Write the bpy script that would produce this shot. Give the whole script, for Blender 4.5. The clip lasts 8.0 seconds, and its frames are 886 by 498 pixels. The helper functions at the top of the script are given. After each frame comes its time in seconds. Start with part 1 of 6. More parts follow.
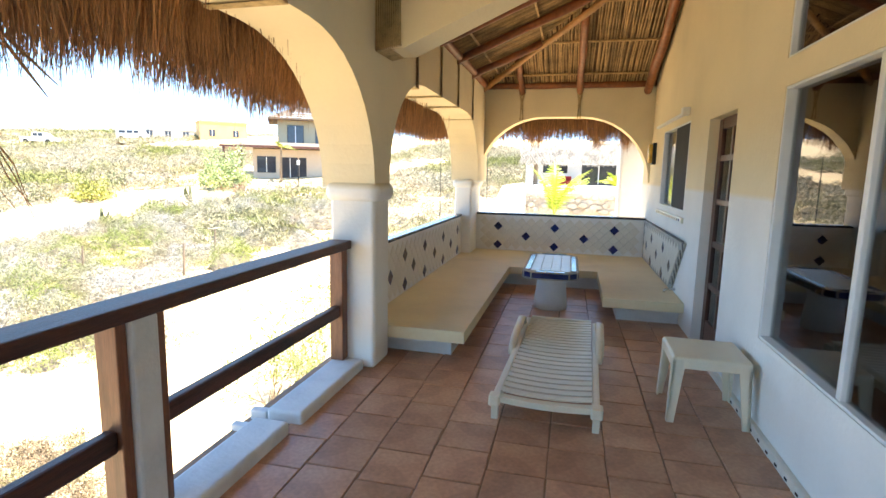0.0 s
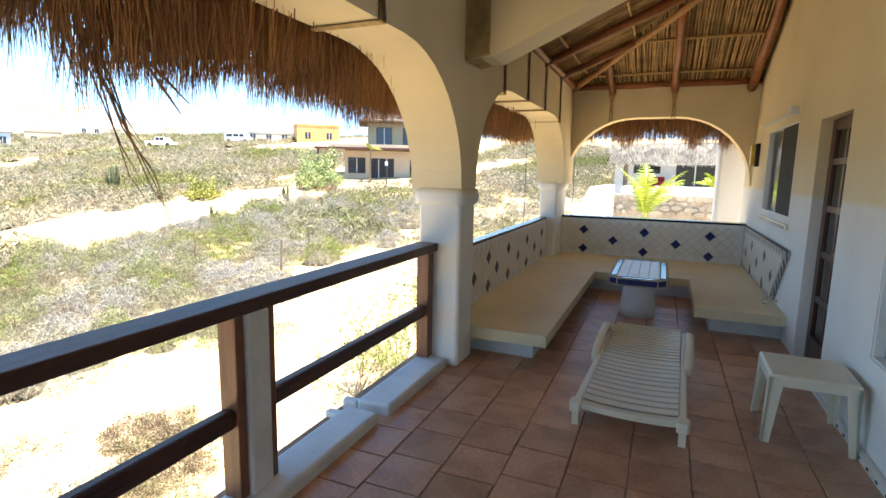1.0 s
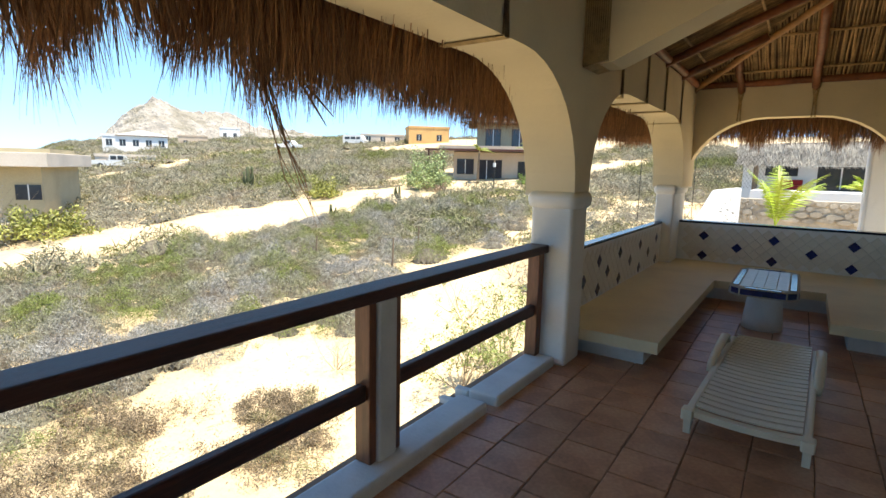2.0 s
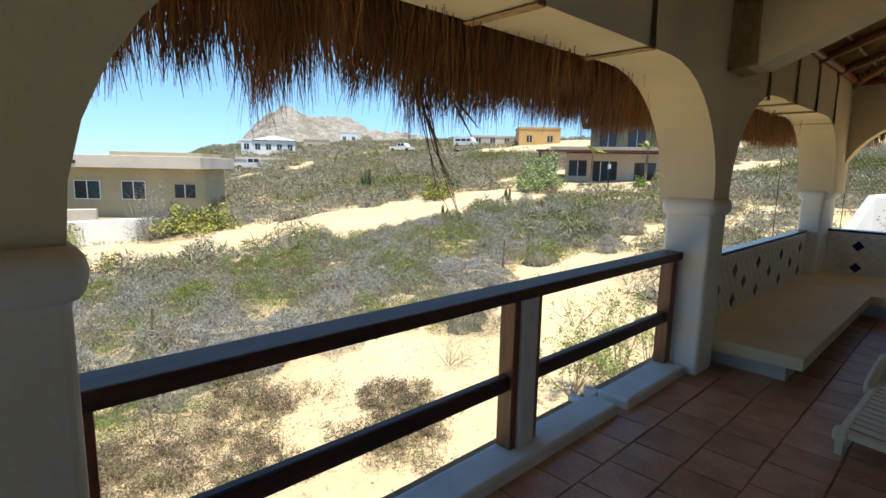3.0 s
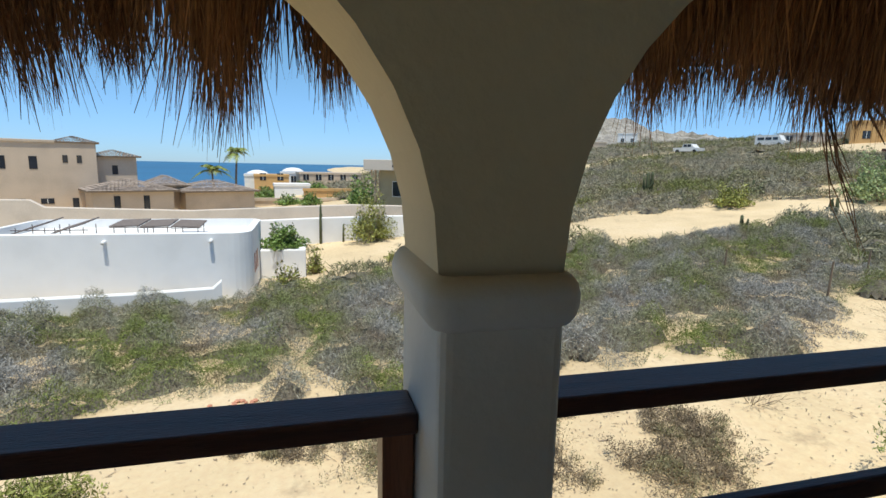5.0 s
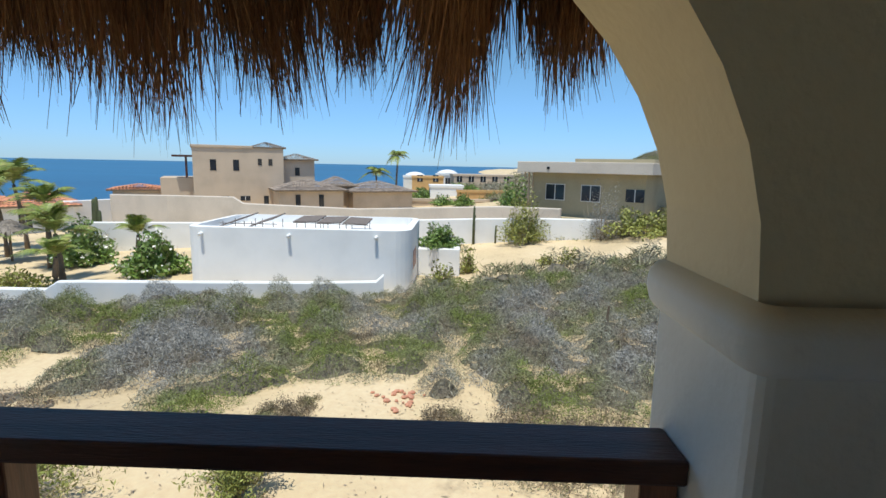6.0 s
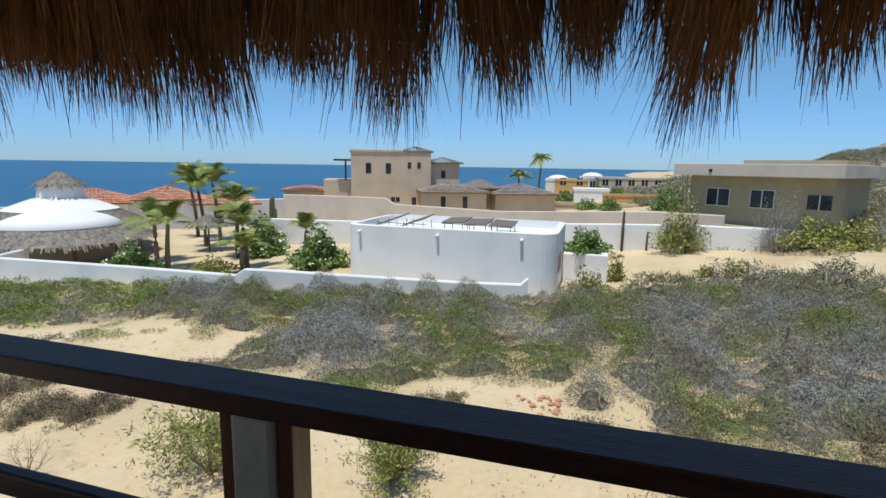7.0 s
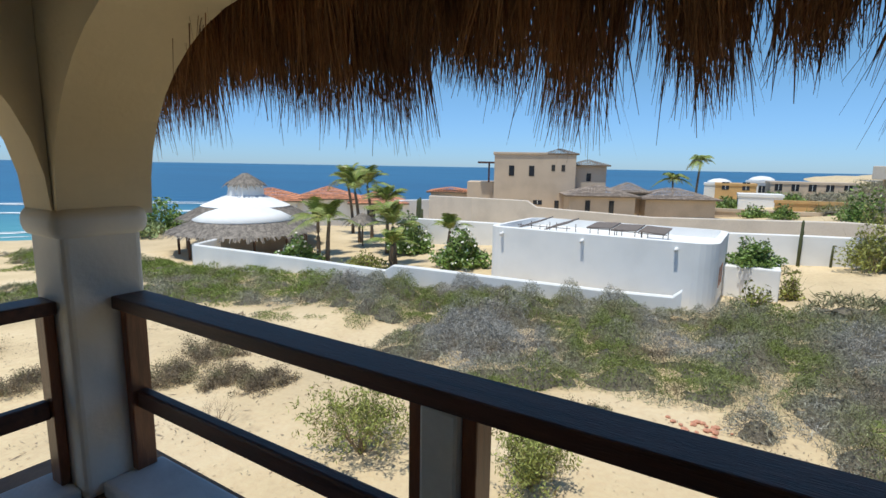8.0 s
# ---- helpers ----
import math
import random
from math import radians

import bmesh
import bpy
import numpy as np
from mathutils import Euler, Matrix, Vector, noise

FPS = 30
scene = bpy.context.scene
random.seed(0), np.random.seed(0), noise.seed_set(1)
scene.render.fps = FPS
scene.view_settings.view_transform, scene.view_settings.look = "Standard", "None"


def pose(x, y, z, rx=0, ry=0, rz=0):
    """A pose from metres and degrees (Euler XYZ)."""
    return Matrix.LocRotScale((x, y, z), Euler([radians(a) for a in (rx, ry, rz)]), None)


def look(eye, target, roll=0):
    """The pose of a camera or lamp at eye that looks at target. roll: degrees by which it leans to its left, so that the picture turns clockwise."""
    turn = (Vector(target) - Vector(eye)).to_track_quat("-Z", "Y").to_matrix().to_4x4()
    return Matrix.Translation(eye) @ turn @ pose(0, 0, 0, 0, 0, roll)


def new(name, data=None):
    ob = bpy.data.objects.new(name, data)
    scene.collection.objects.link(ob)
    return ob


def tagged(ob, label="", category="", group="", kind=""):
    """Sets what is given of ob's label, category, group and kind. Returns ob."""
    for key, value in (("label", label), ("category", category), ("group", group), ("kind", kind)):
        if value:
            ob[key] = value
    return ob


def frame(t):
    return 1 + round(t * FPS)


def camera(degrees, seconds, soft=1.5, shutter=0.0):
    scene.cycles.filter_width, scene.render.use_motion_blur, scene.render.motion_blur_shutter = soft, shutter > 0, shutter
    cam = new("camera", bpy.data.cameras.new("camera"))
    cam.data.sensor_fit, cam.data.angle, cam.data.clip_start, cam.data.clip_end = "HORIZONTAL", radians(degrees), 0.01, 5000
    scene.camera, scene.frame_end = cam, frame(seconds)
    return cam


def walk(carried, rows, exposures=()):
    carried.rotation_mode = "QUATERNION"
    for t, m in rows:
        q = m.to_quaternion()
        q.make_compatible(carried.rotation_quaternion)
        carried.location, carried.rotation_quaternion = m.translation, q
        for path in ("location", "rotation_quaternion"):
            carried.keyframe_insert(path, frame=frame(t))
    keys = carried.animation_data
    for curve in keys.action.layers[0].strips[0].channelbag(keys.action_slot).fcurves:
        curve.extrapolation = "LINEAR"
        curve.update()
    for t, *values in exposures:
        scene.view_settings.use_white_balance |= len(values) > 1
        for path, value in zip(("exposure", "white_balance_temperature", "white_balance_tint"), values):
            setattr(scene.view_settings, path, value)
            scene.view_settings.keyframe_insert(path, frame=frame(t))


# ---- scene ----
cam = camera(81.0, 8.0)
PATH = [
    (0.0, pose(1.399, 0.106, 1.486, 81.63, -1.16, 13.70)),
    (0.5, pose(1.383, 0.052, 1.516, 81.54, -1.13, 17.80)),
    (1.0, pose(1.416, 0.011, 1.527, 81.44, -1.07, 22.90)),
    (1.5, pose(1.452, -0.060, 1.537, 81.37, -1.17, 28.99)),
    (3.0, pose(1.434, -0.487, 1.582, 81.20, -1.19, 46.30)),
    (3.5, pose(1.396, -0.600, 1.607, 81.12, -1.18, 53.70)),
    (4.0, pose(1.337, -0.665, 1.621, 81.05, -1.17, 60.42)),
    (4.5, pose(1.262, -0.772, 1.642, 80.95, -1.17, 67.74)),
    (6.0, pose(0.937, -1.145, 1.627, 80.79, -1.09, 91.73)),
    (6.5, pose(0.963, -1.295, 1.622, 80.74, -0.93, 100.10)),
    (7.0, pose(0.967, -1.455, 1.610, 80.84, -0.90, 107.00)),
    (7.5, pose(1.028, -1.545, 1.628, 80.83, -1.02, 114.39)),
    (8.0, pose(1.032, -1.588, 1.616, 80.86, -0.93, 122.39)),
]
EXPOSURE = [(0.0, 2.58, 7600, 12), (0.5, 2.3, 7600, 12), (1.0, 1.95, 7600, 11), (1.5, 1.55, 7500, 10), (2.4, 0.86, 7200, 8), (3.5, 0.36, 6950, 7), (4.5, 0.03, 6750, 6), (6.0, 0.0, 6450, 5), (7.0, -0.26, 6420, 5), (8.0, -0.15, 6450, 6)]
walk(cam, PATH, EXPOSURE)

# ---- world, sun, exposure ----
SUN_EL, SUN_AZ = radians(75), radians(98)      # azimuth from +y towards +x
world = bpy.data.worlds.new("world")
scene.world = world
world.use_nodes = True
wn = world.node_tree.nodes
sky = wn.new("ShaderNodeTexSky")
sky.sky_type, sky.sun_disc = "NISHITA", False
sky.sun_elevation, sky.sun_rotation = SUN_EL, SUN_AZ
sky.altitude, sky.air_density, sky.dust_density, sky.ozone_density = 0, 1.0, 0.1, 2.0
deep = wn.new("ShaderNodeHueSaturation")
deep.inputs["Saturation"].default_value = 1.05
world.node_tree.links.new(sky.outputs[0], deep.inputs["Color"])
tint = wn.new("ShaderNodeMix")
tint.data_type, tint.blend_type = "RGBA", "MULTIPLY"
tint.inputs["Factor"].default_value = 1.0
where = wn.new("ShaderNodeTexCoord")
split = wn.new("ShaderNodeSeparateXYZ")
lift = wn.new("ShaderNodeMapRange")
lift.interpolation_type = "SMOOTHSTEP"
lift.inputs["From Min"].default_value, lift.inputs["From Max"].default_value = -0.01, 0.22
hue = wn.new("ShaderNodeMix")
hue.data_type = "RGBA"
hue.inputs["A"].default_value, hue.inputs["B"].default_value = (0.46, 0.73, 1.33, 1), (0.72, 0.95, 1.09, 1)
world.node_tree.links.new(where.outputs["Generated"], split.inputs[0])
world.node_tree.links.new(split.outputs["Z"], lift.inputs["Value"])
world.node_tree.links.new(lift.outputs[0], hue.inputs["Factor"])
world.node_tree.links.new(hue.outputs["Result"], tint.inputs["B"])
world.node_tree.links.new(deep.outputs[0], tint.inputs["A"])
world.node_tree.links.new(tint.outputs["Result"], wn["Background"].inputs[0])
wn["Background"].inputs[1].default_value = 0.125
sun = new("sun", bpy.data.lights.new("sun", "SUN"))
sun.data.energy, sun.data.angle, sun.data.color = 4.6, radians(0.53), (1.0, 0.95, 0.87)
sun.matrix_world = look((0, 0, 0), (-math.sin(SUN_AZ) * math.cos(SUN_EL), -math.cos(SUN_AZ) * math.cos(SUN_EL), -math.sin(SUN_EL)))


# ---- materials ----
def material(name, base, rough=0.7, metal=0.0, var=0.25, scale=6.0, fine=60.0, bump=0.2, dist=0.01, second=None, stretch=(1, 1, 1), rand=0.0, spec=0.5, island=0.0, coords="Object"):
    """A procedural surface: two scales of colour change and a fine relief."""
    m = bpy.data.materials.new(name)
    m.use_nodes = True
    nt, n = m.node_tree, m.node_tree.nodes
    b = n["Principled BSDF"]
    b.inputs["Roughness"].default_value, b.inputs["Metallic"].default_value = rough, metal
    b.inputs["Specular IOR Level"].default_value = spec
    tc, mp = n.new("ShaderNodeTexCoord"), n.new("ShaderNodeMapping")
    mp.inputs["Scale"].default_value = stretch
    nt.links.new(tc.outputs[coords], mp.inputs[0])
    big, small = n.new("ShaderNodeTexNoise"), n.new("ShaderNodeTexNoise")
    big.inputs["Scale"].default_value, big.inputs["Detail"].default_value = scale, 5
    small.inputs["Scale"].default_value, small.inputs["Detail"].default_value = fine, 4
    for q in (big, small):
        nt.links.new(mp.outputs[0], q.inputs["Vector"])
    dark = tuple(c * (1 - var) for c in base)
    two = second or tuple(min(1, c * (1 + var * 0.6)) for c in base)
    ramp = n.new("ShaderNodeValToRGB")
    ramp.color_ramp.elements[0].color, ramp.color_ramp.elements[1].color = (*dark, 1), (*two, 1)
    ramp.color_ramp.elements[0].position, ramp.color_ramp.elements[1].position = 0.3, 0.7
    mid = ramp.color_ramp.elements.new(0.5)
    mid.color = (*base, 1)
    nt.links.new(big.outputs["Fac"], ramp.inputs[0])
    mix = n.new("ShaderNodeMix")
    mix.data_type, mix.blend_type = "RGBA", "OVERLAY"
    mix.inputs["Factor"].default_value = min(1, var * 1.2)
    nt.links.new(ramp.outputs[0], mix.inputs["A"])
    nt.links.new(small.outputs["Fac"], mix.inputs["B"])
    out = mix.outputs["Result"]
    if rand or island:
        src = n.new("ShaderNodeObjectInfo").outputs["Random"] if rand else n.new("ShaderNodeNewGeometry").outputs["Random Per Island"]
        amount = rand or island
        rg = n.new("ShaderNodeMapRange")
        rg.inputs["To Min"].default_value, rg.inputs["To Max"].default_value = 1 - amount, 1 + amount * 0.8
        nt.links.new(src, rg.inputs["Value"])
        hsv = n.new("ShaderNodeHueSaturation")
        nt.links.new(rg.outputs[0], hsv.inputs["Value"])
        nt.links.new(out, hsv.inputs["Color"])
        out = hsv.outputs[0]
    nt.links.new(out, b.inputs["Base Color"])
    bp = n.new("ShaderNodeBump")
    bp.inputs["Strength"].default_value, bp.inputs["Distance"].default_value = bump, dist
    nt.links.new(small.outputs["Fac"], bp.inputs["Height"])
    nt.links.new(bp.outputs[0], b.inputs["Normal"])
    return m


def two_tone(name, low, high, at):
    """Stucco painted in two colours that meet at a height."""
    m = material(name, low, 0.85, var=0.08, scale=1.3, fine=35, bump=0.25, dist=0.012)
    nt, n = m.node_tree, m.node_tree.nodes
    b = n["Principled BSDF"]
    old = b.inputs["Base Color"].links[0].from_socket
    geo, sep, mr = n.new("ShaderNodeNewGeometry"), n.new("ShaderNodeSeparateXYZ"), n.new("ShaderNodeMapRange")
    nt.links.new(geo.outputs["Position"], sep.inputs[0])
    nt.links.new(sep.outputs["Z"], mr.inputs["Value"])
    mr.inputs["From Min"].default_value, mr.inputs["From Max"].default_value = at - 0.02, at + 0.02
    mx = n.new("ShaderNodeMix")
    mx.data_type, mx.blend_type = "RGBA", "MULTIPLY"
    mx.inputs["B"].default_value = tuple(h / l for h, l in zip(high, low)) + (1,)
    nt.links.new(mr.outputs[0], mx.inputs["Factor"])
    nt.links.new(old, mx.inputs["A"])
    nt.links.new(mx.outputs["Result"], b.inputs["Base Color"])
    return m


def glass(name, tint=(0.9, 0.95, 0.95), see=0.75):
    m = bpy.data.materials.new(name)
    m.use_nodes = True
    nt, n = m.node_tree, m.node_tree.nodes
    n.remove(n["Principled BSDF"])
    tr, gl, mx, fr = n.new("ShaderNodeBsdfTransparent"), n.new("ShaderNodeBsdfGlossy"), n.new("ShaderNodeMixShader"), n.new("ShaderNodeFresnel")
    tr.inputs[0].default_value = (*[c * see for c in tint], 1)
    gl.inputs["Roughness"].default_value = 0.01
    fr.inputs[0].default_value = 2.1
    nt.links.new(fr.outputs[0], mx.inputs[0])
    nt.links.new(tr.outputs[0], mx.inputs[1])
    nt.links.new(gl.outputs[0], mx.inputs[2])
    nt.links.new(mx.outputs[0], n["Material Output"].inputs[0])
    return m


STUCCO = two_tone("stucco_cream_over_white", (0.82, 0.80, 0.75), (0.80, 0.675, 0.445), 1.37)
WHITE = material("white_stucco", (0.80, 0.80, 0.79), 0.85, var=0.06, scale=0.8, fine=30, bump=0.2)
CURB = material("curb_plaster", (0.74, 0.74, 0.72), 0.8, var=0.12, scale=4, fine=45, bump=0.35)
SEAT = material("cream_plaster", (0.74, 0.64, 0.42), 0.7, var=0.10, scale=2, fine=30, bump=0.15)
SALTILLO = material("saltillo_clay", (0.54, 0.29, 0.18), 0.38, var=0.30, scale=3.5, fine=40, bump=0.15, dist=0.006, second=(0.60, 0.35, 0.22), rand=0.16)
GROUT = material("grout", (0.33, 0.21, 0.14), 0.9, var=0.2, scale=9)
RAIL = material("varnished_rail_wood", (0.075, 0.026, 0.015), 0.48, var=0.45, scale=3, fine=25, bump=0.6, dist=0.004, stretch=(9, 0.7, 9))
PLANK = material("varnished_post_wood", (0.22, 0.085, 0.04), 0.38, var=0.35, scale=3, fine=25, bump=0.25, dist=0.004, stretch=(9, 9, 0.7))
RAFTER = material("red_stained_log", (0.26, 0.085, 0.03), 0.5, var=0.4, scale=3, fine=20, bump=0.4, dist=0.008)
PALE_LOG = material("peeled_log", (0.48, 0.25, 0.09), 0.5, var=0.3, scale=3, fine=20, bump=0.4, dist=0.008)
CANE = material("cane_sticks", (0.42, 0.27, 0.125), 0.75, var=0.4, scale=5, fine=40, bump=0.3, island=0.35)
THATCH = material("dry_palm_thatch", (0.31, 0.15, 0.06), 0.7, var=0.4, scale=2, fine=30, bump=0.2, island=0.5)
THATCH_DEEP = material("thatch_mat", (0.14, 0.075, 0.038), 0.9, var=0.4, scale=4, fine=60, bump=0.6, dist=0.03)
ROPE = material("sisal_rope", (0.54, 0.39, 0.19), 0.85, var=0.3, scale=20, fine=160, bump=0.5, dist=0.004)
TILE_WHITE = material("glazed_white_tile", (0.74, 0.69, 0.59), 0.32, var=0.06, scale=5, fine=30, bump=0.05, rand=0.04)
TILE_BLUE = material("glazed_cobalt_tile", (0.012, 0.016, 0.10), 0.12, var=0.3, scale=9, fine=40, bump=0.05, rand=0.3)
TILE_DARK = material("dark_trim_tile", (0.03, 0.03, 0.05), 0.2, var=0.3, scale=9, bump=0.05, rand=0.3)
TILE_GROUT = material("tile_grout", (0.42, 0.38, 0.32), 0.9, var=0.15, scale=9)
RESIN = material("cream_resin", (0.76, 0.69, 0.53), 0.35, var=0.06, scale=4, fine=50, bump=0.04)
DOORWOOD = material("dark_door_wood", (0.085, 0.028, 0.014), 0.35, var=0.4, scale=3, fine=25, bump=0.3, dist=0.004, stretch=(9, 9, 0.7))
ALU = material("white_aluminium", (0.76, 0.76, 0.74), 0.35, var=0.05, bump=0.02)
DARKMETAL = material("dark_metal", (0.03, 0.03, 0.03), 0.4, metal=0.6, var=0.2, bump=0.05)
CHROME = material("chrome_steel", (0.6, 0.6, 0.6), 0.2, metal=1.0, var=0.1, bump=0.02)
GLASS = glass("window_glass", see=0.85)
FAR_GLASS = material("dark_window_pane", (0.03, 0.035, 0.045), 0.08, var=0.2, bump=0.0)
BEIGE = material("beige_stucco", (0.56, 0.45, 0.34), 0.85, var=0.12, scale=0.5, fine=12, bump=0.2)
BEIGE_WALL = material("garden_wall_stucco", (0.60, 0.53, 0.45), 0.85, var=0.12, scale=0.5, fine=12, bump=0.2)
OLIVE = material("khaki_stucco", (0.42, 0.36, 0.23), 0.85, var=0.12, scale=0.5, fine=12, bump=0.2)
OCHRE = material("ochre_stucco", (0.58, 0.36, 0.15), 0.85, var=0.15, scale=0.5, fine=12, bump=0.2)
ROOFTILE = material("grey_roof_tile", (0.30, 0.245, 0.205), 0.8, var=0.3, scale=2, fine=20, bump=0.4, island=0.3)
TERRACOTTA = material("terracotta_roof_tile", (0.56, 0.24, 0.13), 0.8, var=0.3, scale=2, fine=20, bump=0.4, island=0.3)
GREYTHATCH = material("weathered_thatch", (0.24, 0.21, 0.18), 0.9, var=0.35, scale=3, fine=25, bump=0.7, dist=0.05, island=0.35)
PALETHATCH = material("sun_bleached_thatch", (0.42, 0.38, 0.32), 0.9, var=0.35, scale=3, fine=25, bump=0.5, dist=0.03, island=0.4)
TRUNK = material("palm_trunk", (0.19, 0.14, 0.095), 0.9, var=0.3, scale=4, fine=25, bump=0.5)
PALMLEAF = material("palm_leaflet", (0.24, 0.30, 0.065), 0.45, var=0.4, scale=2, fine=20, bump=0.05, second=(0.34, 0.31, 0.10), island=0.35)
YOUNGPALM = material("young_palm_leaflet", (0.34, 0.46, 0.04), 0.45, var=0.3, scale=2, bump=0.05, island=0.3)
LEAF = material("green_leaves", (0.17, 0.26, 0.06), 0.5, var=0.4, scale=1, fine=10, bump=0.05, island=0.45)
PALELEAF = material("pale_green_leaves", (0.30, 0.37, 0.16), 0.6, var=0.3, scale=1, fine=10, bump=0.05, island=0.4)
BROOM = material("broom_stems", (0.29, 0.32, 0.075), 0.7, var=0.4, scale=1.5, fine=10, bump=0.05, second=(0.27, 0.20, 0.11), island=0.4)
TWIG = material("dry_twigs", (0.34, 0.26, 0.18), 0.85, var=0.35, scale=1.5, fine=20, bump=0.1, island=0.4)
# stem brown, darkened to hold the shade inside the scrub
SHADED_STEMS = material("shaded_brush_stems", (0.17, 0.15, 0.115), 0.95, var=0.5, scale=3, fine=25, bump=0.8, dist=0.05, second=(0.20, 0.19, 0.13))
SCRUB = material("desert_scrub", (0.27, 0.27, 0.15), 0.8, var=0.35, scale=0.16, fine=0.9, bump=0.0, second=(0.19, 0.225, 0.06), island=0.45)
CACTUS = material("cactus_skin", (0.07, 0.085, 0.035), 0.7, var=0.3, scale=3, fine=20, bump=0.3)
STONE = material("field_stone", (0.50, 0.43, 0.33), 0.9, var=0.25, scale=1, fine=9, bump=0.5, dist=0.03, rand=0.18)
ROCK = material("hill_rock", (0.36, 0.335, 0.295), 0.95, var=0.45, scale=0.06, fine=0.5, bump=1.0, dist=2.5, second=(0.17, 0.155, 0.11))
PANEL = material("solar_panel", (0.17, 0.14, 0.12), 0.8, var=0.2, bump=0.0)
CARPAINT = material("white_car_paint", (0.75, 0.75, 0.73), 0.25, var=0.04, bump=0.0)
RUBBER = material("tyre_rubber", (0.02, 0.02, 0.02), 0.8, var=0.2)
REDCLOTH = material("red_cushion", (0.32, 0.02, 0.02), 0.9, var=0.2)
BLUECLOTH = material("blue_bedspread", (0.04, 0.07, 0.22), 0.9, var=0.2)
ROOM = material("room_paint", (0.72, 0.66, 0.50), 0.85, var=0.1)
REDDEBRIS = material("red_clay_rubble", (0.46, 0.22, 0.14), 0.9, var=0.3, scale=5, island=0.3)


def ground_material():
    m = material("desert_sand", (0.64, 0.50, 0.30), 0.95, var=0.16, scale=0.35, fine=7.0, bump=0.55, dist=0.05, second=(0.70, 0.56, 0.36))
    nt, n = m.node_tree, m.node_tree.nodes
    b = n["Principled BSDF"]
    old = b.inputs["Base Color"].links[0].from_socket
    tc = n.new("ShaderNodeTexCoord")
    for scale, lo, hi, colour in ((1.1, 0.60, 0.70, (0.30, 0.22, 0.14, 1)), (6.0, 0.66, 0.72, (0.22, 0.16, 0.11, 1)), (0.05, 0.45, 0.75, (0.42, 0.33, 0.22, 1))):
        ns, rp, mx = n.new("ShaderNodeTexNoise"), n.new("ShaderNodeMapRange"), n.new("ShaderNodeMix")
        ns.inputs["Scale"].default_value, ns.inputs["Detail"].default_value, ns.inputs["Roughness"].default_value = scale, 8, 0.65
        rp.inputs["From Min"].default_value, rp.inputs["From Max"].default_value = lo, hi
        rp.inputs["To Max"].default_value = 0.55
        mx.data_type = "RGBA"
        mx.inputs["B"].default_value = colour
        nt.links.new(tc.outputs["Object"], ns.inputs["Vector"])
        nt.links.new(ns.outputs["Fac"], rp.inputs["Value"])
        nt.links.new(rp.outputs[0], mx.inputs["Factor"])
        nt.links.new(old, mx.inputs["A"])
        old = mx.outputs["Result"]
    nt.links.new(old, b.inputs["Base Color"])
    return m


SAND = ground_material()


def scrub_material(name, grey, olive, green, brown, patch=0.28, green_from=0.54):
    """Mixed brush: patches of grey twigs, olive and green growth, each sprig a little different."""
    m = bpy.data.materials.new(name)
    m.use_nodes = True
    nt, n = m.node_tree, m.node_tree.nodes
    b = n["Principled BSDF"]
    b.inputs["Roughness"].default_value, b.inputs["Specular IOR Level"].default_value = 0.85, 0.2
    tc, a, c = n.new("ShaderNodeTexCoord"), n.new("ShaderNodeTexNoise"), n.new("ShaderNodeTexNoise")
    a.inputs["Scale"].default_value, a.inputs["Detail"].default_value, a.inputs["Roughness"].default_value = patch, 5, 0.6
    c.inputs["Scale"].default_value, c.inputs["Detail"].default_value = patch * 3.1, 3
    for q in (a, c):
        nt.links.new(tc.outputs["Object"], q.inputs["Vector"])
    ramp = n.new("ShaderNodeValToRGB")
    e = ramp.color_ramp.elements
    e[0].position, e[0].color = green_from - 0.10, (*grey, 1)
    e[1].position, e[1].color = green_from + 0.08, (*green, 1)
    mid = e.new(green_from)
    mid.color = (*olive, 1)
    nt.links.new(a.outputs["Fac"], ramp.inputs[0])
    rp, mx = n.new("ShaderNodeMapRange"), n.new("ShaderNodeMix")
    rp.inputs["From Min"].default_value, rp.inputs["From Max"].default_value, rp.inputs["To Max"].default_value = 0.56, 0.70, 0.8
    mx.data_type = "RGBA"
    mx.inputs["B"].default_value = (*brown, 1)
    nt.links.new(c.outputs["Fac"], rp.inputs["Value"])
    nt.links.new(rp.outputs[0], mx.inputs["Factor"])
    nt.links.new(ramp.outputs[0], mx.inputs["A"])
    geo, rg, hsv = n.new("ShaderNodeNewGeometry"), n.new("ShaderNodeMapRange"), n.new("ShaderNodeHueSaturation")
    rg.inputs["To Min"].default_value, rg.inputs["To Max"].default_value = 0.5, 1.45
    nt.links.new(geo.outputs["Random Per Island"], rg.inputs["Value"])
    nt.links.new(rg.outputs[0], hsv.inputs["Value"])
    nt.links.new(mx.outputs["Result"], hsv.inputs["Color"])
    nt.links.new(hsv.outputs[0], b.inputs["Base Color"])
    return m


NEARSCRUB = scrub_material("mixed_scrub", (0.335, 0.33, 0.305), (0.28, 0.275, 0.18), (0.20, 0.24, 0.07), (0.21, 0.155, 0.105), 0.30, 0.505)
DUNESCRUB = scrub_material("dune_scrub", (0.33, 0.32, 0.26), (0.28, 0.28, 0.16), (0.20, 0.26, 0.06), (0.22, 0.16, 0.10), 0.35, 0.45)
FARSCRUB = scrub_material("hillside_scrub", (0.31, 0.29, 0.215), (0.25, 0.24, 0.14), (0.18, 0.195, 0.065), (0.31, 0.24, 0.16), 0.12, 0.54)


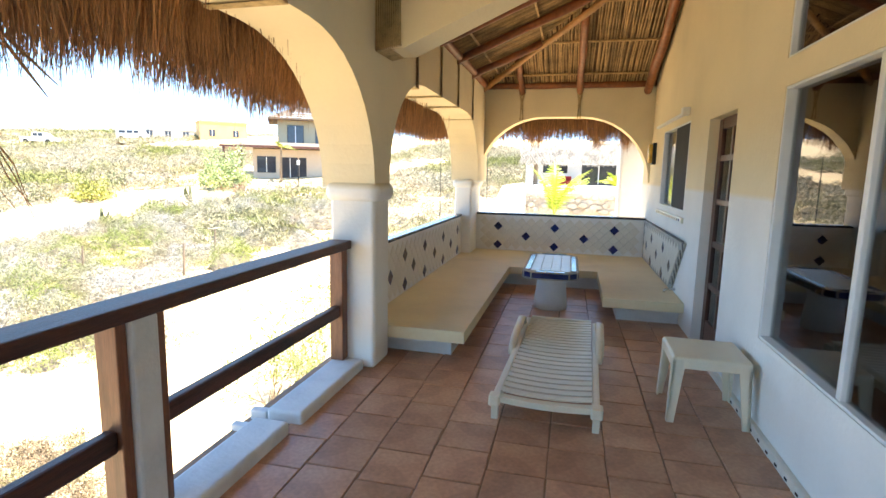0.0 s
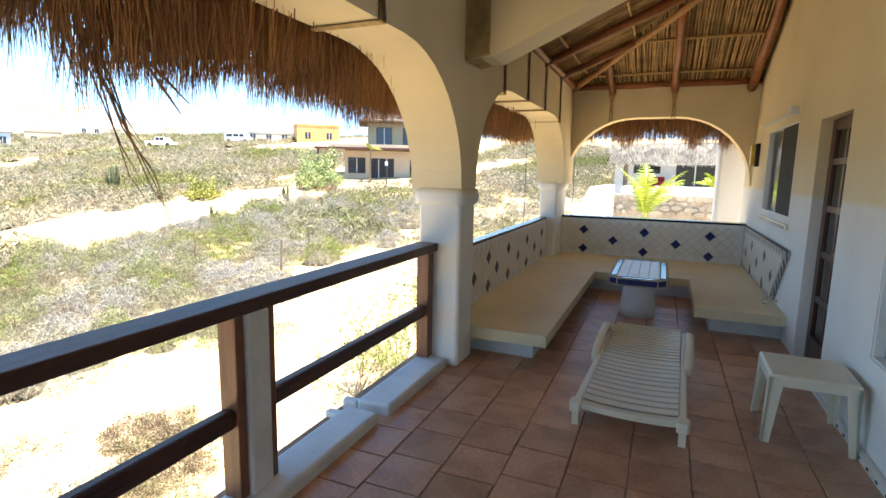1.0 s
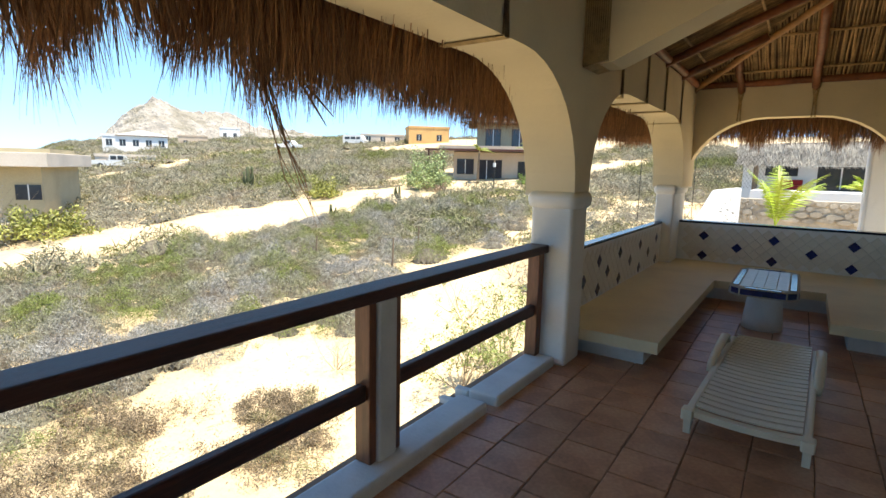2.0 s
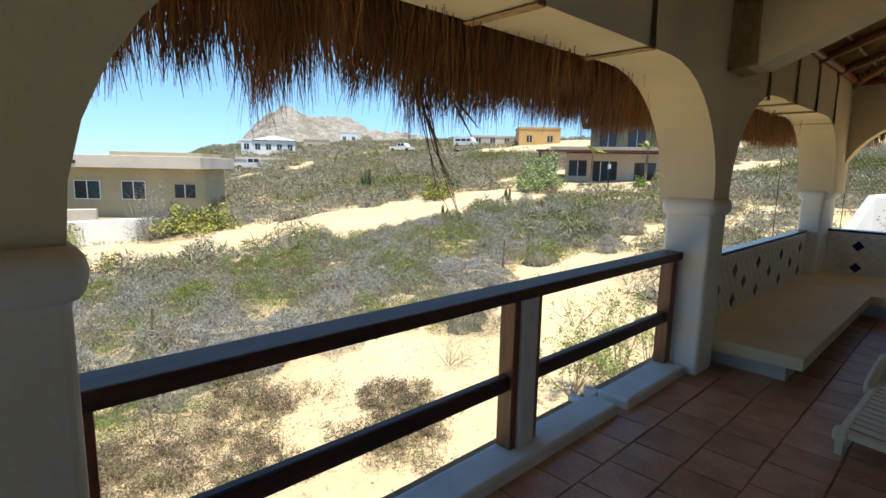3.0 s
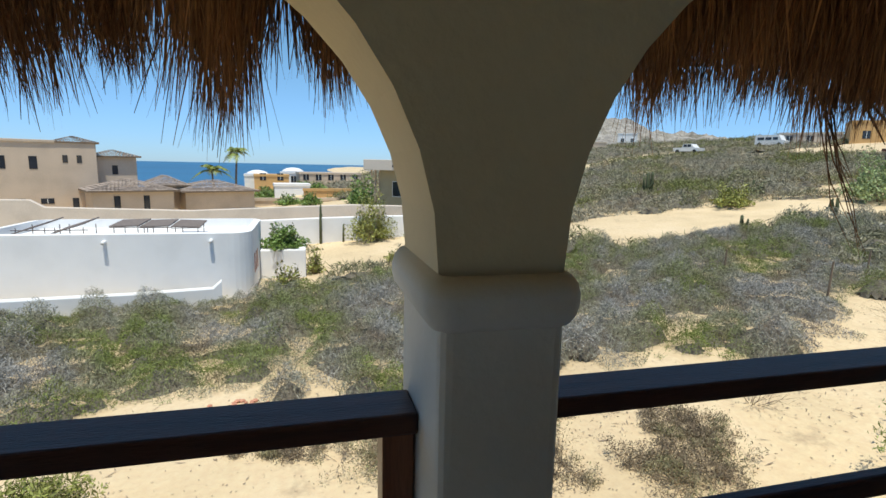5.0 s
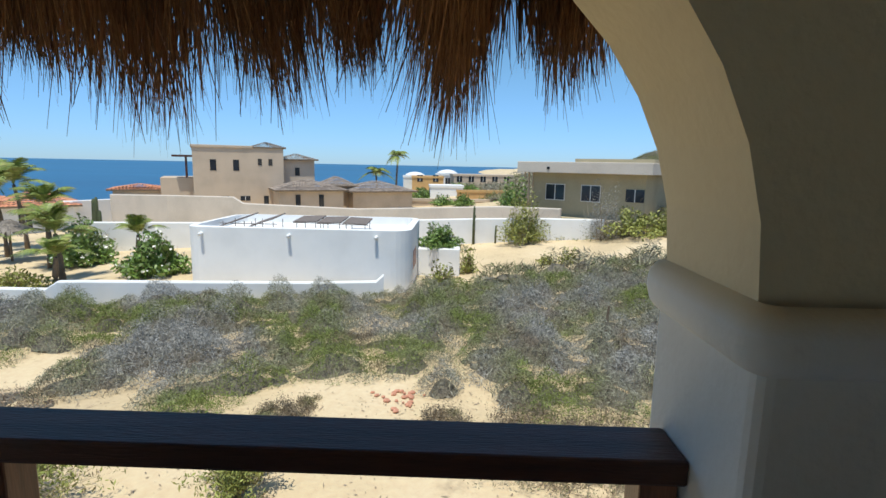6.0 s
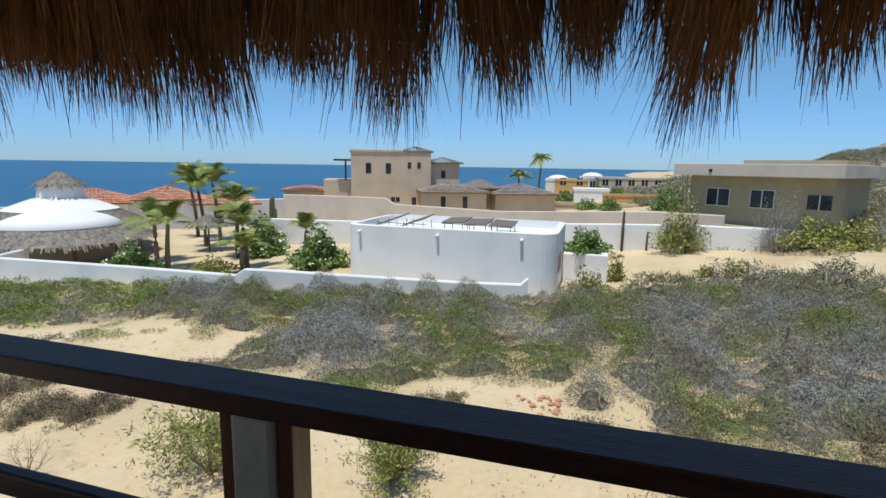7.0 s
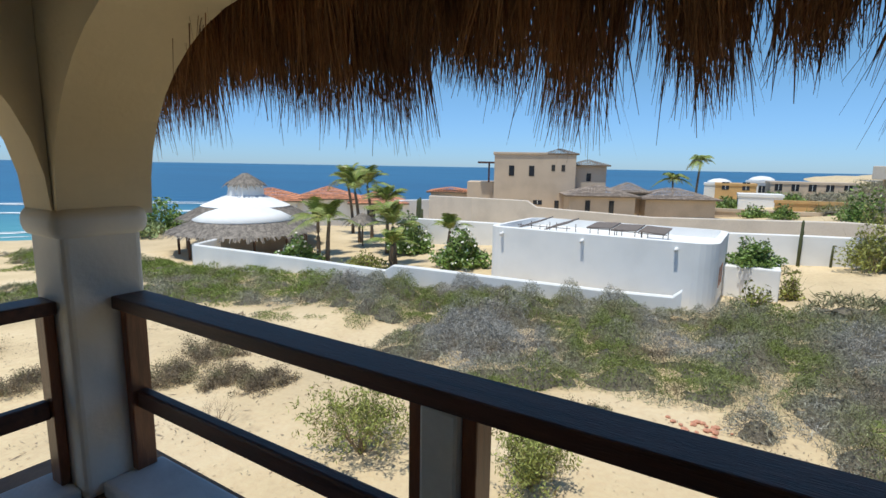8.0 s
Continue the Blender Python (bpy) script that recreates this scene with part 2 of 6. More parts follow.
def sea_material():
    m = bpy.data.materials.new("sea_water")
    m.use_nodes = True
    nt, n = m.node_tree, m.node_tree.nodes
    b = n["Principled BSDF"]
    b.inputs["Roughness"].default_value = 0.35
    tc, ns, bp = n.new("ShaderNodeTexCoord"), n.new("ShaderNodeTexNoise"), n.new("ShaderNodeBump")
    ns.inputs["Scale"].default_value, ns.inputs["Detail"].default_value = 0.12, 8
    nt.links.new(tc.outputs["Object"], ns.inputs["Vector"])
    bp.inputs["Strength"].default_value, bp.inputs["Distance"].default_value = 0.5, 1.0
    nt.links.new(ns.outputs["Fac"], bp.inputs["Height"])
    nt.links.new(bp.outputs[0], b.inputs["Normal"])
    big, rp = n.new("ShaderNodeTexNoise"), n.new("ShaderNodeValToRGB")
    big.inputs["Scale"].default_value, big.inputs["Detail"].default_value = 0.006, 6
    mp = n.new("ShaderNodeMapping")
    mp.inputs["Scale"].default_value = (1, 0.35, 1)
    nt.links.new(tc.outputs["Object"], mp.inputs[0])
    nt.links.new(mp.outputs[0], big.inputs["Vector"])
    rp.color_ramp.elements[0].color, rp.color_ramp.elements[1].color = (0.004, 0.070, 0.165, 1), (0.010, 0.120, 0.245, 1)
    rp.color_ramp.elements[0].position, rp.color_ramp.elements[1].position = 0.35, 0.65
    nt.links.new(big.outputs["Fac"], rp.inputs[0])
    # turquoise shallows along the shore
    dot, near, mx = n.new("ShaderNodeVectorMath"), n.new("ShaderNodeMapRange"), n.new("ShaderNodeMix")
    dot.operation = "DOT_PRODUCT"
    dot.inputs[1].default_value = (-0.578, -0.815, 0)
    nt.links.new(tc.outputs["Object"], dot.inputs[0])
    near.inputs["From Min"].default_value, near.inputs["From Max"].default_value = 79.2 + 95, 79.2 + 4
    nt.links.new(dot.outputs["Value"], near.inputs["Value"])
    mx.data_type = "RGBA"
    mx.inputs["B"].default_value = (0.10, 0.34, 0.36, 1)
    nt.links.new(near.outputs[0], mx.inputs["Factor"])
    nt.links.new(rp.outputs[0], mx.inputs["A"])
    nt.links.new(mx.outputs["Result"], b.inputs["Base Color"])
    return m


SEA = sea_material()
FOAM = material("surf_foam", (0.75, 0.78, 0.80), 0.8, var=0.1, scale=0.3, fine=2)


# ---- building blocks ----
def part(name, bm, mat, parent=None, label="", smooth=False):
    """One bmesh as one mesh object, at top level or under a thing."""
    me = bpy.data.meshes.new(name)
    bmesh.ops.recalc_face_normals(bm, faces=bm.faces)
    if smooth:
        for fc in bm.faces:
            fc.smooth = True
    bm.to_mesh(me)
    bm.free()
    for q in (mat if isinstance(mat, (list, tuple)) else [mat]):
        me.materials.append(q)
    ob = new(name, me)
    if parent:
        ob.parent = parent
    if label:
        tagged(ob, label)
    return ob


def raw(name, verts, faces, mat, parent=None):
    me = bpy.data.meshes.new(name)
    verts = np.asarray(verts, dtype=np.float32)
    faces = np.asarray(faces, dtype=np.int32)
    k = faces.shape[1]
    me.vertices.add(len(verts))
    me.vertices.foreach_set("co", verts.ravel())
    me.loops.add(faces.size)
    me.loops.foreach_set("vertex_index", faces.ravel())
    me.polygons.add(len(faces))
    me.polygons.foreach_set("loop_start", np.arange(0, faces.size, k, dtype=np.int32))
    me.update(calc_edges=True)
    me.materials.append(mat)
    ob = new(name, me)
    if parent:
        ob.parent = parent
    return ob


def thing(name, label, category, m=None, group="", kind=""):
    e = tagged(new(name), label, category, group, kind)
    e.empty_display_size = 0.1
    if m is not None:
        e.matrix_world = m
    return e


def box(bm, x0, x1, y0, y1, z0, z1, bevel=0.0, seg=2):
    r = bmesh.ops.create_cube(bm, size=1)
    vs = r["verts"]
    for v in vs:
        v.co = Vector(((x0 + x1) / 2 + v.co.x * (x1 - x0), (y0 + y1) / 2 + v.co.y * (y1 - y0), (z0 + z1) / 2 + v.co.z * (z1 - z0)))
    if bevel:
        es = list({e for v in vs for e in v.link_edges})
        bmesh.ops.bevel(bm, geom=es, offset=bevel, segments=seg, affect="EDGES", profile=0.5)
    return bm


def boxed(*a, **k):
    return box(bmesh.new(), *a, **k)


def tube(bm, pts, radii, sides=8, cap=True):
    """A round bar along points, with a radius at each."""
    pts = [Vector(p) for p in pts]
    if not isinstance(radii, (list, tuple)):
        radii = [radii] * len(pts)
    rings = []
    for i, p in enumerate(pts):
        d = (pts[min(i + 1, len(pts) - 1)] - pts[max(i - 1, 0)]).normalized()
        u = d.cross(Vector((0, 0, 1)))
        u = d.cross(Vector((1, 0, 0))) if u.length < 0.05 else u
        u.normalize()
        w = d.cross(u)
        rings.append([bm.verts.new(p + (u * math.cos(2 * math.pi * k / sides) + w * math.sin(2 * math.pi * k / sides)) * radii[i]) for k in range(sides)])
    for a, b in zip(rings, rings[1:]):
        for k in range(sides):
            bm.faces.new((a[k], a[(k + 1) % sides], b[(k + 1) % sides], b[k]))
    if cap:
        bm.faces.new(rings[0])
        bm.faces.new(rings[-1])
    return bm


def prism(bm, outline, axis, a, b):
    """An outline of (u, v) pairs drawn out along an axis: x takes (y, z), y takes (x, z), z takes (x, y)."""
    def at(u, v, w):
        return {"x": (w, u, v), "y": (u, w, v), "z": (u, v, w)}[axis]
    p = [bm.verts.new(at(u, v, a)) for u, v in outline]
    q = [bm.verts.new(at(u, v, b)) for u, v in outline]
    n = len(outline)
    bm.faces.new(p)
    bm.faces.new(q[::-1])
    for i in range(n):
        bm.faces.new((p[i], p[(i + 1) % n], q[(i + 1) % n], q[i]))
    return bm


def lathe(bm, profile, cx, cy, sides=24):
    rings = [[bm.verts.new((cx + r * math.cos(2 * math.pi * k / sides), cy + r * math.sin(2 * math.pi * k / sides), z)) for k in range(sides)] for r, z in profile]
    for a, b in zip(rings, rings[1:]):
        for k in range(sides):
            bm.faces.new((a[k], a[(k + 1) % sides], b[(k + 1) % sides], b[k]))
    bm.faces.new(rings[0])
    bm.faces.new(rings[-1])
    return bm


def softplus(v, k):
    return np.log1p(np.exp(np.minimum(60, v / k))) * k


def smooth01(a, b, v):
    u = np.clip((v - a) / (b - a), 0, 1)
    return u * u * (3 - 2 * u)


def coast(x, y):
    """Metres out to sea from the shoreline."""
    return (x + 20) * -0.578 + (y + 83) * -0.815


def land(x, y):
    """Height of the ground."""
    x, y = np.asarray(x, float), np.asarray(y, float)
    q = np.where(x < 0, y - 0.15 * x, y)
    z = -3.6 + 0.115 * softplus(q - 5, 3) - 0.045 * softplus(-y - 12, 3)
    z = z - 0.092 * np.maximum(q - 110, 0)
    z = z - smooth01(-24, 6, coast(x, y)) * 9
    # the western shore, below the houses
    z = z - smooth01(-118, -165, x) * smooth01(70, 25, y) * 12
    return z


LATTICE = np.random.default_rng(99).uniform(-1, 1, (64, 64))


def mottle(x, y, size):
    """Smooth random values from -1 to 1, with blotches of a size in metres."""
    u, v = np.asarray(x, float) / size, np.asarray(y, float) / size
    i, j = np.floor(u).astype(int), np.floor(v).astype(int)
    f, g_ = u - i, v - j
    f, g_ = f * f * (3 - 2 * f), g_ * g_ * (3 - 2 * g_)
    a, b = LATTICE[i % 64, j % 64], LATTICE[(i + 1) % 64, j % 64]
    c_, d_ = LATTICE[i % 64, (j + 1) % 64], LATTICE[(i + 1) % 64, (j + 1) % 64]
    return (a * (1 - f) + b * f) * (1 - g_) + (c_ * (1 - f) + d_ * f) * g_


def dunes(x, y):
    """Low waves of the sand at one place."""
    r = math.hypot(x, y)
    if r >= 200:
        return 0.0
    w = noise.noise(Vector((x * 0.25, y * 0.25, 3.1))) * 0.22 + noise.noise(Vector((x * 0.06, y * 0.06, 7.7))) * 0.35
    return w * min(1, max(0, (r - 4) / 8))


def rise(x, y):
    return float(land(x, y)) + dunes(x, y)


# ---- the terrace shell ----
WX = 2.55                 # face of the house wall
FAR = 8.47                # face of the far wall
SOUTH = -4.49             # face of the south wall
PITCH = 0.42


def arch_line(a, b, spring, rise_, corner, n=10):
    """A flat-topped arch with rounded corners, from a to b, as (u, z) points."""
    pts = []
    for i in range(n + 1):
        f = math.pi / 2 * i / n
        pts.append((a + corner * (1 - math.cos(f)), spring + rise_ * math.sin(f)))
    return pts + [(a + b - u, z) for u, z in reversed(pts)]


def arch_wall(name, axis, outline, w0, w1, label):
    """A wall with arched openings, drawn out from its outline."""
    bm = prism(bmesh.new(), outline, axis, w0, w1)
    k = 0 if axis == "x" else 1
    edges = []
    for e in bm.edges:
        p, q = e.verts[0].co, e.verts[1].co
        if abs(p[k] - q[k]) < 1e-6 and max(p.z, q.z) < TOP - 0.01 and min(p.z, q.z) > 1.361:
            edges.append(e)
    bmesh.ops.bevel(bm, geom=edges, offset=0.022, segments=3, affect="EDGES", profile=0.5)
    bmesh.ops.triangulate(bm, faces=[f_ for f_ in bm.faces if len(f_.verts) > 4])
    return tagged(part(name, bm, STUCCO), label, "wall", kind="structure")


def column(name, x0, x1, y0, y1, top, ring=True):
    c = thing(name, "square stucco column, white below and cream above its rounded collar", "column", kind="structure", group="terrace columns")
    part("shaft", boxed(x0, x1, y0, y1, 0, top, 0.03, 3), STUCCO, c)
    if ring:
        bm = bmesh.new()
        prof = [(0.0, -0.066), (0.016, -0.060), (0.030, -0.042), (0.037, -0.016), (0.038, 0.012), (0.031, 0.038), (0.017, 0.056), (0.0, 0.064)]
        loops = []
        for o, dz in prof:
            pts = []
            for cx, cy, a0 in ((x1, y1, 0), (x0, y1, 90), (x0, y0, 180), (x1, y0, 270)):
                sx, sy = (1 if cx == x1 else -1), (1 if cy == y1 else -1)
                for k in range(4):
                    an = radians(a0 + 30 * k)
                    pts.append(bm.verts.new((cx - sx * 0.03 + (0.03 + o) * math.cos(an), cy - sy * 0.03 + (0.03 + o) * math.sin(an), 1.335 + dz)))
            loops.append(pts)
        for p, q in zip(loops, loops[1:]):
            for k in range(len(p)):
                bm.faces.new((p[k], p[(k + 1) % len(p)], q[(k + 1) % len(p)], q[k]))
        part("collar", bm, STUCCO, c, "rounded plaster collar", True)
    return c


COLS = [(3.65, 3.97), (-0.61, -0.30), (-4.52, -4.20)]
for i, (y0, y1) in enumerate(COLS):
    column("column_%d" % (i + 1), -0.42 if i == 1 else -0.32, 0.06 if i == 1 else 0.03, y0, y1, 1.38)
column("column_4", -0.32, -0.06, 7.95, FAR + 0.3, 1.38)
tagged(part("column_5", boxed(2.22, 2.72, FAR + 1.25, FAR + 1.65, -3.0, 2.5, 0.05, 3), WHITE), "white masonry pier outside the far arch", "column", kind="structure")

TOP = 2.80
west = [(COLS[2][0], 1.36)]
for a, b in ((-4.20, -0.61), (-0.30, 3.65), (3.97, 7.95)):
    west += [(a, 1.36)] + arch_line(a, b, 1.40, 0.88, 0.95) + [(b, 1.36)]
west += [(FAR + 0.28, 1.36), (FAR + 0.28, TOP), (COLS[2][0], TOP)]
arch_wall("wall_west", "x", west, -0.38, 0.03, "cream stucco arcade wall along the open terrace side")
arch_wall("wall_north_arch", "y", [(-0.058, 1.36), (-0.05, 1.36)] + arch_line(-0.05, 2.53, 1.40, 0.97, 1.0) + [(2.56, 1.40), (2.56, TOP), (-0.058, TOP)], FAR, FAR + 0.28, "cream stucco wall over the wide far arch")
arch_wall("wall_south_arch", "y", [(0.034, 1.36), (0.04, 1.36)] + arch_line(0.04, 2.53, 1.40, 0.95, 1.0) + [(2.56, 1.40), (2.56, TOP), (0.034, TOP)], SOUTH - 0.02, SOUTH + 0.26, "cream stucco wall over the south arch")

# house wall with its openings, built from upright strips
OPEN = [(-4.0, 3.50, 0.54, 2.005), (-4.0, 3.52, 2.16, 3.05), (4.36, 5.14, 0.0, 1.99), (5.90, 7.42, 1.13, 2.06)]
cuts_y = sorted({-6.0, 9.2, *[o[0] for o in OPEN], *[o[1] for o in OPEN]})
cuts_z = sorted({0.0, 4.1, *[o[2] for o in OPEN], *[o[3] for o in OPEN]})
bm = bmesh.new()
solid = {}
for i, (ya, yb) in enumerate(zip(cuts_y, cuts_y[1:])):
    for j, (za, zb) in enumerate(zip(cuts_z, cuts_z[1:])):
        my, mz = (ya + yb) / 2, (za + zb) / 2
        solid[i, j] = not any(o[0] < my < o[1] and o[2] < mz < o[3] for o in OPEN)
X0, X1 = WX, WX + 0.24
for (i, j), s in solid.items():
    if not s:
        continue
    ya, yb, za, zb = cuts_y[i], cuts_y[i + 1], cuts_z[j], cuts_z[j + 1]
    for x in (X0, X1):
        bm.faces.new([bm.verts.new((x, *p)) for p in ((ya, za), (yb, za), (yb, zb), (ya, zb))])
    for di, dj, pts in ((-1, 0, ((ya, za), (ya, zb))), (1, 0, ((yb, za), (yb, zb))), (0, -1, ((ya, za), (yb, za))), (0, 1, ((ya, zb), (yb, zb)))):
        if not solid.get((i + di, j + dj), False):
            (u, v), (w, q) = pts
            bm.faces.new([bm.verts.new(p) for p in ((X0, u, v), (X1, u, v), (X1, w, q), (X0, w, q))])
bmesh.ops.remove_doubles(bm, verts=bm.verts, dist=0.0005)
tagged(part("wall_east", bm, STUCCO), "house wall of two-tone cream and white stucco", "wall", kind="structure")

# the room behind the glass; an unseen ceiling opening is added to brighten it
bm = bmesh.new()
for a in ((2.79, 6.2, -6.0, 9.0, -0.12, 0.0), (2.79, 3.7, -6.0, 9.0, 3.2, 3.3), (3.7, 6.2, 3.2, 9.0, 3.2, 3.3), (6.2, 6.3, -6.0, 9.0, 0.0, 3.2), (2.79, 6.2, 9.0, 9.1, 0.0, 3.2), (2.79, 6.2, -6.1, -6.0, 0.0, 3.2), (2.79, 6.2, 3.85, 3.95, 0.0, 3.2)):
    box(bm, *a)
tagged(part("wall_room", bm, ROOM), "plain painted room behind the windows, ceiling left partly open for daylight", "wall", kind="structure")
bed = thing("bed", "low bed with a blue spread behind the window", "bed", pose(4.2, 1.4, 0))
part("mattress", boxed(-0.9, 0.9, -1.0, 1.0, 0.28, 0.5, 0.05), BLUECLOTH, bed)
part("base", boxed(-0.88, 0.88, -0.98, 0.98, 0.0, 0.28, 0.01), DOORWOOD, bed)

# floor slab, curbs, lower wall
tagged(part("floor", boxed(-0.42, WX, SOUTH - 0.3, FAR + 0.28, -0.3, -0.007), GROUT), "mortar bed under the clay floor tiles", "floor", kind="structure")
tagged(part("wall_below", boxed(-0.36, 2.67, SOUTH - 0.25, FAR + 0.25, -5.0, -0.3), WHITE), "white stucco storey under the terrace", "wall", kind="structure")
for i, (x0, x1, y0, y1) in enumerate(((-0.29, -0.055, 2.70, 3.65), (-0.30, -0.075, -0.30, 2.60), (-0.34, -0.04, -4.20, -0.61))):
    tagged(part("curb_%d" % (i + 1), boxed(x0, x1, y0, y1, -0.012, 0.075, 0.022, 3), CURB), "low white plaster curb under the railing", "curb", kind="structure")
tagged(part("curb_4", boxed(0.03, 2.55, SOUTH - 0.02, SOUTH + 0.26, -0.012, 0.07, 0.02, 3), CURB), "low white plaster curb under the south railing", "curb", kind="structure")
sp = thing("drain_spout", "white plaster drain spout with stepped cheeks beside the curb", "drain")
part("cheek", boxed(-0.40, -0.29, 2.70, 2.76, -0.2, 0.055, 0.012), CURB, sp)
part("cheek", boxed(-0.43, -0.30, 2.55, 2.61, -0.2, 0.03, 0.012), CURB, sp)
part("channel", boxed(-0.43, -0.30, 2.61, 2.70, -0.2, -0.03), CURB, sp)

# skirting strip
sk = thing("skirting", "white skirting strip with small dark marks along the wall", "skirting", kind="structure")
part("strip", boxed(WX - 0.035, WX, -4.3, 4.42, -0.012, 0.05, 0.006), TILE_WHITE, sk)
for k in range(16):
    y = 1.9 + k * 0.13
    part("mark", boxed(WX - 0.038, WX - 0.034, y, y + 0.03, 0.012, 0.024), TILE_DARK, sk)


# ---- railing ----
def railing(name, y0, y1, ym):
    r = thing(name, "dark varnished wooden railing with flat top rail and lower rail", "railing", group="terrace railings")
    bm = bmesh.new()
    box(bm, -0.314, -0.151, y0, y1, 0.915, 0.978, 0.008, 2)
    part("top_rail", bm, RAIL, r)
    for a, b in ((y0 + 0.055, ym - 0.12), (ym + 0.12, y1 - 0.095)):
        part("lower_rail", boxed(-0.262, -0.205, a, b, 0.408, 0.498, 0.012, 2), RAIL, r)
    for y, w in ((y0 + 0.005, 0.05), (ym - 0.12, 0.05), (ym + 0.07, 0.05), (y1 - 0.095, 0.09)):
        part("upright", boxed(-0.285, -0.185, y, y + w, 0.075, 0.915, 0.006), PLANK, r, "red-brown varnished upright")
    part("masonry_post", boxed(-0.315, -0.165, ym - 0.068, ym + 0.068, 0.07, 0.915, 0.014, 2), CURB, r, "off-white plaster post")
    return r


railing("railing", -0.30, 3.65, 1.722)
railing("railing", -4.20, -0.61, -2.352)
sr = thing("railing", "dark varnished wooden railing closing the south end of the terrace", "railing", group="terrace railings")
part("top_rail", boxed(0.034, 2.54, SOUTH + 0.04, SOUTH + 0.20, 0.915, 0.978, 0.008), RAIL, sr)
part("lower_rail", boxed(0.08, 2.49, SOUTH + 0.09, SOUTH + 0.15, 0.408, 0.498, 0.012), RAIL, sr)
for x in (0.035, 2.49):
    part("upright", boxed(x, x + 0.045, SOUTH + 0.07, SOUTH + 0.17, 0.07, 0.915, 0.006), PLANK, sr, "red-brown varnished upright")

# ---- parapet, benches ----
pw = part("parapet_west", boxed(-0.30, -0.205, 3.97, 7.95, -0.1, 0.83), STUCCO)
tagged(pw, "tiled parapet wall behind the long bench", "parapet", kind="structure")
pn = part("parapet_north", boxed(-0.06, WX, FAR + 0.01, FAR + 0.20, -0.1, 0.83), STUCCO)
tagged(pn, "tiled parapet wall under the far arch", "parapet", kind="structure")


def bench(name, outline, foot, label):
    b = thing(name, label, "bench")
    bm = prism(bmesh.new(), outline, "z", 0.168, 0.262)
    es = [e for e in bm.edges if e.calc_face_angle(0) > 1.0]
    bmesh.ops.bevel(bm, geom=es, offset=0.022, segments=3, affect="EDGES", profile=0.5)
    part("seat", bm, SEAT, b, "smooth cream plaster seat slab")
    bm = prism(bmesh.new(), foot, "z", -0.012, 0.168)
    part("plinth", bm, CURB, b, "white plaster plinth")
    return b


bench("bench", [(-0.203, 3.975), (0.033, 3.975), (0.033, 3.93), (0.66, 3.93), (0.67, 6.95), (1.80, 6.98), (1.785, 5.48), (WX - 0.002, 5.48), (WX - 0.002, FAR + 0.008), (-0.058, FAR + 0.008), (-0.058, 7.948), (-0.203, 7.948)],
      [(-0.203, 4.14), (0.52, 4.12), (0.53, 7.10), (1.95, 7.12), (1.94, 5.68), (WX - 0.004, 5.68), (WX - 0.004, FAR + 0.006), (-0.06, FAR + 0.006), (-0.06, 7.946), (-0.203, 7.946)],
      "built-in U-shaped masonry bench, cream slab seat on white plinth")

# ---- roof ----
EAVE = -1.12


def ceil_w(x):
    return 2.80 + PITCH * (x + 0.12)


def ceil_n(y):
    return 2.80 + 0.40 * (FAR - y)


def ceil_s(y):
    return 2.80 + 0.40 * (y - SOUTH)


def ceiling_z(x, y):
    return min(ceil_w(x), ceil_n(y), ceil_s(y))


# the closed thatch mat above everything
bm = bmesh.new()
nx, ny = 30, 70
grid = {}
for layer, up in ((0, 0.07), (1, 0.32)):
    for i in range(nx + 1):
        for j in range(ny + 1):
            x, y = EAVE + (2.81 - EAVE) * i / nx, -5.75 + (9.62 + 5.75) * j / ny
            grid[layer, i, j] = bm.verts.new((x, y, ceiling_z(x, y) + up))
for layer in (0, 1):
    for i in range(nx):
        for j in range(ny):
            bm.faces.new([grid[layer, i, j], grid[layer, i + 1, j], grid[layer, i + 1, j + 1], grid[layer, i, j + 1]])
edge = [(i, 0) for i in range(nx)] + [(nx, j) for j in range(ny)] + [(i, ny) for i in range(nx, 0, -1)] + [(0, j) for j in range(ny, 0, -1)]
for a, b in zip(edge, edge[1:] + edge[:1]):
    bm.faces.new([grid[0, a[0], a[1]], grid[0, b[0], b[1]], grid[1, b[0], b[1]], grid[1, a[0], a[1]]])
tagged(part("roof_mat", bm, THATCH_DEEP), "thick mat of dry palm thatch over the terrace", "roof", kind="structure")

# cane lining of the ceiling, one mesh
bm = bmesh.new()
rng = random.Random(4)


def stick(p, q, r):
    n = 4
    pts = []
    for k in range(n + 1):
        f = k / n
        pts.append(Vector(p).lerp(Vector(q), f) + Vector((rng.uniform(-1, 1), rng.uniform(-1, 1), rng.uniform(-0.3, 0.3))) * 0.012)
    tube(bm, pts, r, 4, False)


y = SOUTH + 0.1
while y < FAR - 0.05:
    lim = min(2.52, (FAR - y) * 0.40 / PITCH - 0.12, (y - SOUTH) * 0.40 / PITCH - 0.12)
    if lim > -0.1:
        x0 = -0.3
        stick((x0, y, ceil_w(x0) + 0.03), (lim, y, ceil_w(lim) + 0.03), rng.uniform(0.009, 0.014))
    y += rng.uniform(0.027, 0.040)
x = -0.10
while x < 2.53:
    y1 = FAR - (x + 0.12) * PITCH / 0.40
    stick((x, FAR + 0.05, ceil_n(FAR + 0.05) + 0.03), (x, y1, ceil_n(y1) + 0.03), rng.uniform(0.009, 0.014))
    x += rng.uniform(0.027, 0.040)
tagged(part("ceiling", bm, CANE), "ceiling lined with rows of thin cane sticks", "ceiling", kind="structure")

